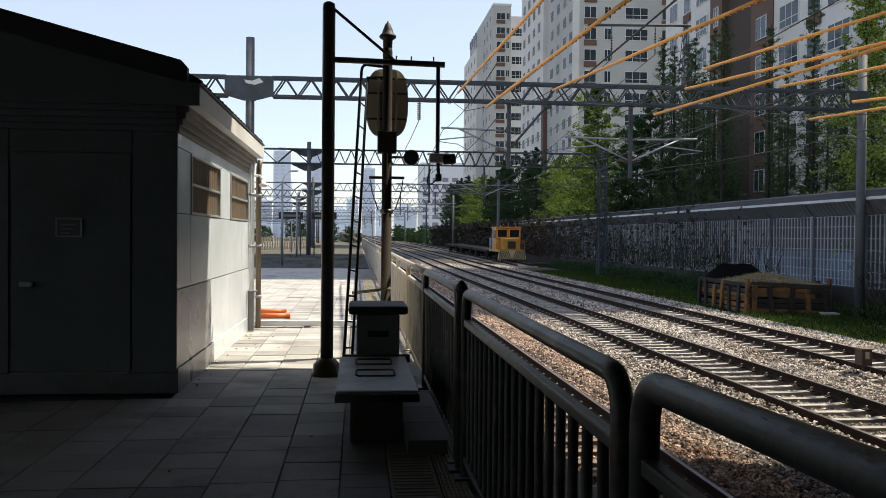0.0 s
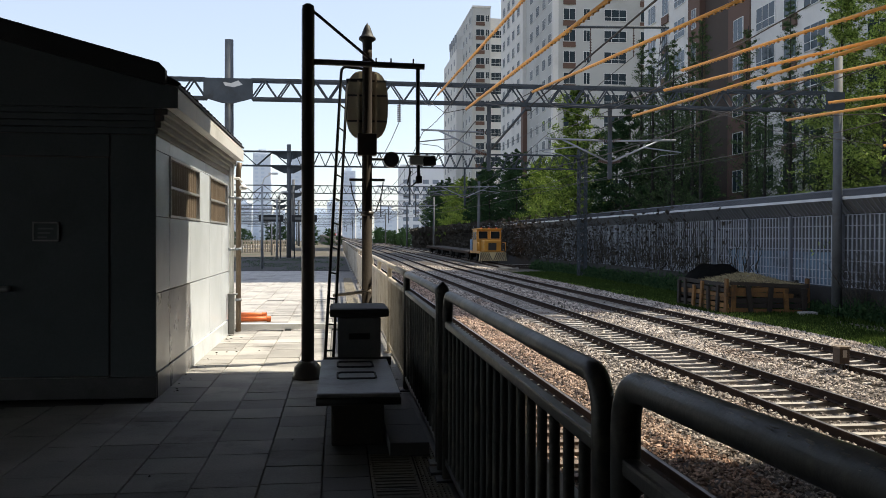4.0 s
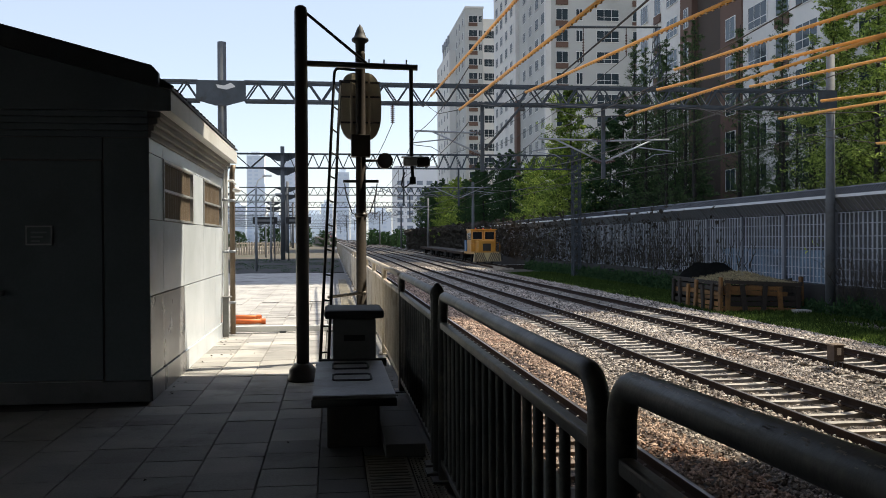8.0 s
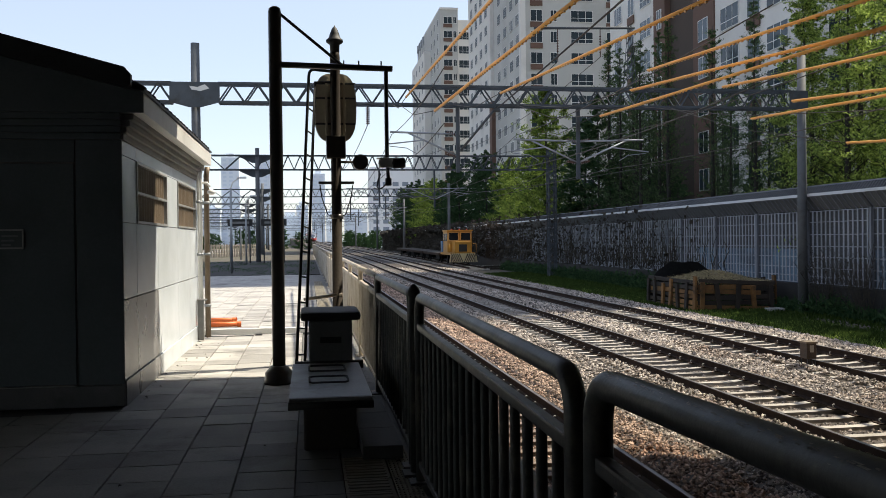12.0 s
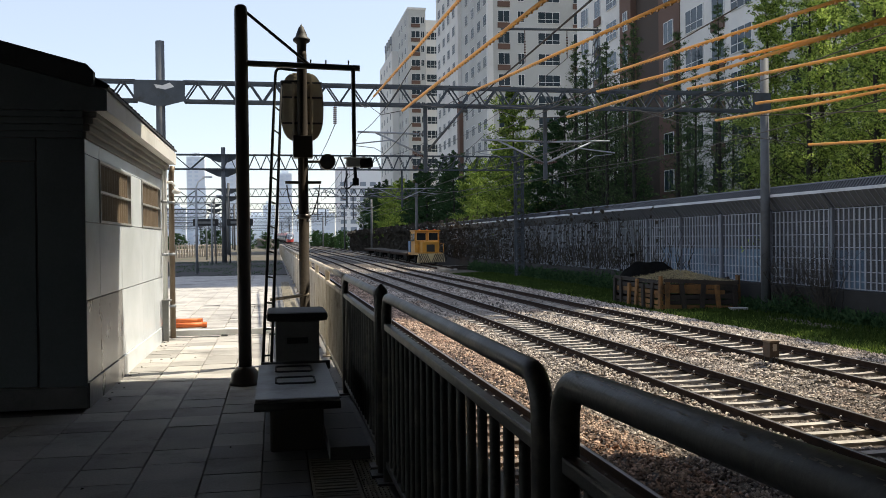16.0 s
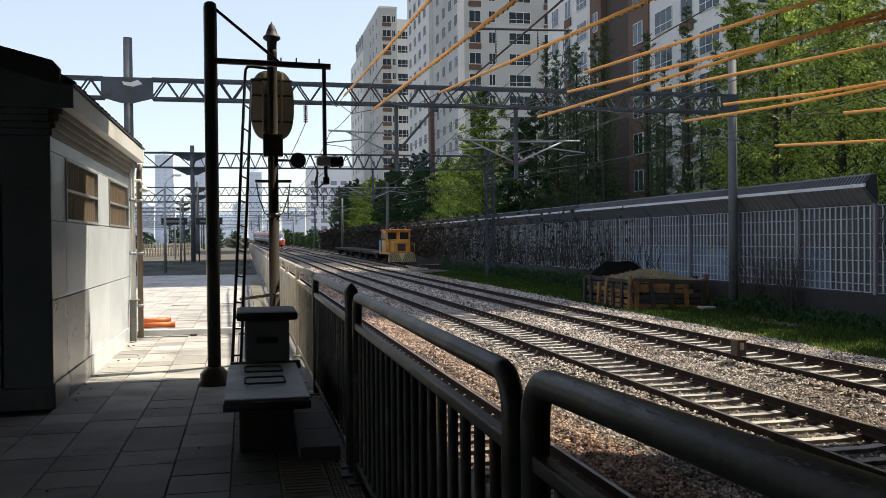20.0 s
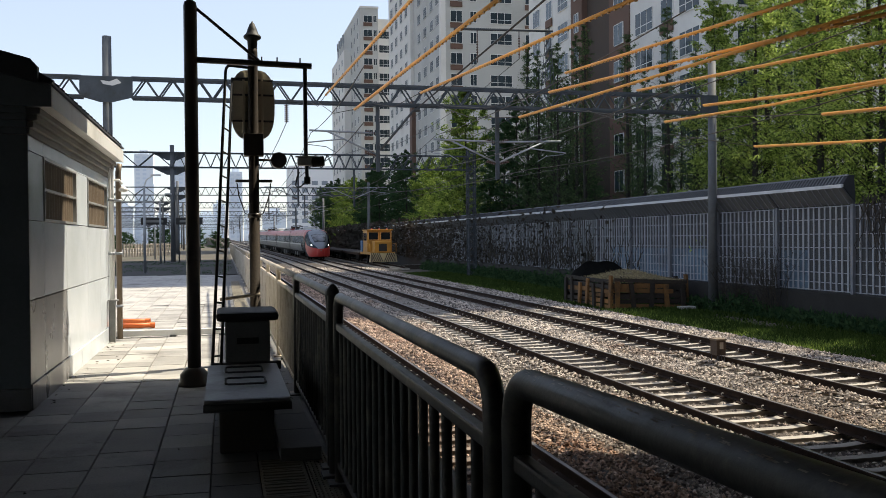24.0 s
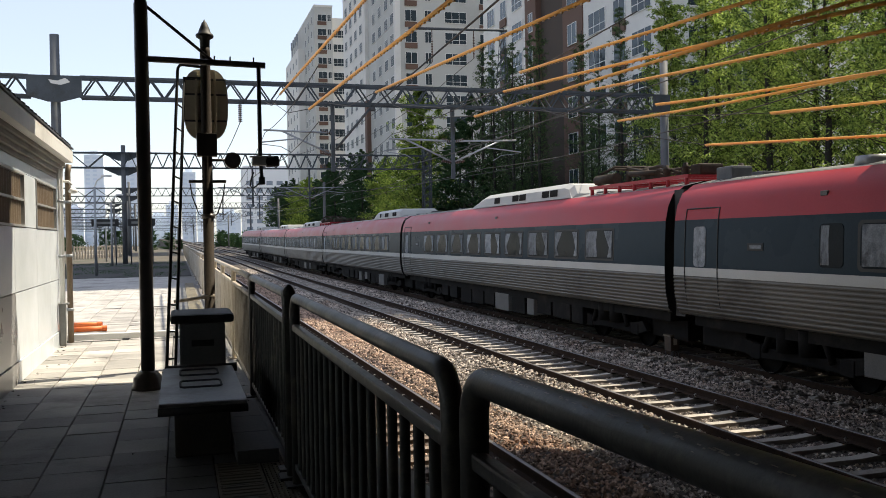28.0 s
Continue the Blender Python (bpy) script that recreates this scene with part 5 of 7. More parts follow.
# ---- apartment blocks ----
def lattice_cells(b, xs, zs, y0, y1):
    """One connected frame: the cells of a grid that lie on a bar, in front and behind."""
    vid = {}

    def v(i, j, k):
        if (i, j, k) not in vid:
            vid[i, j, k] = b.verts.new((xs[i], (y0, y1)[k], zs[j]))
        return vid[i, j, k]

    solid = {(i, j) for i in range(len(xs) - 1) for j in range(len(zs) - 1) if i % 2 == 0 or j % 2 == 0}
    for i, j in solid:
        b.faces.new((v(i, j, 0), v(i + 1, j, 0), v(i + 1, j + 1, 0), v(i, j + 1, 0)))
        b.faces.new((v(i, j, 1), v(i, j + 1, 1), v(i + 1, j + 1, 1), v(i + 1, j, 1)))
        for di, dj, p, q in ((-1, 0, (i, j), (i, j + 1)), (1, 0, (i + 1, j), (i + 1, j + 1)), (0, -1, (i, j), (i + 1, j)), (0, 1, (i, j + 1), (i + 1, j + 1))):
            if (i + di, j + dj) not in solid:
                b.faces.new((v(*p, 0), v(*q, 0), v(*q, 1), v(*p, 1)))


def win_meshes(w, h, pane, cache={}):
    """Frame, panes and sill board of a flat's window facing -y, centred on x, standing on z = 0."""
    key = (w, h, pane)
    if key in cache:
        return cache[key]
    b = B()
    t = 0.05
    cuts = [-w / 2, -w / 2 + t]
    for k in range(1, 2 if w < 1.9 else 3):
        x = -w / 2 + w * k / (2 if w < 1.9 else 3)
        cuts += [x - 0.025, x + 0.025]
    cuts += [w / 2 - t, w / 2]
    rows = [0, t] + ([h * 0.33, h * 0.33 + 0.05] if w > 1.9 else []) + [h - t, h]
    lattice_cells(b, cuts, rows, -0.026, 0.05)
    fr = mesh_of(b, "window_frame", "frame")
    b = B()
    box(b, -w / 2 + 0.03, -0.012, 0.03, w / 2 - 0.03, 0.0, h - 0.03)
    gl = mesh_of(b, "pane", pane)
    b = B()
    box(b, -w / 2 - 0.02, -0.10, -0.75, w / 2 + 0.02, 0.02, -0.06)
    sp = mesh_of(b, "spandrel", "render_brown")
    cache[key] = (fr, gl, sp)
    return cache[key]


def put_window(parent, loc, rz, w, h, spandrel=False, pane="glass_dim"):
    fr, gl, sp = win_meshes(w, h, pane)
    o = part("window", fr, "frame", parent)
    o.location, o.rotation_euler = loc, (0, 0, rz)
    part("pane", gl, pane, o)
    if spandrel:
        part("spandrel", sp, "render_brown", o, "brown panel under the window")


def block(name, x0, y0, z0, x1, y1, z1, mat, parent, base):
    b = B()
    box(b, x0 - base[0], y0 - base[1], z0 - base[2], x1 - base[0], y1 - base[1], z1 - base[2])
    return part(name, b, mat, parent)


GZ = -1.5
FL = 2.75


def apartment_far():
    base = (26.0, 173.0, GZ)
    a = thing("apartment_building", base, "tall white and beige apartment building beyond the trees", "apartment building", "apartment blocks")
    block("wall", 25.9, 173.0, GZ, 29.4, 209, 46.2, "render_beige", a, base)
    block("wall", 29.4, 174.5, GZ, 36.0, 209, 44.6, "render_white", a, base)
    block("wall", 24.6, 187.0, GZ, 25.9, 209, 41.0, "render_white", a, base)
    block("roof", 25.85, 172.9, 46.2, 29.5, 209, 46.6, "render_white", a, base)
    b = B()
    for k in range(4):
        rod(b, (25.0 - base[0], 190 + 3 * k - base[1], 41 - GZ), (24.8 - base[0], 190 + 3 * k - base[1], 44.5 - GZ), 0.06, n=6)
        box(b, 24.6 - base[0], 189.7 + 3 * k - base[1], 43 - GZ, 25.0 - base[0], 190.3 + 3 * k - base[1], 44.6 - GZ)
    part("roof_antenna", b, "galv", a)
    for f in range(17):
        z = f * FL + 1.0
        put_window(a, (27.4 - base[0], -0.05, z), 0, 1.7, 1.3, True)
        put_window(a, (28.8 - base[0], -0.05, z), 0, 0.7, 1.3)
        if f < 16:
            put_window(a, (31.0 - base[0], 1.45, z), 0, 2.4, 1.5)
        for y in (176, 180.5, 184.5):
            put_window(a, (-0.15, y - base[1], z), radians(-90), 1.5, 1.4)
        if f < 15:
            for y in (190, 195, 200, 205):
                put_window(a, (-1.45, y - base[1], z), radians(-90), 1.5, 1.4)


def apartment_mid():
    base = (28.0, 114.0, GZ)
    a = thing("apartment_building", base, "very tall grey-white apartment building with brown window panels", "apartment building", "apartment blocks")
    block("wall", 27.8, 114.0, GZ, 60.0, 132, 58, "render_beige", a, base)
    block("wall", 27.3, 132.0, GZ, 58.0, 150, 58, "render_white", a, base)
    block("corner_pier", 27.5, 113.7, GZ, 28.2, 114.6, 58, "render_white", a, base)
    block("wall_recess", 27.2, 131.0, GZ, 27.9, 132.6, 22, "render_brown", a, base)
    for f in range(21):
        z = f * FL + 1.0
        for x, w, sp in ((29.7, 1.6, True), (32.0, 0.9, False), (35.8, 3.0, False), (40.0, 1.7, True), (44.0, 1.7, True), (48.0, 2.4, False)):
            put_window(a, (x - base[0], -0.05, z), 0, w, 1.5, sp)
        for y in (116.5, 120, 124, 128):
            put_window(a, (-0.25, y - base[1], z), radians(-90), 1.9, 1.5)
        for y in (135, 139, 143, 147):
            put_window(a, (-0.75, y - base[1], z), radians(-90), 1.9, 1.5)


def apartment_near():
    base = (29.0, 50.0, GZ)
    a = thing("apartment_building", base, "tall apartment building banded in white and brown behind the trees", "apartment building", "apartment blocks")
    x1 = 44.0
    block("wall", 29.0, 72.2, GZ, x1, 83.3, 68, "render_white", a, base)
    block("wall", 29.4, 60.9, GZ, x1, 72.2, 68, "render_umber", a, base)
    block("wall", 28.9, 60.9, GZ, x1, 64.4, 68, "render_brown", a, base)
    block("wall", 28.9, 69.8, GZ, x1, 72.2, 68, "render_brown", a, base)
    block("wall", 29.0, 50.4, GZ, x1, 60.9, 68, "render_white", a, base)
    block("wall", 32.5, 43.4, GZ, x1, 50.4, 70, "render_white", a, base)
    for f in range(25):
        z = f * FL + 0.9
        put_window(a, (3.45, -3.2, z), radians(-90), 2.2, 1.6, False, "glass")
        for y, w, sp, dx in ((81.0, 1.9, False, 0.0), (77.6, 1.5, True, 0.0), (74.2, 2.4, False, 0.0), (70.9, 0.9, False, -0.1), (62.6, 1.6, False, -0.1), (58.6, 2.7, False, 0.0), (55.2, 1.7, True, 0.0), (52.2, 2.6, False, 0.0)):
            put_window(a, (dx - 0.05, y - base[1], z), radians(-90), w, 1.6, sp, "glass")
        for x in (32, 36, 40):
            put_window(a, (x - base[0], 0.35, z), 0, 1.6, 1.5)


apartment_far()
apartment_mid()
apartment_near()

# towers of the city far away, haze put into their pale colours
rng = np.random.default_rng(21)
for x, y, w, h in ((-74, 900, 17, 86), (-42, 900, 15, 85), (11, 900, 13, 70), (27, 918, 16, 34), (-18, 950, 22, 30), (-110, 950, 30, 26), (-60, 950, 22, 28), (47, 880, 22, 30), (-92, 880, 20, 36), (-5, 930, 12, 40), (-30, 930, 10, 36)):
    tw = thing("tower_block", (x, y, GZ), "pale hazy tower block in the distance", "tower block", "distant towers")
    b = B()
    box(b, -w / 2, 0, 0, w / 2, 16, h)
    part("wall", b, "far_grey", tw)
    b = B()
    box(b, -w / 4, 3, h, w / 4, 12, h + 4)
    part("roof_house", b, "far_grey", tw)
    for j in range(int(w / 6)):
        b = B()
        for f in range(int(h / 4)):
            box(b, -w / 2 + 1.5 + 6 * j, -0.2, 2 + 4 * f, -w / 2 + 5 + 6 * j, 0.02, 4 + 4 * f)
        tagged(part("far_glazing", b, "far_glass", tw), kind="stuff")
low = thing("apartment_building", (23.0, 330, GZ), "white mid-rise apartment building at the end of the line", "apartment building", "apartment blocks")
b = B()
box(b, 0, 0, 0, 26, 14, 30)
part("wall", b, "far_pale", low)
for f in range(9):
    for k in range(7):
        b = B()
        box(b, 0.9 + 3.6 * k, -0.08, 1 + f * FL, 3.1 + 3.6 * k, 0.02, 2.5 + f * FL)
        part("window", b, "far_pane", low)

# ---- trees ----
def tree_mesh(seed, height, spread, leaves, size, low=0.2, bushy=False, limbs=90, twigs=5):
    """Trunk with limbs and twigs, and small leaves along the twigs."""
    r = random.Random(seed)
    b = B()
    pts, rad = [], []
    x = y = 0.0
    n = 9
    for k in range(n + 1):
        pts.append((x, y, height * k / n))
        rad.append(max(0.02, 0.19 * (1 - k / n) ** 0.85))
        x += r.uniform(-0.06, 0.06)
        y += r.uniform(-0.06, 0.06)
    sweep(b, pts, rad, 7)
    tips = []
    for k in range(limbs):
        f = low + (0.985 - low) * (k + r.random()) / limbs
        i = min(int(f * n), n - 1)
        o = Vector(pts[i]).lerp(Vector(pts[i + 1]), f * n - i)
        a = k * 2.4 + r.uniform(-0.5, 0.5)
        shape = (math.sin(math.pi * min(1, f * 0.9 + 0.12)) ** 0.7) if bushy else (1.04 - f) ** 0.7
        ln = spread * shape * r.uniform(0.55, 1.15)
        up = r.uniform(0.3, 0.9) if not bushy else r.uniform(0.1, 0.8)
        d = Vector((math.cos(a), math.sin(a), up))
        mid = o + d * ln * 0.5
        end = o + d * ln + Vector((0, 0, r.uniform(-0.1, 0.3) * ln))
        sweep(b, [o, mid, end], [0.030 * (1.25 - f), 0.018 * (1.25 - f), 0.005], 3)
        tips += [(o.lerp(mid, 0.7), end - o, ln * 0.6), (mid, end - o, ln * 0.6), (end, end - o, ln * 0.4)]
        for j in range(twigs):
            q = o.lerp(mid, 0.4 + 0.6 * r.random()) if r.random() < 0.4 else mid.lerp(end, r.random())
            e2 = q + (d * 0.5 + Vector((r.uniform(-1, 1), r.uniform(-1, 1), r.uniform(-0.5, 0.6)))) * ln * 0.30
            sweep(b, [q, e2], [0.009, 0.003], 3)
            tips += [(q.lerp(e2, 0.35), e2 - q, ln * 0.3), (q.lerp(e2, 0.7), e2 - q, ln * 0.3), (e2, e2 - q, ln * 0.25)]
    trunk = mesh_of(b, "trunk", "bark")
    g = np.random.default_rng(seed)
    weight = g.gamma(0.38, 1.0, len(tips))
    pick = g.choice(len(tips), leaves, p=weight / weight.sum())
    base = np.array([tuple(t[0]) for t in tips])[pick]
    way = np.array([tuple(t[1].normalized()) for t in tips])[pick]
    reach = np.array([t[2] for t in tips])[pick][:, None]
    c = base + way * g.uniform(-0.5, 0.5, (leaves, 1)) * reach + g.normal(size=(leaves, 3)) * (0.06 + 0.16 * reach) * (1, 1, 0.6)
    u = g.normal(size=(leaves, 3)) + way * 0.8
    u /= np.linalg.norm(u, axis=1)[:, None]
    v = np.cross(u, g.normal(size=(leaves, 3)))
    v /= np.linalg.norm(v, axis=1)[:, None]
    s = size * g.uniform(0.5, 1.4, (leaves, 1))
    tri = np.stack([c - u * s, c + v * s * 0.55, c + u * s * 0.9 - v * s * 0.2], 1)
    f = np.arange(leaves * 3).reshape(-1, 3)
    return trunk, tri.reshape(-1, 3).tolist(), f.tolist()


def kinds(seed, height, spread, leaves, size, mat, **kw):
    trunk, vs, fs = tree_mesh(seed, height, spread, leaves, size, **kw)
    return trunk, from_arrays("crown", vs, fs, mat)


SPARSE = [kinds(s, 17.5, 1.9, 10000, 0.066, "leaf_shaded", low=0.05, limbs=120, twigs=5) for s in (1, 2, 3)]
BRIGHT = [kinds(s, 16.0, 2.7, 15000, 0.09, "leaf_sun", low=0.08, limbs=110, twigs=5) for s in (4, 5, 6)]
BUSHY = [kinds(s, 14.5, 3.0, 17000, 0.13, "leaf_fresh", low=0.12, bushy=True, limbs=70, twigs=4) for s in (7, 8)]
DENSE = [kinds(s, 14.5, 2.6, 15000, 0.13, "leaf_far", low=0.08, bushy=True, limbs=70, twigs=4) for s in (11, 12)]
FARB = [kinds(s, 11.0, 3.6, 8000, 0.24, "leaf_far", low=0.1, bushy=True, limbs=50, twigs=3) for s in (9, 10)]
r = random.Random(33)


def plant(kind, x, y, h, label, group, name="tree"):
    if kind in SPARSE and 0.422 < x / y < 0.468:
        return   # the brown wall shows clear between the conifers here
    trunk, crown = kind
    t = thing(name, (x, y, GZ), label, "tree", group)
    t.rotation_euler = (0, 0, r.uniform(0, 6.28))
    t.scale = (h, h, h * r.uniform(0.92, 1.08))
    part("trunk", trunk, "bark", t)
    part("crown", crown, "leaf_shaded", t)


SL = "slender conifer, bare limbs, sparse young needles, shade put into colour"
BL = "slender conifer in fresh leaf, sunlight put into its bright green"
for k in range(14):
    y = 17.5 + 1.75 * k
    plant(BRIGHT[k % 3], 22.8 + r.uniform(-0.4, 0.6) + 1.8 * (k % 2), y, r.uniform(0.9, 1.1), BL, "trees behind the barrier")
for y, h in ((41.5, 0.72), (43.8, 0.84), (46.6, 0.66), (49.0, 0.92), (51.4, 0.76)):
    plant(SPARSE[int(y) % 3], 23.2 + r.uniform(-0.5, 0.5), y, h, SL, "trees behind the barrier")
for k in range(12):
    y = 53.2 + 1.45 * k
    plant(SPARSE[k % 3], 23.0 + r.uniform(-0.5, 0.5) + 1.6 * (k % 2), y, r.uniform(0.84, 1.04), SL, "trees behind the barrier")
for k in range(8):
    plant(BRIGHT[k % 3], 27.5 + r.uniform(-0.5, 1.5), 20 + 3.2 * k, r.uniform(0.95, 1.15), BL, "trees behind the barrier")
for y, x, h in ((80.5, 22.0, 1.12), (84, 22.6, 0.98), (89, 22.6, 0.90), (94, 23.2, 0.92), (100, 22.6, 0.88), (105, 23.4, 0.86)):
    plant(BUSHY[int(y) % 2], x, y, h, "broad bright green tree above the barrier", "trees behind the barrier")
for k in range(6):
    plant(DENSE[k % 2], 25.6 + r.uniform(-0.6, 0.8), 59 + 2.6 * k, r.uniform(0.52, 0.66), "dark bushy tree between conifer trunks", "trees behind the barrier")
for y, x, h in ((67.5, 24.2, 0.78), (71.5, 23.8, 0.96), (74.5, 23.6, 0.98), (76.6, 22.9, 0.74)):
    plant(DENSE[int(y) % 2], x, y, h, "dark green tree with a dense crown", "trees behind the barrier")
for k in range(6):
    plant(DENSE[k % 2], 26.2 + r.uniform(-0.5, 0.8), 40 + 2.9 * k, r.uniform(0.40, 0.54), "low dark bush between conifer trunks", "trees behind the barrier")
for k in range(8):
    plant(SPARSE[(k + 1) % 3], 25.4 + r.uniform(-0.5, 0.5), 41.0 + 1.9 * k, r.uniform(0.58, 0.74), SL, "trees behind the barrier")
for k in range(6):
    plant(SPARSE[k % 3], 25.0 + r.uniform(-0.4, 0.8), 55.5 + 2.9 * k, r.uniform(0.70, 0.92), SL, "trees behind the barrier")
for k in range(26):
    y = 109 + 4.0 * k
    bright = 150 < y < 176 or 205 < y < 212
    plant(BUSHY[k % 2] if bright else DENSE[k % 2], 23.2 + r.uniform(-1.0, 1.2) + curve_x(y) * 0.7, y, r.uniform(0.86, 1.03), "leafy green tree in the row behind the barrier", "trees behind the barrier")
for k in range(16):
    plant(FARB[k % 2], 11.4 + 0.65 * k + r.uniform(-0.4, 0.4), 262 + r.uniform(-12, 18), r.uniform(0.3, 0.6), "dark bushy tree where the line bends", "far trees")
for k in range(26):
    plant(FARB[k % 2], -75 + 3.0 * k + r.uniform(-1, 1), 200 + r.uniform(-30, 40), r.uniform(0.3, 0.55), "dark bushy tree beyond the yard", "far trees")

# ---- grass verge ----
rng = np.random.default_rng(8)
n = 110000
gx = rng.uniform(14.6, 19.4, n)
gy = 14 + 62 * rng.random(n) ** 1.3
keep = (np.sin(gx * 1.7) * np.cos(gy * 0.45) + rng.normal(size=n) * 0.5 > -0.75 + 0.45 * np.clip(gx - 16.5, 0, 2)) & (gx > 14.9 + 0.4 * np.sin(gy * 0.6) + 0.3 * rng.normal(size=n))
gx, gy = gx[keep], gy[keep]
n = len(gx)
hgt = rng.uniform(0.03, 0.13, n) * (1 + gy / 80)
wd = 0.013 + gy * 0.0006
a = rng.uniform(0, 6.28, n)
lean = rng.normal(size=(n, 2)) * 0.06
z0 = np.full(n, -1.5)
p0 = np.stack([gx - wd * np.cos(a), gy - wd * np.sin(a), z0], 1)
p1 = np.stack([gx + wd * np.cos(a), gy + wd * np.sin(a), z0], 1)
p2 = np.stack([gx + lean[:, 0], gy + lean[:, 1], z0 + hgt], 1)
vs = np.stack([p0, p1, p2], 1).reshape(-1, 3).tolist()
fs = np.arange(n * 3).reshape(-1, 3).tolist()
tagged(part("grass", from_arrays("grass", vs, fs, "grass")), "fresh green grass and weeds on the verge below the barrier", "grass", kind="stuff")

# sunlit patches of the verge put into the colour of paler blades
vs, fs = [], []
for k in range(21000):
    x = 14.7 + 2.6 * rng.random() ** 1.4
    y = 20 + 14 * rng.random() if k % 7 < 3 else 38 + 36 * rng.random()
    if math.sin(x * 2.1 + 1.0) + math.cos(y * 0.9) + 0.6 * rng.normal() < 0.3:
        continue
    d, h = rng.normal(size=2) * 0.05, rng.uniform(0.03, 0.16)
    n0 = len(vs)
    w = 0.02 + 0.0004 * y
    vs += [(x - w, y - 0.01, -1.5), (x + w, y + 0.015, -1.49), (x + d[0], y + d[1], -1.5 + h)]
    fs.append((n0, n0 + 1, n0 + 2))
tagged(part("verge_weeds", from_arrays("verge_weeds", vs, fs, "leaf_fresh")), "weeds beside the track, sun patches put into pale yellow-green", "weeds", kind="stuff")

# ---- timber bin with clippings, trackside boxes ----
bin_ = thing("timber_bin", (17.1, 36.8, -1.5), "bin of rough old timber heaped with dry clippings", "timber bin")
L, W, H = 5.2, 3.3, 1.3
rw = random.Random(12)
for x in (-W / 2, W / 2):
    for k in range(6):
        for j in range(2):
            b = B()
            y0 = -L / 2 + L * j / 2
            box(b, x - 0.03, y0 + 0.01, 0.04 + 0.21 * k, x + 0.03, y0 + L / 2 - 0.01, 0.04 + 0.21 * k + rw.uniform(0.15, 0.19), 0.006)
            o = part("plank", b, "wood_dark" if rw.random() < 0.6 else "wood", bin_)
            o.rotation_euler = (radians(rw.uniform(-1.6, 1.6)), 0, radians(rw.uniform(-0.6, 0.6)))
    for j in range(7):
        b = B()
        s_ = -1 if x < 0 else 1
        box(b, -0.05, -0.11, 0, 0.05, 0.11, H + rw.uniform(-0.3, 0.14), 0.01)
        o = part("stake", b, "wood" if j in (0, 3, 4) else "wood_dark", bin_)
        o.location = (x + s_ * 0.085, -L / 2 + 0.12 + (L - 0.24) * j / 6, 0)
        o.rotation_euler = (radians(rw.uniform(-9, 9)), radians(-s_ * rw.uniform(-1, 3)), 0)
for y in (-L / 2, L / 2):
    for k in range(6):
        b = B()
        end = W / 2 - (rw.uniform(0.0, 0.9) if k > 2 else 0.0)   # upper boards broken short
        box(b, -W / 2, y - 0.03, 0.04 + 0.21 * k, end, y + 0.03, 0.04 + 0.21 * k + rw.uniform(0.13, 0.19), 0.006)
        o = part("plank", b, "wood_dark" if rw.random() < 0.75 else "wood", bin_)
        o.rotation_euler = (0, radians(rw.uniform(-0.5, 3.0)), 0)
    for j in range(5):
        b = B()
        box(b, -0.09, -0.05, 0, 0.09, 0.05, H + rw.uniform(-0.5, 0.05), 0.01)
        o = part("stake", b, "wood" if j in (0, 3) else "wood_dark", bin_)
        o.location = (-W / 2 + 0.15 + (W - 0.3) * j / 4, y + (-0.085 if y < 0 else 0.085), 0)
        o.rotation_euler = (0, radians(rw.uniform(-10, 10)), 0)
vs, fs = [], []
for k in range(6000):
    y = -2.5 + 5.0 * rng.random()
    x = rng.uniform(-1.6, 1.6)
    z = 1.1 + 0.42 * math.exp(-((y + 0.3) / 1.9) ** 2 - ((x - 0.1) / 1.1) ** 2) + rng.normal() * 0.03
    d = rng.normal(size=3) * 0.10
    n0 = len(vs)
    vs += [(x, y, z), (x + 0.03, y + 0.03, z + 0.015), (x + d[0], y + d[1], z + abs(d[2]) * 0.6)]
    fs.append((n0, n0 + 1, n0 + 2))
tagged(part("straw", from_arrays("straw", vs, fs, "straw"), "straw", bin_, "heap of dry straw clippings"), kind="stuff")
b = B()
last = None
for j in range(13):
    row = []
    for i in range(13):
        xx = -1.55 + 2.9 * i / 12
        edge = min(1.0, 4.2 * min(i, 12 - i) / 12)
        zz = 1.0 + (0.25 + 0.62 * edge) * (j / 12) ** 0.8
        row.append(b.verts.new((xx, 1.6 + 0.75 * j / 12 + 0.06 * math.sin(i * 2.1 + j), zz + 0.03 * math.sin(i * 1.9))))
    if last:
        for i in range(12):
            b.faces.new((last[i], last[i + 1], row[i + 1], row[i])).smooth = True
    last = row
bmesh.ops.solidify(b, geom=b.faces[:], thickness=0.03)
part("tarp", b, "tarp", bin_, "black tarpaulin hung over the back")


def trackside_box(x, y, z, label):
    t = thing("trackside_box", (x, y, z), label, "box")
    t.scale = (0.68, 0.68, 0.92)
    b = B()
    box(b, -0.16, -0.2, 0.29, 0.16, 0.2, 0.64, 0.012)
    case = part("case", b, "box_rust", t)
    b = B()
    box(b, -0.06, -0.208, 0.44, 0.07, -0.199, 0.6, 0.003)
    part("front_plate", b, "fence_sunlit_worn", case, "faded beige front plate")
    b = B()
    box(b, -0.19, -0.23, 0.64, 0.19, 0.23, 0.68, 0.008)
    part("lid", b, "louvre", t, "flat brown lid")
    for sx in (-0.13, 0.13):
        for sy in (-0.17, 0.17):
            b = B()
            rod(b, (sx, sy, -0.05), (sx, sy, 0.27), 0.018, n=6)
            part("leg", b, "steel_dark", t)
    b = B()
    sweep(b, [(0.05, -0.1, 0.3), (0.0, -0.25, 0.1), (0.0, -0.3, -0.03)], 0.015, 6)
    part("cable", b, "rubber", t)


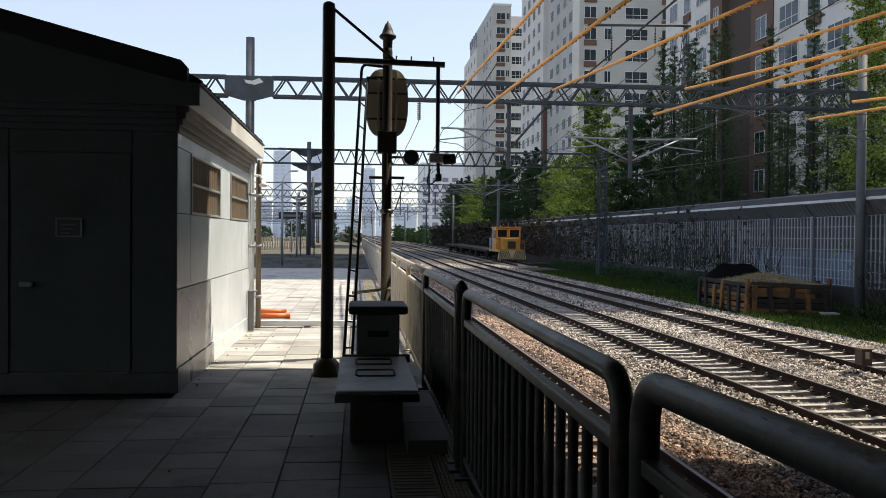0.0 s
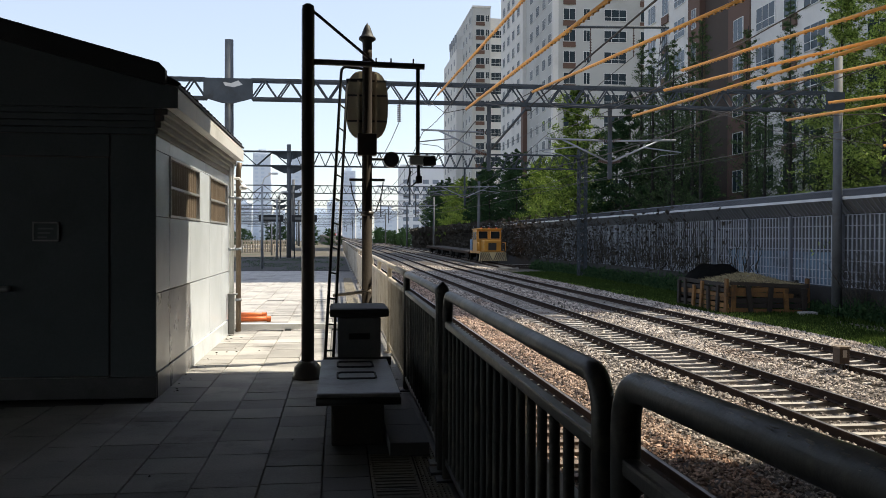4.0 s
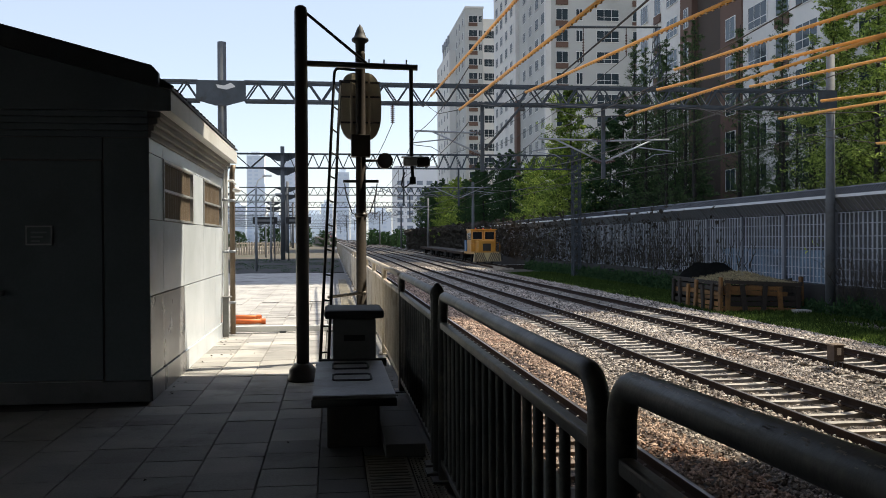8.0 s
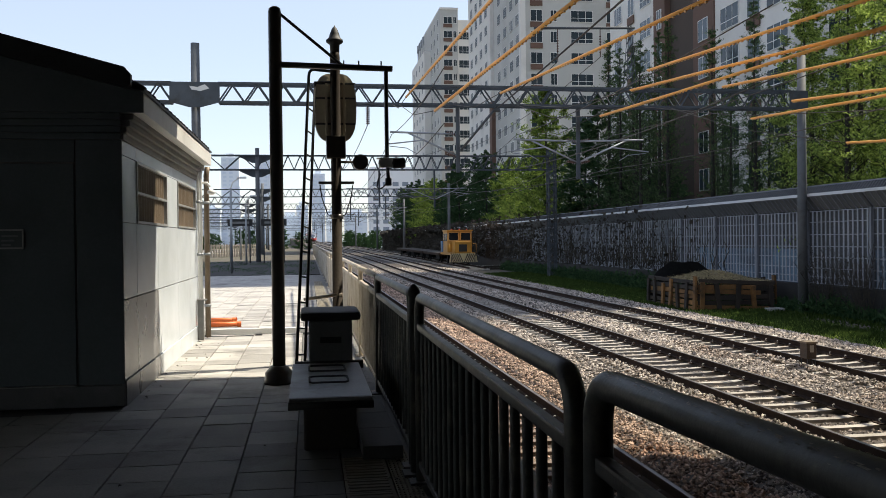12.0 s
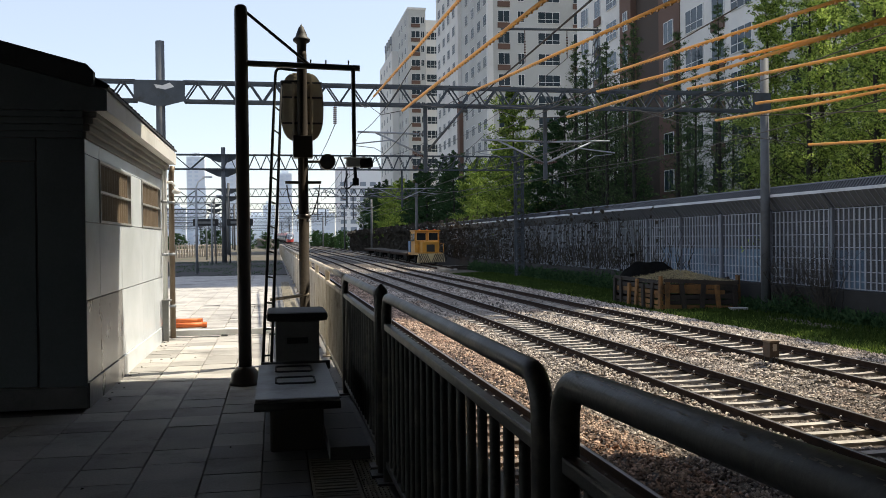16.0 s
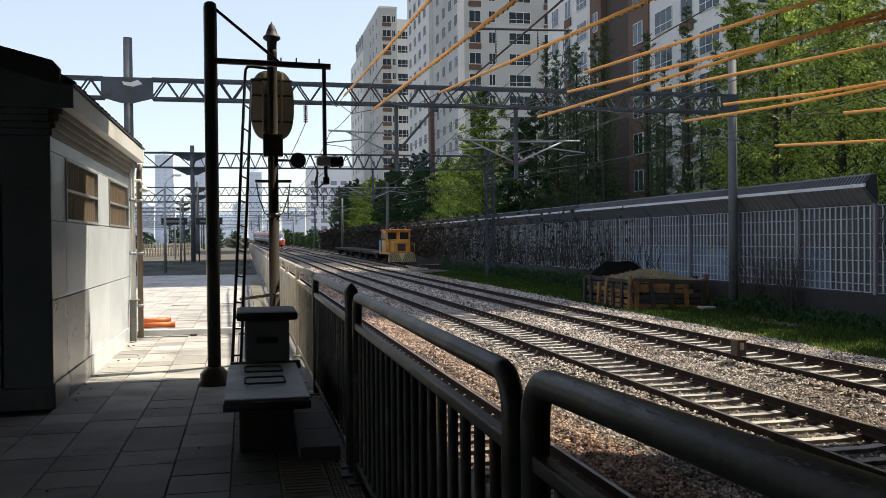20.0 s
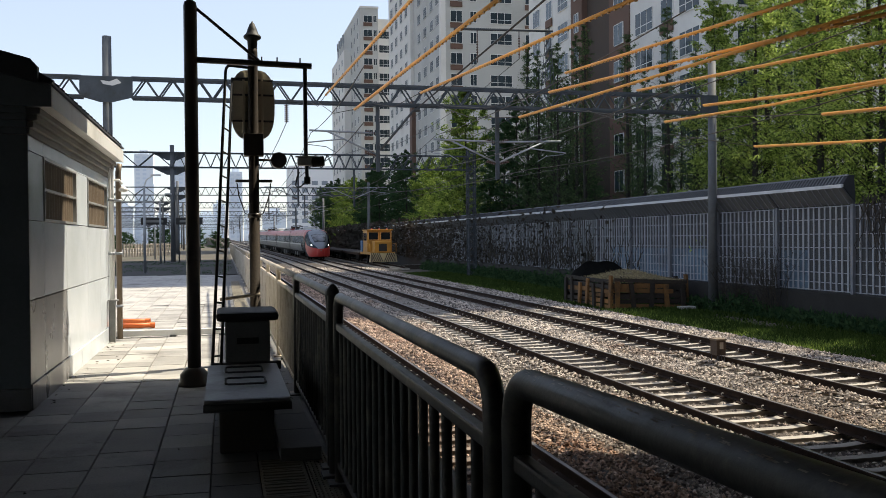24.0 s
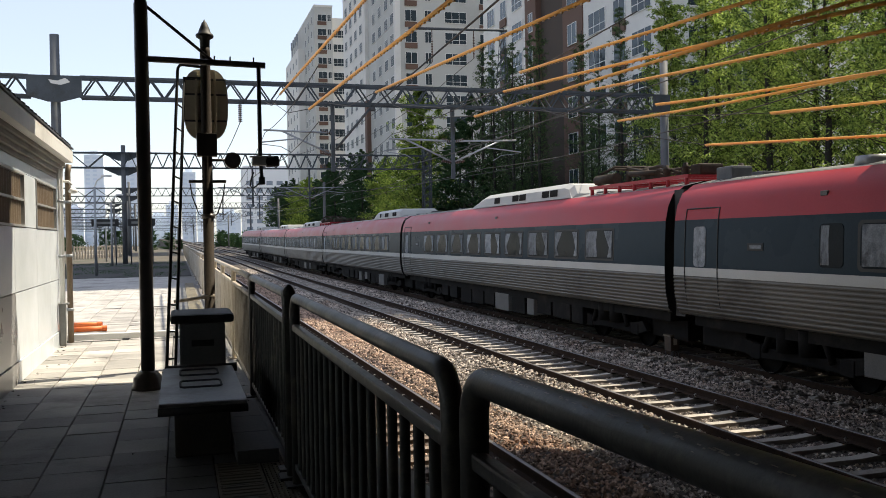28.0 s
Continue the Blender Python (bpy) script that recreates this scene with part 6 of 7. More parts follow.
trackside_box(10.46, 17.7, -1.36, "small rusty brown trackside box on legs between the tracks")
slab_ = B()
box(slab_, -0.33, -0.2, 0, 0.33, 0.2, 0.17, 0.03)
st = part("concrete_block", slab_, "concrete")
st.location = (18.2, 33.2, -1.5)
tagged(st, "pale concrete block lying in the grass", "block")
pile = thing("sleeper_pile", (18.0, 88.0, -1.5), "pile of old grey sleepers beside the siding", "pile")
for k in range(8):
    b = B()
    box(b, -1.25, -0.12, 0, 1.25, 0.12, 0.2, 0.01)
    o = part("old_sleeper", b, "concrete" if k % 2 else "wood_dark", pile)
    o.location = (0.2 * (k % 3), 0.3 * (k % 4), 0.21 * (k // 4))
    o.rotation_euler = (0, 0, 0.1 * (k % 3) - 0.1)

# ---- far platform end: lamp posts, planters, yard fence ----
for x, y, h in ((-3.65, 44.5, 4.6), (-4.1, 62.0, 4.6), (-5.6, 78, 4.6)):
    lp = thing("platform_lamp", (x, y, 0), "slim grey platform lamp post with a curved head", "lamp post", "platform lamps")
    b = B()
    rod(b, (0, 0, 0), (0, 0, h - 0.5), 0.07, 0.05, n=12)
    part("post", b, "galv", lp)
    b = B()
    sweep(b, [(0, 0, h - 0.5), (0.1, 0, h - 0.2), (0.4, 0, h)], 0.03, 8)
    box(b, 0.3, -0.1, h - 0.02, 0.75, 0.1, h + 0.07, 0.02)
    part("lamp_head", b, "white_paint", lp)
for x, w in ((-4.78, 1.76), (-2.4, 1.82)):
    sg = thing("platform_sign", (x, 66, 0), "dark hanging station sign board on two slim posts", "sign", "platform signs")
    b = B()
    box(b, -w / 2, -0.09, 2.67, w / 2, 0.09, 3.15, 0.02)
    bd = part("board", b, "black", sg)
    b = B()
    box(b, -w / 2 + 0.25, -0.096, 2.82, w / 2 - 0.25, -0.0905, 2.98)
    part("text_bar", b, "cabinet", bd)
    for sx in (-w / 2 + 0.2, w / 2 - 0.2):
        b = B()
        rod(b, (sx, 0, 0), (sx, 0, 2.68), 0.045, n=8)
        part("post", b, "gantry", sg)
for k in range(20):
    f = thing("yard_fence_post", (-9.5 + 0.22 * k, 92 + 0.4 * k, 0), "pale concrete fence post at the yard", "post", "yard fence posts")
    b = B()
    box(b, -0.08, -0.08, 0, 0.08, 0.08, 1.3, 0.02)
    part("shaft", b, "fence_sunlit_worn", f)
    if k < 19:
        b = B()
        for z in (0.4, 0.8, 1.15):
            rod(b, (0, 0, z), (0.22, 0.4, z), 0.04, n=5)
        part("rail", b, "fence_sunlit_worn", f)
# dark weedy sheet, with the shade over the far platform put into its colour
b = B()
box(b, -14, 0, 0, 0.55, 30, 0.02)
tagged(part("platform_far_paving", b, "footing"), "weedy paving at far platform end, shade put into dark colour", "pavement", kind="structure").location = (0, 41.5, -0.02)
b = B()
box(b, -14, 0, 0, 0.55, 126, 0.02)
tagged(part("platform_end_paving", b, "earth"), "weedy brown surface at the far platform end", "pavement", kind="structure").location = (0, 71.6, -0.02)
vs, fs = [], []
for k in range(4200):
    x, y = rng.uniform(-9, 0.4), rng.uniform(42, 71)
    if math.sin(x * 1.3) * math.cos(y * 0.5) < -0.1:
        continue
    d = rng.normal(size=2) * 0.06
    n0 = len(vs)
    vs += [(x - 0.02, y, 0), (x + 0.02, y, 0), (x + d[0] * 0.6, y + d[1], rng.uniform(0.01, 0.06))]
    fs.append((n0, n0 + 1, n0 + 2))
tagged(part("platform_weeds", from_arrays("platform_weeds", vs, fs, "leaf_far")), "low dark weeds in the joints of the far platform", "weeds", kind="stuff")

# ---- paving pieces ----
def tile(w, l, m):
    b = B()
    box(b, -w / 2, -l / 2, -0.035, w / 2, l / 2, 0, 0.0)
    for v in b.verts:
        if v.co.z > -0.01:
            v.co.x *= 1 - 0.006 / w
            v.co.y *= 1 - 0.006 / l
    return mesh_of(b, "tile", m)


pv = thing("pavement", (0, 0, 0), "grey paving slabs with dark joints on the platform", "pavement", kind="structure")
T1 = tile(0.398, 0.416, "tile")
T2 = tile(0.370, 0.416, "tile")
cols = [(-1.485, T1), (-1.082, T1), (-0.678, T1), (-0.288, T2)]
rr = random.Random(4)
for i, (x, me) in enumerate(cols):
    y = 4.7 + rr.uniform(0, 0.42)
    while y < 22:
        o = part("slab", me, "tile", pv)
        o.location = (x, y, rr.uniform(-0.003, 0.003))
        o.rotation_euler = (radians(rr.uniform(-0.3, 0.3)), radians(rr.uniform(-0.25, 0.25)), 0)
        y += 0.42
vs, fs = [], []
base = [tuple(v.co) for v in T1.vertices]
polys = [tuple(p.vertices) for p in T1.polygons]
for i in range(-18, 4):
    x = -0.678 + 0.4035 * (i - 2) if i < 3 else -0.288
    y = (22.0 if i >= 0 else (4.0 if x > -7 else 16.0)) + rr.uniform(0, 0.42)
    while y < 41.2:
        if not (i < 0 and FY - 0.4 < y < BY + 0.1):
            n0 = len(vs)
            dz = rr.uniform(-0.003, 0.003)
            vs += [(p[0] + x, p[1] + y, p[2] + dz) for p in base]
            fs += [tuple(q + n0 for q in f) for f in polys]
        y += 0.42
tagged(part("far_slabs", from_arrays("far_slabs", vs, fs, "tile"), "tile", pv), kind="stuff")
TD = tile(0.294, 0.294, "tile_dark")
b = B()
box(b, -0.147, -0.147, -0.035, 0.147, 0.147, 0)
for k in range(4):
    xx = -0.105 + 0.07 * k
    slab(b, [(-0.13, xx - 0.017, 0), (-0.13, xx + 0.017, 0), (-0.12, xx + 0.010, 0.006), (-0.12, xx - 0.010, 0.006)], (0.25, 0, 0))
TB = mesh_of(b, "tactile_tile", "tactile")
b = B()
box(b, -0.147, -0.147, -0.035, 0.147, 0.147, 0)
for i in range(6):
    for j in range(6):
        lathe(b, (-0.12 + 0.048 * i, -0.12 + 0.048 * j, -0.001), [(0.015, 0), (0.013, 0.005), (0.006, 0.007)], 6)
TDOT = mesh_of(b, "tactile_tile", "tactile")
y = 4.6
k = 0
while y < 34:
    for x, me in ((0.05, TD), (0.35, TD if 6.1 < y < 9 else TB), (0.60, TDOT if y < 6.4 or y > 12 else TD)):
        if x > 0.5:
            continue
        o = part("tactile_tile" if me is not TD else "slab", TDOT if (k == 1 and me is TB) else me, "tactile", pv)
        o.location = (x, y, 0)
    if y < 16:
        o = part("tactile_tile", TDOT if y < 6.5 else TD, "tactile", pv)
        o.location = (0.60 - 0.012, y, -0.001)
        o.scale = (0.55, 1, 1)
    y += 0.298
    k += 1

# ---- passing train: six cars, the first with a rounded nose ----
CAR = 23.6


def nose_y(t):
    return -6.9 + 28.6 * (28.0 - t)


def bogie(y):
    return (TRACKS["c"] + curve_x(y), y)


# half cross-section from the skirt up to the roof centre (offset from the middle, height over the rail)
SEC = [(1.36, 0.95), (1.46, 1.05), (1.53, 1.4), (1.55, 1.78), (1.55, 1.95), (1.54, 2.4), (1.51, 2.9), (1.45, 3.2), (1.33, 3.46), (1.05, 3.64), (0.6, 3.74), (0.0, 3.78)]


def sec_x(z):
    return float(np.interp(z, [p[1] for p in SEC], [p[0] for p in SEC]))


def band(i0, i1, y0, y1, s, grow=0.0):
    """One side (s = -1 or 1) of the body between two points of the section."""
    b = B()
    last = None
    for i in range(i0, i1 + 1):
        x, z = SEC[i]
        row = [b.verts.new((s * (x + grow), y, z)) for y in (y0, y1)]
        if last:
            b.faces.new((last[0], last[1], row[1], row[0])).smooth = True
        last = row
    return b


def corrugated(y0, y1, s, cut=None):
    """Fluted lower side, one flute every 8 cm of height."""
    b = B()
    last = None
    n = 40
    for k in range(n + 1):
        z = 0.97 + (1.78 - 0.97) * k / n
        x = sec_x(z) + (0.016 if (k % 4) in (1, 2) else 0.0)
        ya = y0 if cut is None else y0 + cut * (z - 0.97)
        row = [b.verts.new((s * x, y, z)) for y in (ya, y1)]
        if last:
            b.faces.new((last[0], last[1], row[1], row[0]))
        last = row
    return b


def side_window(b, y0, y1, s, z0=2.05, z1=2.75, out=0.012, deep=0.02):
    xa, xb = s * (sec_x(z0) + out), s * (sec_x(z1) + out)
    r = 0.09
    pts = []
    for cy, cz, a0 in ((y1 - r, z1 - r, 0), (y0 + r, z1 - r, 90), (y0 + r, z0 + r, 180), (y1 - r, z0 + r, 270)):
        for a in (0, 30, 60, 90):
            an = radians(a0 + a)
            yy, zz = cy + r * math.cos(an), cz + r * math.sin(an)
            f = (zz - z0) / (z1 - z0)
            pts.append((xa + (xb - xa) * f, yy, zz))
    slab(b, pts, (-s * deep, 0, 0))


def shared(cache={}):
    """Meshes that all cars use."""
    if cache:
        return cache
    for s in (-1, 1):
        b = B()
        side_window(b, -0.03, 1.55, s, 2.01, 2.79, 0.008)
        cache["gasket", s] = mesh_of(b, "gasket", "rubber")
        b = B()
        side_window(b, 0.03, 1.49, s, 2.06, 2.74, 0.012)
        cache["pane", s] = mesh_of(b, "pane", "tr_glass")
        b = B()
        side_window(b, 0, 0.55, s)
        cache["small_pane", s] = mesh_of(b, "small_pane", "tr_glass")
        for kind in (0, 1, 2):
            for left in (True, False):
                if kind == 2 and not left:
                    drops = ((2.72, 0.60), (2.5, 0.56), (2.3, 0.58), (2.09, 0.62))
                elif kind == 1 and left:
                    drops = ((2.72, 0.30), (2.55, 0.20), (2.36, 0.10), (2.3, 0.09), (2.2, 0.15), (2.09, 0.19))
                else:
                    drops = ((2.72, 0.42), (2.58, 0.33), (2.42, 0.2), (2.33, 0.13), (2.2, 0.17), (2.09, 0.24))
                b = B()
                n = 8
                last = None
                for k in range(n + 1):
                    row = []
                    for z, w in drops:
                        y = 0.07 + w * k / n if left else 1.45 - w * k / n
                        row.append(b.verts.new((s * (sec_x(z) + 0.0135 + 0.004 * (k % 2)), y, z)))
                    if last:
                        for i in range(len(drops) - 1):
                            b.faces.new((last[i], last[i + 1], row[i + 1], row[i]))
                    last = row
                cache["curtain", s, kind, left] = mesh_of(b, "curtain", "tr_blind")
        b = B()
        ring = [(0.0, 0.98), (1.15, 0.98), (1.15, 3.12), (0.0, 3.12)]
        path = []
        for p, q in zip(ring, ring[1:] + ring[:1]):
            for k in range(8):
                y, z = p[0] + (q[0] - p[0]) * k / 8, p[1] + (q[1] - p[1]) * k / 8
                path.append((s * (sec_x(z) + 0.004), y, z))
        sweep(b, path + path[:1], 0.016, 5)
        cache["door", s] = mesh_of(b, "door", "black")
        b = B()
        side_window(b, 0.40, 0.82, s, 1.97, 2.76, 0.015)
        # pale reflection put into the door pane by the curtain colour
        cache["door_pane", s] = mesh_of(b, "door_pane", "tr_blind")
        b = B()
        box(b, min(s * 1.525, s * 1.555), 0, 2.30, max(s * 1.525, s * 1.555), 0.46, 2.44, 0.01)
        cache["display", s] = mesh_of(b, "side_display", "black")
        b = B()
        box(b, min(s * 1.545, s * 1.558), 0.05, 2.34, max(s * 1.545, s * 1.558), 0.38, 2.40)
        cache["display_bar", s] = mesh_of(b, "display_bar", "tr_blind")
        b = B()
        box(b, min(s * 1.40, s * 1.462), 0, 3.2, max(s * 1.40, s * 1.462), 0.16, 3.28, 0.008)
        cache["side_lamp", s] = mesh_of(b, "side_lamp", "tr_box")
    b = B()
    lathe_r = 0.43
    n = 24
    for s in (-1, 1):
        prof = [(0.0, 0.70), (0.14, 0.70), (0.16, 0.66), (0.34, 0.66), (0.36, 0.69), (0.43, 0.69), (0.45, 0.80), (0.43, 0.82)]
        rings = [[b.verts.new((s * x, r * math.cos(2 * math.pi * i / n), lathe_r + r * math.sin(2 * math.pi * i / n))) for i in range(n)] for r, x in prof[1:]]
        for p, q in zip(rings, rings[1:]):
            for i in range(n):
                b.faces.new((p[i], p[(i + 1) % n], q[(i + 1) % n], q[i])).smooth = True
        b.faces.new(rings[0])
    rod(b, (-0.7, 0, 0.43), (0.7, 0, 0.43), 0.08)
    cache["wheel"] = mesh_of(b, "wheelset", "tr_under")
    b = B()
    for s in (-1, 1):
        slab(b, [(s * 1.0, -1.75, 0.42), (s * 1.0, -1.55, 0.62), (s * 1.0, -0.6, 0.5), (s * 1.0, 0.6, 0.5), (s * 1.0, 1.55, 0.62), (s * 1.0, 1.75, 0.42), (s * 1.0, 1.3, 0.3), (s * 1.0, 0.5, 0.34), (s * 1.0, -0.5, 0.34), (s * 1.0, -1.3, 0.3)], (s * 0.12, 0, 0))
        for y in (-1.2, 1.2):
            box(b, s * 1.02 - 0.12, y - 0.16, 0.28, s * 1.02 + 0.12, y + 0.16, 0.56, 0.03)
            rod(b, (s * 1.15, y * 0.75, 0.45), (s * 1.15, y * 0.55, 0.9), 0.06)
        rod(b, (s * 1.1, -0.3, 0.5), (s * 1.1, -0.3, 0.95), 0.2, n=14)
        rod(b, (s * 1.1, 0.3, 0.5), (s * 1.1, 0.3, 0.95), 0.2, n=14)
    box(b, -0.9, -0.3, 0.4, 0.9, 0.3, 0.62)
    box(b, -0.6, -1.9, 0.2, 0.6, 1.9, 0.93)
    cache["bogie"] = mesh_of(b, "bogie", "tr_under")
    b = B()
    for y0, y1 in ((-3.6, 3.6),):
        sec = [(-1.05, 3.66), (-1.02, 3.95), (-0.85, 4.08), (0.85, 4.08), (1.02, 3.95), (1.05, 3.66)]
        last = None
        for y, k, dz in ((y0, 0.96, -0.3), (y0 + 0.12, 0.98, -0.06), (y0 + 0.35, 1, 0), (-0.05, 1, 0), (0.05, 0.99, -0.02), (0.12, 1, 0), (y1 - 1.4, 1, 0), (y1 - 0.7, 0.98, -0.12), (y1, 0.95, -0.36)):
            ring = [b.verts.new((x * k, y, max(z + (dz if z > 3.7 else 0), 3.6))) for x, z in sec]
            if last:
                for i in range(5):
                    b.faces.new((last[i], last[i + 1], ring[i + 1], ring[i]))
            else:
                b.faces.new(ring)
            last = ring
        b.faces.new(last[::-1])
    cache["cooler"] = mesh_of(b, "roof_cooler", "tr_white")
    for s in (-1, 1):
        b = B()
        slab(b, [(s * 1.046, 0, 3.74), (s * 1.046, 0.42, 3.74), (s * 1.03, 0.42, 3.93), (s * 1.03, 0, 3.93)], (s * 0.012, 0, 0))
        cache["grille", s] = mesh_of(b, "cooler_grille", "tr_under")
    return cache


def underframe(car, y0, y1, seed):
    r = random.Random(seed)
    b = B()
    box(b, -1.25, y0, 0.75, 1.25, y1, 1.0)
    box(b, -0.55, y0 + 0.5, 0.53, 0.55, y1 - 0.5, 0.749)
    box(b, -0.75, y0 + 5.0, 0.30, 0.75, y1 - 5.4, 0.529)
    for ya, yb in ((y0 - 0.2, y0 + 1.3), (y1 - 1.3, y1 + 0.2)):
        box(b, -0.95, ya, 0.32, 0.95, yb, 0.748)
    part("underframe", b, "tr_under", car)
    y = y0 + 4.4
    while y < y1 - 5.6:
        w = r.uniform(0.5, 1.3)
        h = r.uniform(0.40, 0.56)
        for s in (-1, 1):
            b = B()
            d = r.uniform(0.0, 0.08)
            box(b, min(s * 0.5, s * (1.28 - d)), y, 0.78 - h, max(s * 0.5, s * (1.28 - d)), y + w, 0.78, 0.02)
            part("equipment_box", b, "tr_box" if r.random() < 0.35 else "tr_under", car)
        y += w + r.uniform(0.08, 0.35)


def bogies(car, *ys):
    c = shared()
    for y in ys:
        o = part("bogie", c["bogie"], "tr_under", car)
        o.location = (0, y, 0)
        for dy in (-1.2, 1.2):
            w = part("wheelset", c["wheel"], "tr_under", o)
            w.location = (0, dy, 0)


def pantograph(car, y):
    """A red roof frame 4.8 m long with insulators, folded arms and switchgear."""
    b = B()
    for x in (-0.9, 0.82):
        box(b, x, y - 2.4, 3.82, x + 0.08, y + 2.4, 3.9)
    for k in range(7):
        dy = -2.3 + 4.6 * k / 6
        box(b, -0.819, y + dy - 0.04, 3.84, 0.819, y + dy + 0.04, 3.896)
        for s in (-1, 1):
            rod(b, (s * 0.86, y + dy, 3.66), (s * 0.86, y + dy, 3.84), 0.05)
    f = part("pantograph", b, "tr_red", car, "folded pantograph on a red roof frame")
    b = B()
    for s in (-1, 1):
        sweep(b, [(s * 0.6, y - 1.6, 3.98), (s * 0.5, y - 0.6, 4.22), (s * 0.34, y + 0.6, 4.20), (s * 0.25, y + 1.5, 4.34)], 0.04, 6)
        sweep(b, [(s * 0.66, y - 1.3, 4.02), (s * 0.6, y - 0.2, 4.12), (s * 0.5, y + 1.0, 4.14)], 0.03, 6)
        for dy in (-2.0, -1.2, -0.3, 0.6, 1.4, 2.1):
            lathe(b, (s * 0.7, y + dy, 3.9), [(0.05, 0), (0.10, 0.02), (0.06, 0.06), (0.10, 0.10), (0.06, 0.14), (0.10, 0.18), (0.06, 0.22), (0.05, 0.28)], 8)
    sweep(b, [(-0.85, y + 1.5, 4.22), (-0.6, y + 1.5, 4.36), (0.6, y + 1.5, 4.36), (0.85, y + 1.5, 4.22)], 0.035, 6)
    sweep(b, [(-0.8, y + 1.9, 4.2), (-0.55, y + 1.9, 4.33), (0.55, y + 1.9, 4.33), (0.8, y + 1.9, 4.2)], 0.03, 6)
    box(b, -0.5, y - 2.25, 3.9, 0.1, y - 1.85, 4.15, 0.05)
    rod(b, (-0.7, y + 1.2, 4.06), (-0.7, y + 2.3, 4.06), 0.13, n=12)
    rod(b, (-0.75, y - 0.9, 4.04), (-0.75, y + 0.4, 4.10), 0.07, n=10)
    box(b, -0.15, y + 0.3, 3.9, 0.3, y + 1.0, 4.12, 0.03)
    part("linkage", b, "mast", f, "folded arms, insulators and collector head")


def fixed_parts(car, y0, y1, doors, wins, seed, cooler=None, panto=None, cut=None, red_from=None):
    c = shared()
    for s in (-1, 1):
        part("lower_side", corrugated(y0, y1, s, cut), "tr_silver", car, "fluted silver-grey lower side")
        part("stripe", band(3, 4, y0 + (cut * 0.81 if cut else 0), y1, s, 0.006), "tr_white", car, "off-white waist stripe")
        part("window_band", band(3, 6, y0, y1, s), "tr_grey", car, "dark grey window band")
        part("upper_side", band(6, 9, y0 if red_from is None else red_from, y1, s), "tr_red", car, "red upper side")
        part("roof", band(9, 11, y0, y1, s), "tr_roof", car, "grey roof")
        for y, small in wins:
            o = part("window", c["small_pane" if small else "gasket", s], "tr_glass", car, "" if small else "tinted window with pale gathered curtains")
            o.location = (0, y, 0)
            if not small:
                part("pane", c["pane", s], "tr_glass", o)
                for left in (True, False):
                    part("curtain", c["curtain", s, int(y * 7) % 3, left], "tr_blind", o)
            else:
                o = part("curtain", c["curtain", s, 2, False], "tr_blind", o)
                o.location, o.scale = (0, 0.04, 0), (1, 0.32, 1)
        for y in doors:
            o = part("door", c["door", s], "black", car, "plug door with a narrow window")
            o.location = (0, y, 0)
            part("door_window", c["door_pane", s], "tr_glass", o)
            o = part("side_display", c["display", s], "black", car, "small destination display")
            o.location = (0, y - 1.4, 0)
            part("text_bar", c["display_bar", s], "tr_blind", o)
        for y in ((y0 + y1) * 0.5 - 1.0, y1 - 4.5):
            part("side_lamp", c["side_lamp", s], "tr_box", car).location = (0, y, 0)
    for y in (y0 + 0.01, y1 - 0.01) if red_from is None else (y1 - 0.01,):
        b = B()
        slab(b, [(x, y, z) for x, z in SEC] + [(-x, y, z) for x, z in SEC[-2::-1]], (0, 0.008, 0))
        part("end_wall", b, "tr_under", car)
    underframe(car, y0 + 0.3, y1 - 0.3, seed)
    if cooler is not None:
        o = part("roof_cooler", c["cooler"], "tr_white", car, "white rounded air-conditioning unit")
        o.location = (0, cooler, 0)
        o.scale = (1, 1.22 if panto is not None else 0.87, 1)
        for s in (-1, 1):
            for y in (-2.9, -2.4, -0.9, -0.4, 1.0):
                part("grille", c["grille", s], "tr_under", o).location = (0, y, 0)
    if panto is not None:
        pantograph(car, panto)
    b = B()
    for k in range(6):
        y = y0 + 1.2 + k * (y1 - y0 - 2.4) / 5
        box(b, -0.4, y - 0.2, 3.74, 0.0, y + 0.15, 3.79 + 0.02 * (k % 3), 0.02)
    part("roof_fitting", b, "steel_dark", car)


def middle_car(seed, panto, label):
    car = thing("train_car", (0, 0, 0), label, "train car", "cars of the passing train")
    wins = [(2.52 + 1.94 * k, False) for k in range(9)]
    fixed_parts(car, 0.18, CAR - 0.18, [CAR - 1.75], wins, seed, cooler=10.4 if panto else 5.4, panto=2.7 if panto else None)
    bogies(car, 3.5, CAR - 3.5)
    b = B()
    box(b, -1.3, CAR - 0.19, 0.9, 1.3, CAR + 0.17, 3.55)
    part("gangway", b, "rubber", car, "black rubber gangway between cars")
    return car


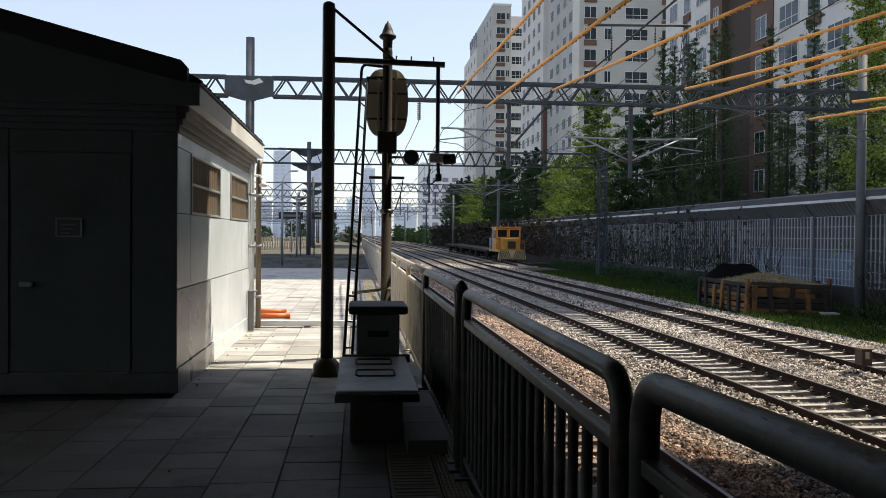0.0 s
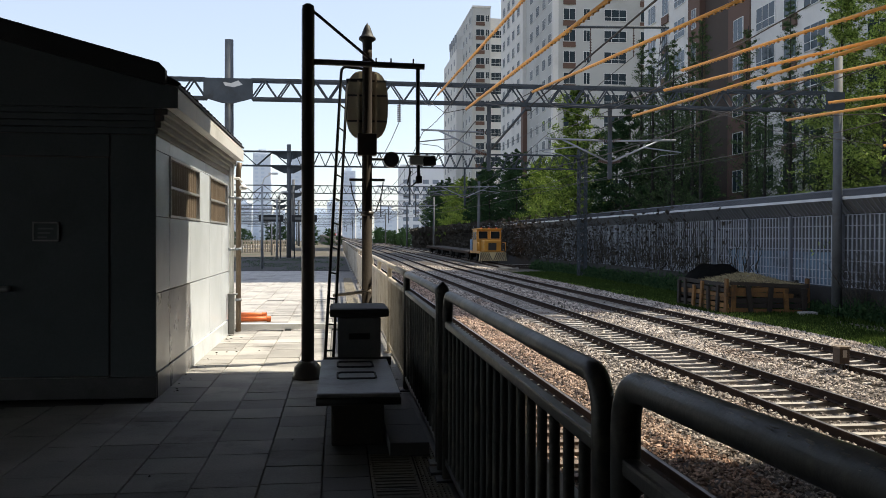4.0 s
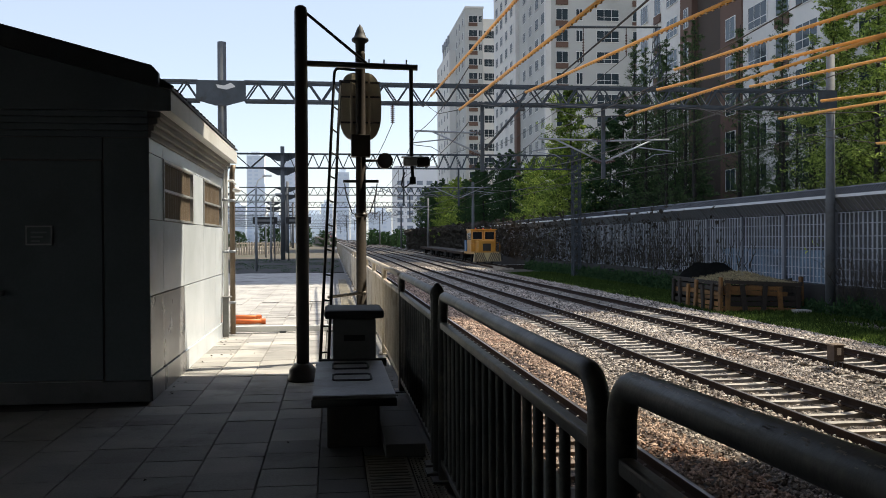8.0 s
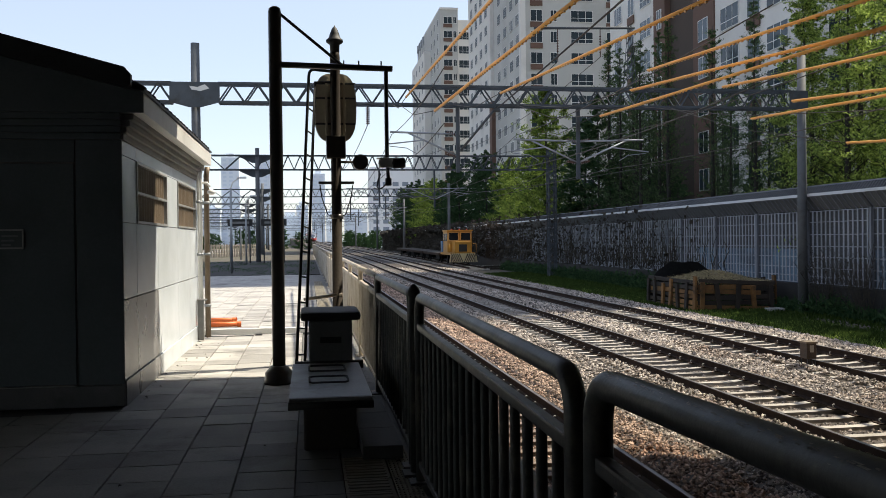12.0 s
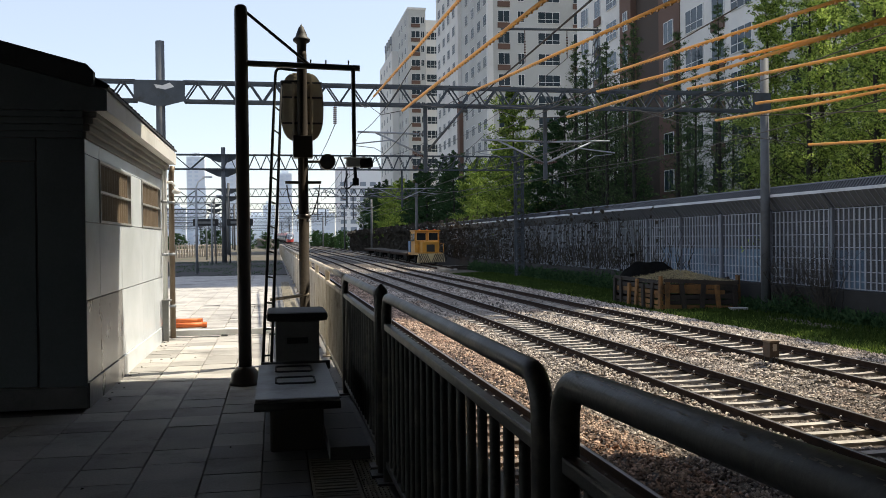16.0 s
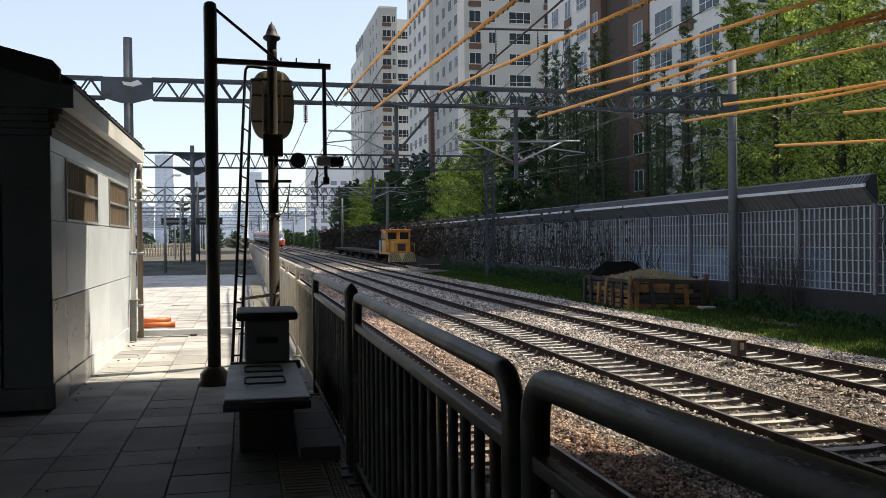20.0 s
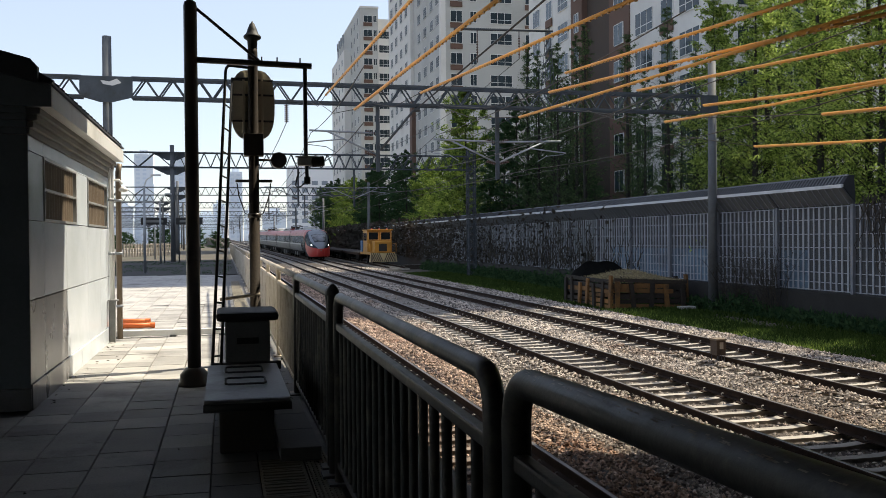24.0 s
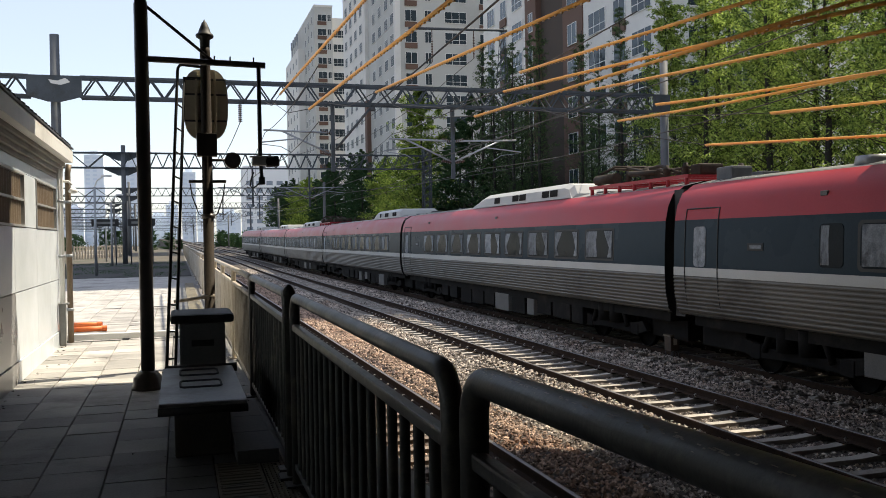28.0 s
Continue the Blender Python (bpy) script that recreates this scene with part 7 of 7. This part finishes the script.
def head_car():
    car = thing("train_head_car", (0, 0, 0), "leading red and dark grey train car with a rounded glossy nose", "train car", "cars of the passing train")
    y0 = 6.6
    wins = [(5.4 + 1.87 * k, False) for k in range(7)] + [(18.47, True)]
    fixed_parts(car, y0, CAR - 0.18, [CAR - 1.75], wins, 77, cooler=12.4, panto=None, cut=1.6, red_from=y0)
    bogies(car, 4.6, CAR - 3.5)
    b = B()
    box(b, -1.3, CAR - 0.19, 0.9, 1.3, CAR + 0.17, 3.55)
    part("gangway", b, "rubber", car, "black rubber gangway between cars")
    # nose shell: sections along the length; the colour edges follow lines of the mesh
    def shape(y):
        u = y / y0
        top = 1.66 + (3.78 - 1.66) * (1 - (1 - u) ** 2.1) ** 0.80
        v = min(1.0, max(0.0, (y - 1.9) / 1.6))
        low = 0.42 + 0.53 * v * v * (3 - 2 * v) + 0.03 * max(0.0, 1 - y / 0.7) ** 2
        half = max(1.555 * (1 - (1 - u) ** 3.0) ** 0.36, 0.42)
        return top, low, half

    def red_top(y):
        return float(np.interp(y, (0, 0.4, 1.2, 2.3, 2.8, 3.2, 3.5, 3.8, 4.1, 4.5), (1.38, 1.47, 1.60, 1.75, 1.91, 2.13, 2.45, 2.9, 3.3, 3.62)))

    def red_low(y):
        low = shape(y)[1]
        return max(low, float(np.interp(y, (1.3, 1.85, 2.4, 3.0, 3.55, 4.3, 5.0, 5.2), (0.4, 0.56, 0.86, 1.24, 1.63, 2.18, 2.86, 2.9))))

    def grey_top(y):
        return float(np.interp(y, (0, 0.3, 1.0, 1.6, 3.0, 4.2, 4.5), (1.39, 1.70, 2.05, 2.30, 2.98, 3.5, 3.63)))

    def side_x(y, z):
        top, low, half = shape(y)
        t = min(1.0, max(0.0, (z - low) / (top - low)))
        sn = t ** (1 / 0.62)
        a = half * max(0.0, 1 - sn * sn) ** (0.5 * 0.55)
        k = min(1.0, max(0.0, (y - 2.8) / 2.4))
        k = k * k * (3 - 2 * k)
        return a * (1 - k) + sec_x(max(z + (3.78 - top) * t ** 3, 0.95)) * k

    ysteps = sorted({round(y0 * (k / 40) ** 1.3, 3) for k in range(41)} | {0.62, 0.75, 2.37, 2.5, 3.2, 3.5, 3.8, 4.1, 4.3, 4.5, 5.0, 5.2})
    shells = {k: B() for k in ("red", "grey", "silver", "glass", "dark", "rim")}

    def strip(key, y, yn, lo, hi, n, s, w0=0.0, w1=1.0):
        bb = shells[key]
        rows = []
        for yy in (y, yn):
            a, c2 = lo(yy), hi(yy)
            row = []
            for k in range(n + 1):
                f = w0 + (w1 - w0) * k / n
                z = a + (c2 - a) * math.sin(f * math.pi / 2) if key in ("silver", "glass", "rim") else a + (c2 - a) * f
                row.append((s * side_x(yy, z), yy, z))
            rows.append(row)
        for k in range(n):
            quad = (rows[0][k], rows[0][k + 1], rows[1][k + 1], rows[1][k])
            bb.faces.new([bb.verts.new(p) for p in quad]).smooth = True

    def low_of(y):
        return shape(y)[1]

    def top_of(y):
        return shape(y)[0]

    def rlow_of(y):
        return min(red_low(y), red_of(y) - 0.01)

    def red_of(y):
        return min(red_top(y), top_of(y) - 0.03)

    def grey_of(y):
        return min(max(grey_top(y), red_of(y) + 0.001), top_of(y) - 0.01)

    for y, yn in zip(ysteps, ysteps[1:]):
        for s in (-1, 1):
            strip("red", y, yn, rlow_of, red_of, 8, s)
            if yn > 1.2:
                strip("dark", y, yn, low_of, rlow_of, 6, s)
            strip("grey", y, yn, red_of, grey_of, 8, s)
            if 0.61 < y < 2.48:
                strip("silver", y, yn, grey_of, top_of, 5, s, 0.0, 0.43)
                strip("rim", y, yn, grey_of, top_of, 1, s, 0.43, 0.48)
                strip("rim" if yn < 0.76 or y > 2.36 else "glass", y, yn, grey_of, top_of, 8, s, 0.48, 1.0)
            else:
                strip("silver", y, yn, grey_of, top_of, 12, s)
    # rounded blunt front: red chin and the lip of the hood above it
    def front(key, za, zb, nz):
        bb = shells[key]
        rows = []
        for k in range(nz + 1):
            z = za + (zb - za) * k / nz
            w = side_x(0.0, z)
            bulge = 0.16 * max(0.0, 1 - abs((z - 1.0) / (top_of(0.0) - 1.0 if z > 1.0 else 0.62)) ** 2.2)
            rows.append([(w * u, -bulge * (1 - abs(u) ** 4), z) for u in (-1, -0.95, -0.85, -0.7, -0.45, -0.2, 0, 0.2, 0.45, 0.7, 0.85, 0.95, 1)])
        for ra, rb in zip(rows, rows[1:]):
            for i in range(12):
                if (Vector(ra[i]) - Vector(ra[i + 1])).length > 1e-5:
                    bb.faces.new([bb.verts.new(q) for q in (ra[i], ra[i + 1], rb[i + 1], rb[i])]).smooth = True

    front("red", low_of(0.0), red_of(0.0), 10)
    front("silver", red_of(0.0), top_of(0.0) - 0.002, 6)
    names = {"silver": ("nose_hood", "tr_hood", "glossy silver-grey hood of the nose"), "grey": ("nose_side", "tr_grey", "dark grey cab side"), "red": ("nose_skirt", "tr_orange", "bright red lower nose"), "glass": ("windscreen", "tr_screen", "large sloping windscreen"), "rim": ("windscreen_frame", "tr_glass", "black rubber windscreen surround"), "dark": ("cab_lower_side", "tr_grey", "dark lower side under the cab")}
    b = B()
    box(b, -0.06, -0.175, 1.10, 0.06, -0.14, 1.22, 0.005)
    part("front_badge", b, "tr_box", car)
    for key, bb in shells.items():
        bmesh.ops.remove_doubles(bb, verts=bb.verts, dist=1e-4)
        nm, mt, lb = names[key]
        part(nm, bb, mt, car, lb)
    def patch(b, s, ys, low_line, high_line, out, n=6):
        """A skin lying on the body side between two lines along the length."""
        last = None
        for y in ys:
            a0 = float(np.interp(y, [q[0] for q in low_line], [q[1] for q in low_line]))
            a1 = float(np.interp(y, [q[0] for q in high_line], [q[1] for q in high_line]))
            row = [b.verts.new((s * ((side_x(y, z) if y < 5.2 else sec_x(z)) + out), y, z)) for z in [a0 + (a1 - a0) * k / n for k in range(n + 1)]]
            if last:
                for k in range(n):
                    b.faces.new((last[k], last[k + 1], row[k + 1], row[k])).smooth = True
            last = row
        return b

    def steps(y1, y2, n):
        return [y1 + (y2 - y1) * k / n for k in range(n + 1)]

    for s in (-1, 1):
        b = patch(B(), s, steps(0.45, 2.4, 16), [(0.45, 1.66), (1.3, 1.73), (2.0, 1.96), (2.4, 2.30)], [(0.45, 1.68), (1.4, 2.06), (2.4, 2.33)], 0.012)
        h = part("headlamp_housing", b, "tr_glass", car, "swept dark headlamp housing")
        b = patch(B(), s, steps(0.55, 1.35, 8), [(0.55, 1.685), (1.35, 1.77)], [(0.55, 1.70), (1.0, 1.86), (1.35, 1.94)], 0.018)
        part("reflector", b, "alu", h, "silvery lamp reflector")
        b = B()
        bmesh.ops.create_uvsphere(b, u_segments=14, v_segments=8, radius=0.065, matrix=Matrix.Translation((s * (side_x(0.98, 1.78) - 0.03), 0.98, 1.78)))
        part("headlamp", b, "lamp", h, "lit white headlamp")
        b = B()
        rod(b, (s * 0.24, -0.14, 0.80), (s * 0.24, 0.05, 0.80), 0.08, n=16)
        part("buffer_cover", b, "tr_red", car, "dull red round cover")
        b = patch(B(), s, steps(3.42, 3.95, 4), [(3.42, 1.36), (3.95, 1.36)], [(3.42, 3.02), (3.95, 3.06)], 0.012, 12)
        dr = part("cab_door", b, "tr_grey", car, "narrow dark cab door with a window")
        b = patch(B(), s, steps(3.53, 3.84, 3), [(3.53, 2.1), (3.84, 2.1)], [(3.53, 2.9), (3.84, 2.92)], 0.02)
        part("door_window", b, "tr_glass", dr)
        for y in (3.40, 3.97):
            b = B()
            sweep(b, [(s * (side_x(y, z) + 0.03), y, z) for z in (1.30, 1.45, 1.7, 2.0, 2.3, 2.6, 2.9, 3.04)], 0.02, 6)
            part("hand_rail", b, "black", dr)
        b = B()
        last = None
        for k in range(15):
            z = 1.25 + 1.98 * k / 14
            ya = float(np.interp(z, (1.25, 2.4, 3.23), (3.99, 4.03, 4.28)))
            yb = float(np.interp(z, (1.25, 2.4, 2.85, 3.23), (4.05, 4.20, 4.50, 5.15)))
            row = [b.verts.new((s * (side_x(y, z) + 0.013), y, z)) for y in (ya, (ya + yb) / 2, yb)]
            if last:
                for i in range(2):
                    b.faces.new((last[i], last[i + 1], row[i + 1], row[i])).smooth = True
            last = row
        part("cab_pillar", b, "tr_orange", car, "red pillar running down beside the cab door")
        b = patch(B(), s, steps(2.55, 3.25, 6), [(2.55, 2.38), (3.25, 2.36)], [(2.55, 2.45), (2.8, 2.72), (3.25, 2.92)], 0.014)
        part("cab_side_window", b, "tr_glass", car)
        b = B()
        last = None
        for k in range(9):
            z = 0.97 + 0.98 * k / 8
            y = 6.42 + 1.46 * k / 8
            row = [b.verts.new((s * (sec_x(z) + 0.026), y + d, z)) for d in (0, 0.24)]
            if last:
                b.faces.new((last[0], last[1], row[1], row[0]))
            last = row
        part("stripe_end", b, "tr_white", car, "slanting off-white stripe end")
        for ya, yb, za, zb, mt in ((5.0, 5.12, 1.36, 1.60, "tr_box"), (5.2, 5.42, 1.36, 1.56, "tr_box"), (5.5, 5.7, 1.36, 1.5, "tr_box"), (5.0, 5.4, 1.64, 1.68, "tr_red")):
            part("logo_bar", patch(B(), s, [ya, yb], [(ya, za), (yb, za)], [(ya, zb), (yb, zb)], 0.02, 2), mt, car)
        part("front_lower_side", band(0, 3, y0, 8.7, s, -0.012), "tr_under", car, "dark lower side behind the cab")
    b = B()
    for off in (0.0, 0.12):
        sweep(b, [(-0.05 - off, 0.62, top_of(0.62) + 0.03), (-0.25 - off, 1.0, top_of(1.0) - 0.0), (-0.5 - off, 1.5, top_of(1.5) - 0.04), (-0.62 - off, 1.75, top_of(1.75) - 0.04)], 0.022, 6)
    part("wiper", b, "black", car)
    b = B()
    box(b, -0.7, 22.6, 3.66, -0.2, 23.15, 3.98, 0.05)
    part("roof_box", b, "steel_dark", car, "grey switchgear box on the roof")
    b = B()
    rod(b, (-0.55, 18.9, 3.68), (-0.55, 18.9, 3.84), 0.32, 0.28, n=18)
    part("roof_vent", b, "tr_roof", car)
    b = B()
    rod(b, (0.0, 4.5, 3.55), (0.0, 4.5, 3.95), 0.03, n=8)
    box(b, -0.12, 4.4, 3.9, 0.12, 4.6, 3.96, 0.01)
    part("roof_aerial", b, "black", car)
    return car


TRAIN = [(head_car(), 0.0)]
first_mid = middle_car(2, False, "middle train car, red over dark grey with fluted silver sides")
panto_car = middle_car(3, True, "middle train car with a folded pantograph, red over dark grey")
TRAIN.append((panto_car, CAR))
for k in (2, 3, 4, 5):
    src = first_mid if k != 3 else panto_car
    TRAIN.append((first_mid if k == 2 else copy_thing(src, Matrix.Identity(4)), CAR * k))

# ---- yellow shunting loco with flat wagons on the siding ----
LY = 91.0
loco = thing("shunting_locomotive", (SIDING + curve_x(LY + 3.7), LY, RAIL_Z + grade(LY + 3.7)), "small yellow shunting locomotive with a black and yellow striped front beam", "locomotive")
b = B()
box(b, -1.3, 0.6, 0.95, 1.3, 7.4, 1.2, 0.03)
part("frame", b, "loco", loco)
b = B()
box(b, -0.85, 0.35, 1.2, 0.85, 3.2, 2.35, 0.06)
part("hood", b, "loco", loco, "yellow engine hood")
b = B()
box(b, -0.42, 0.33, 1.3, 0.42, 0.36, 2.05)
part("radiator_grille", b, "black", loco, "black radiator opening")
b = B()
box(b, -1.3, 2.4, 1.2, 1.3, 5.4, 3.45, 0.05)
cab = part("cab", b, "loco", loco, "yellow driver's cab")
for x0, x1 in ((-1.12, -0.16), (0.16, 1.12)):
    b = B()
    box(b, x0, 2.38, 2.5, x1, 2.41, 3.25, 0.01)
    cw = part("cab_window", b, "tr_glass", cab)
    for xa, za, xb, zb in ((x0 - 0.06, 2.44, x1 + 0.06, 2.5), (x0 - 0.06, 3.25, x1 + 0.06, 3.31), (x0 - 0.06, 2.501, x0, 3.249), (x1, 2.501, x1 + 0.06, 3.249)):
        b = B()
        box(b, xa, 2.36, za, xb, 2.405, zb)
        part("window_frame", b, "cover_old", cw)
for y0 in (2.7, 4.0):
    b = B()
    box(b, -1.32, y0, 2.4, -1.29, y0 + 1.0, 3.2, 0.01)
    part("cab_window", b, "tr_glass", cab)
b = B()
box(b, -1.38, 2.2, 3.45, 1.38, 5.6, 3.56, 0.03)
part("cab_roof", b, "loco", cab)
for x in (-0.8, 0.0, 0.8):
    b = B()
    rod(b, (x, 2.6, 3.5), (x, 2.6, 3.66), 0.08, 0.06)
    part("roof_lamp", b, "red_paint", cab)
b = B()
slab(b, [(-1.45, 0.0, 0.22), (1.45, 0.0, 0.22), (1.30, 0.0, 1.12), (-1.30, 0.0, 1.12)], (0, 0.35, 0))
beam = part("front_beam", b, "beam_cream", loco, "front beam with slanting black warning stripes")
for k in range(7):
    for sd in (-1, 1):
        u0, u1 = 0.02 + 0.2 * k, 0.12 + 0.2 * k
        pts = [(sd * (u0 + 0.45 * (z - 0.24)), z) for z in (0.24, 1.10)] + [(sd * (u1 + 0.45 * (z - 0.24)), z) for z in (1.10, 0.24)]
        pts = [(sd * min(abs(px), 1.43 - 0.16 * (pz - 0.22)), pz) for px, pz in pts]
        if abs(pts[0][0] - pts[3][0]) < 0.02 and abs(pts[1][0] - pts[2][0]) < 0.02:
            continue
        b = B()
        slab(b, [(px, -0.005, pz) for px, pz in pts], (0, 0.004, 0))
        part("warning_stripe", b, "black", beam)
for y in (1.8, 5.6):
    for s in (-1, 1):
        b = B()
        rod(b, (s * 0.68, y, 0.45), (s * 0.82, y, 0.45), 0.45, n=20)
        part("wheel", b, "tr_under", loco)
b = B()
for s in (-1, 1):
    sweep(b, [(s * 1.4, 0.5, 1.2), (s * 1.4, 0.5, 2.1), (s * 1.4, 2.3, 2.1)], 0.03, 6)
part("hand_rail", b, "loco", loco)
b = B()
box(b, -1.35, 5.7, 1.2, -0.3, 6.9, 2.4, 0.03)
part("tool_box", b, "blue", loco, "blue locker")

for k in range(3):
    y = LY + 8.6 + 13.4 * k
    w = thing("flat_wagon", (SIDING + curve_x(y + 2.2) + (curve_x(y + 2.2) - curve_x(y + 10.4)) * 0.27, y, RAIL_Z + grade(y)), "rusty low flat wagon standing on the siding", "wagon", "flat wagons")
    w.rotation_euler = (math.atan2(grade(y + 10.4) - grade(y + 2.2), 8.2), 0, math.atan2(curve_x(y + 2.2) - curve_x(y + 10.4), 8.2))
    b = B()
    box(b, -1.3, 0, 0.75, 1.3, 12.6, 1.0, 0.02)
    part("deck", b, "rail_side", w)
    b = B()
    box(b, -1.2, 0.1, 1.004, 1.2, 12.5, 1.05)
    part("deck_boards", b, "wood_dark", w)
    for yy in (2.2, 10.4):
        for dy in (-0.9, 0.9):
            b = B()
            for s in (-1, 1):
                rod(b, (s * 0.68, yy + dy, 0.42), (s * 0.82, yy + dy, 0.42), 0.42, n=16)
            rod(b, (-0.68, yy + dy, 0.42), (0.68, yy + dy, 0.42), 0.07, n=6)
            part("wheelset", b, "tr_under", w)
        b = B()
        for s in (-1, 1):
            box(b, s * 0.98 - 0.06, yy - 1.3, 0.35, s * 0.98 + 0.06, yy + 1.3, 0.72, 0.03)
        box(b, -0.95, yy - 0.2, 0.45, 0.95, yy + 0.2, 0.7)
        part("bogie_frame", b, "tr_under", w)


def motions():
    """The only thing that moves besides the camera is the passing train."""
    for car, back in TRAIN:
        rows = []
        for k in range(0, 57):
            t = k * 0.5
            y = nose_y(t) + back
            a, b = bogie(y + 3.5), bogie(y + CAR - 3.5)
            yaw = math.atan2(-(b[0] - a[0]), b[1] - a[1])
            f = 3.5 / (CAR - 7.0)
            x = a[0] - (b[0] - a[0]) * f
            za, zb = grade(a[1]), grade(b[1])
            pitch = math.atan2(zb - za, b[1] - a[1])
            rows.append((t, pose(x, y, RAIL_Z + za - (zb - za) * f, math.degrees(pitch), 0, math.degrees(yaw))))
        walk(car, rows)


motions()
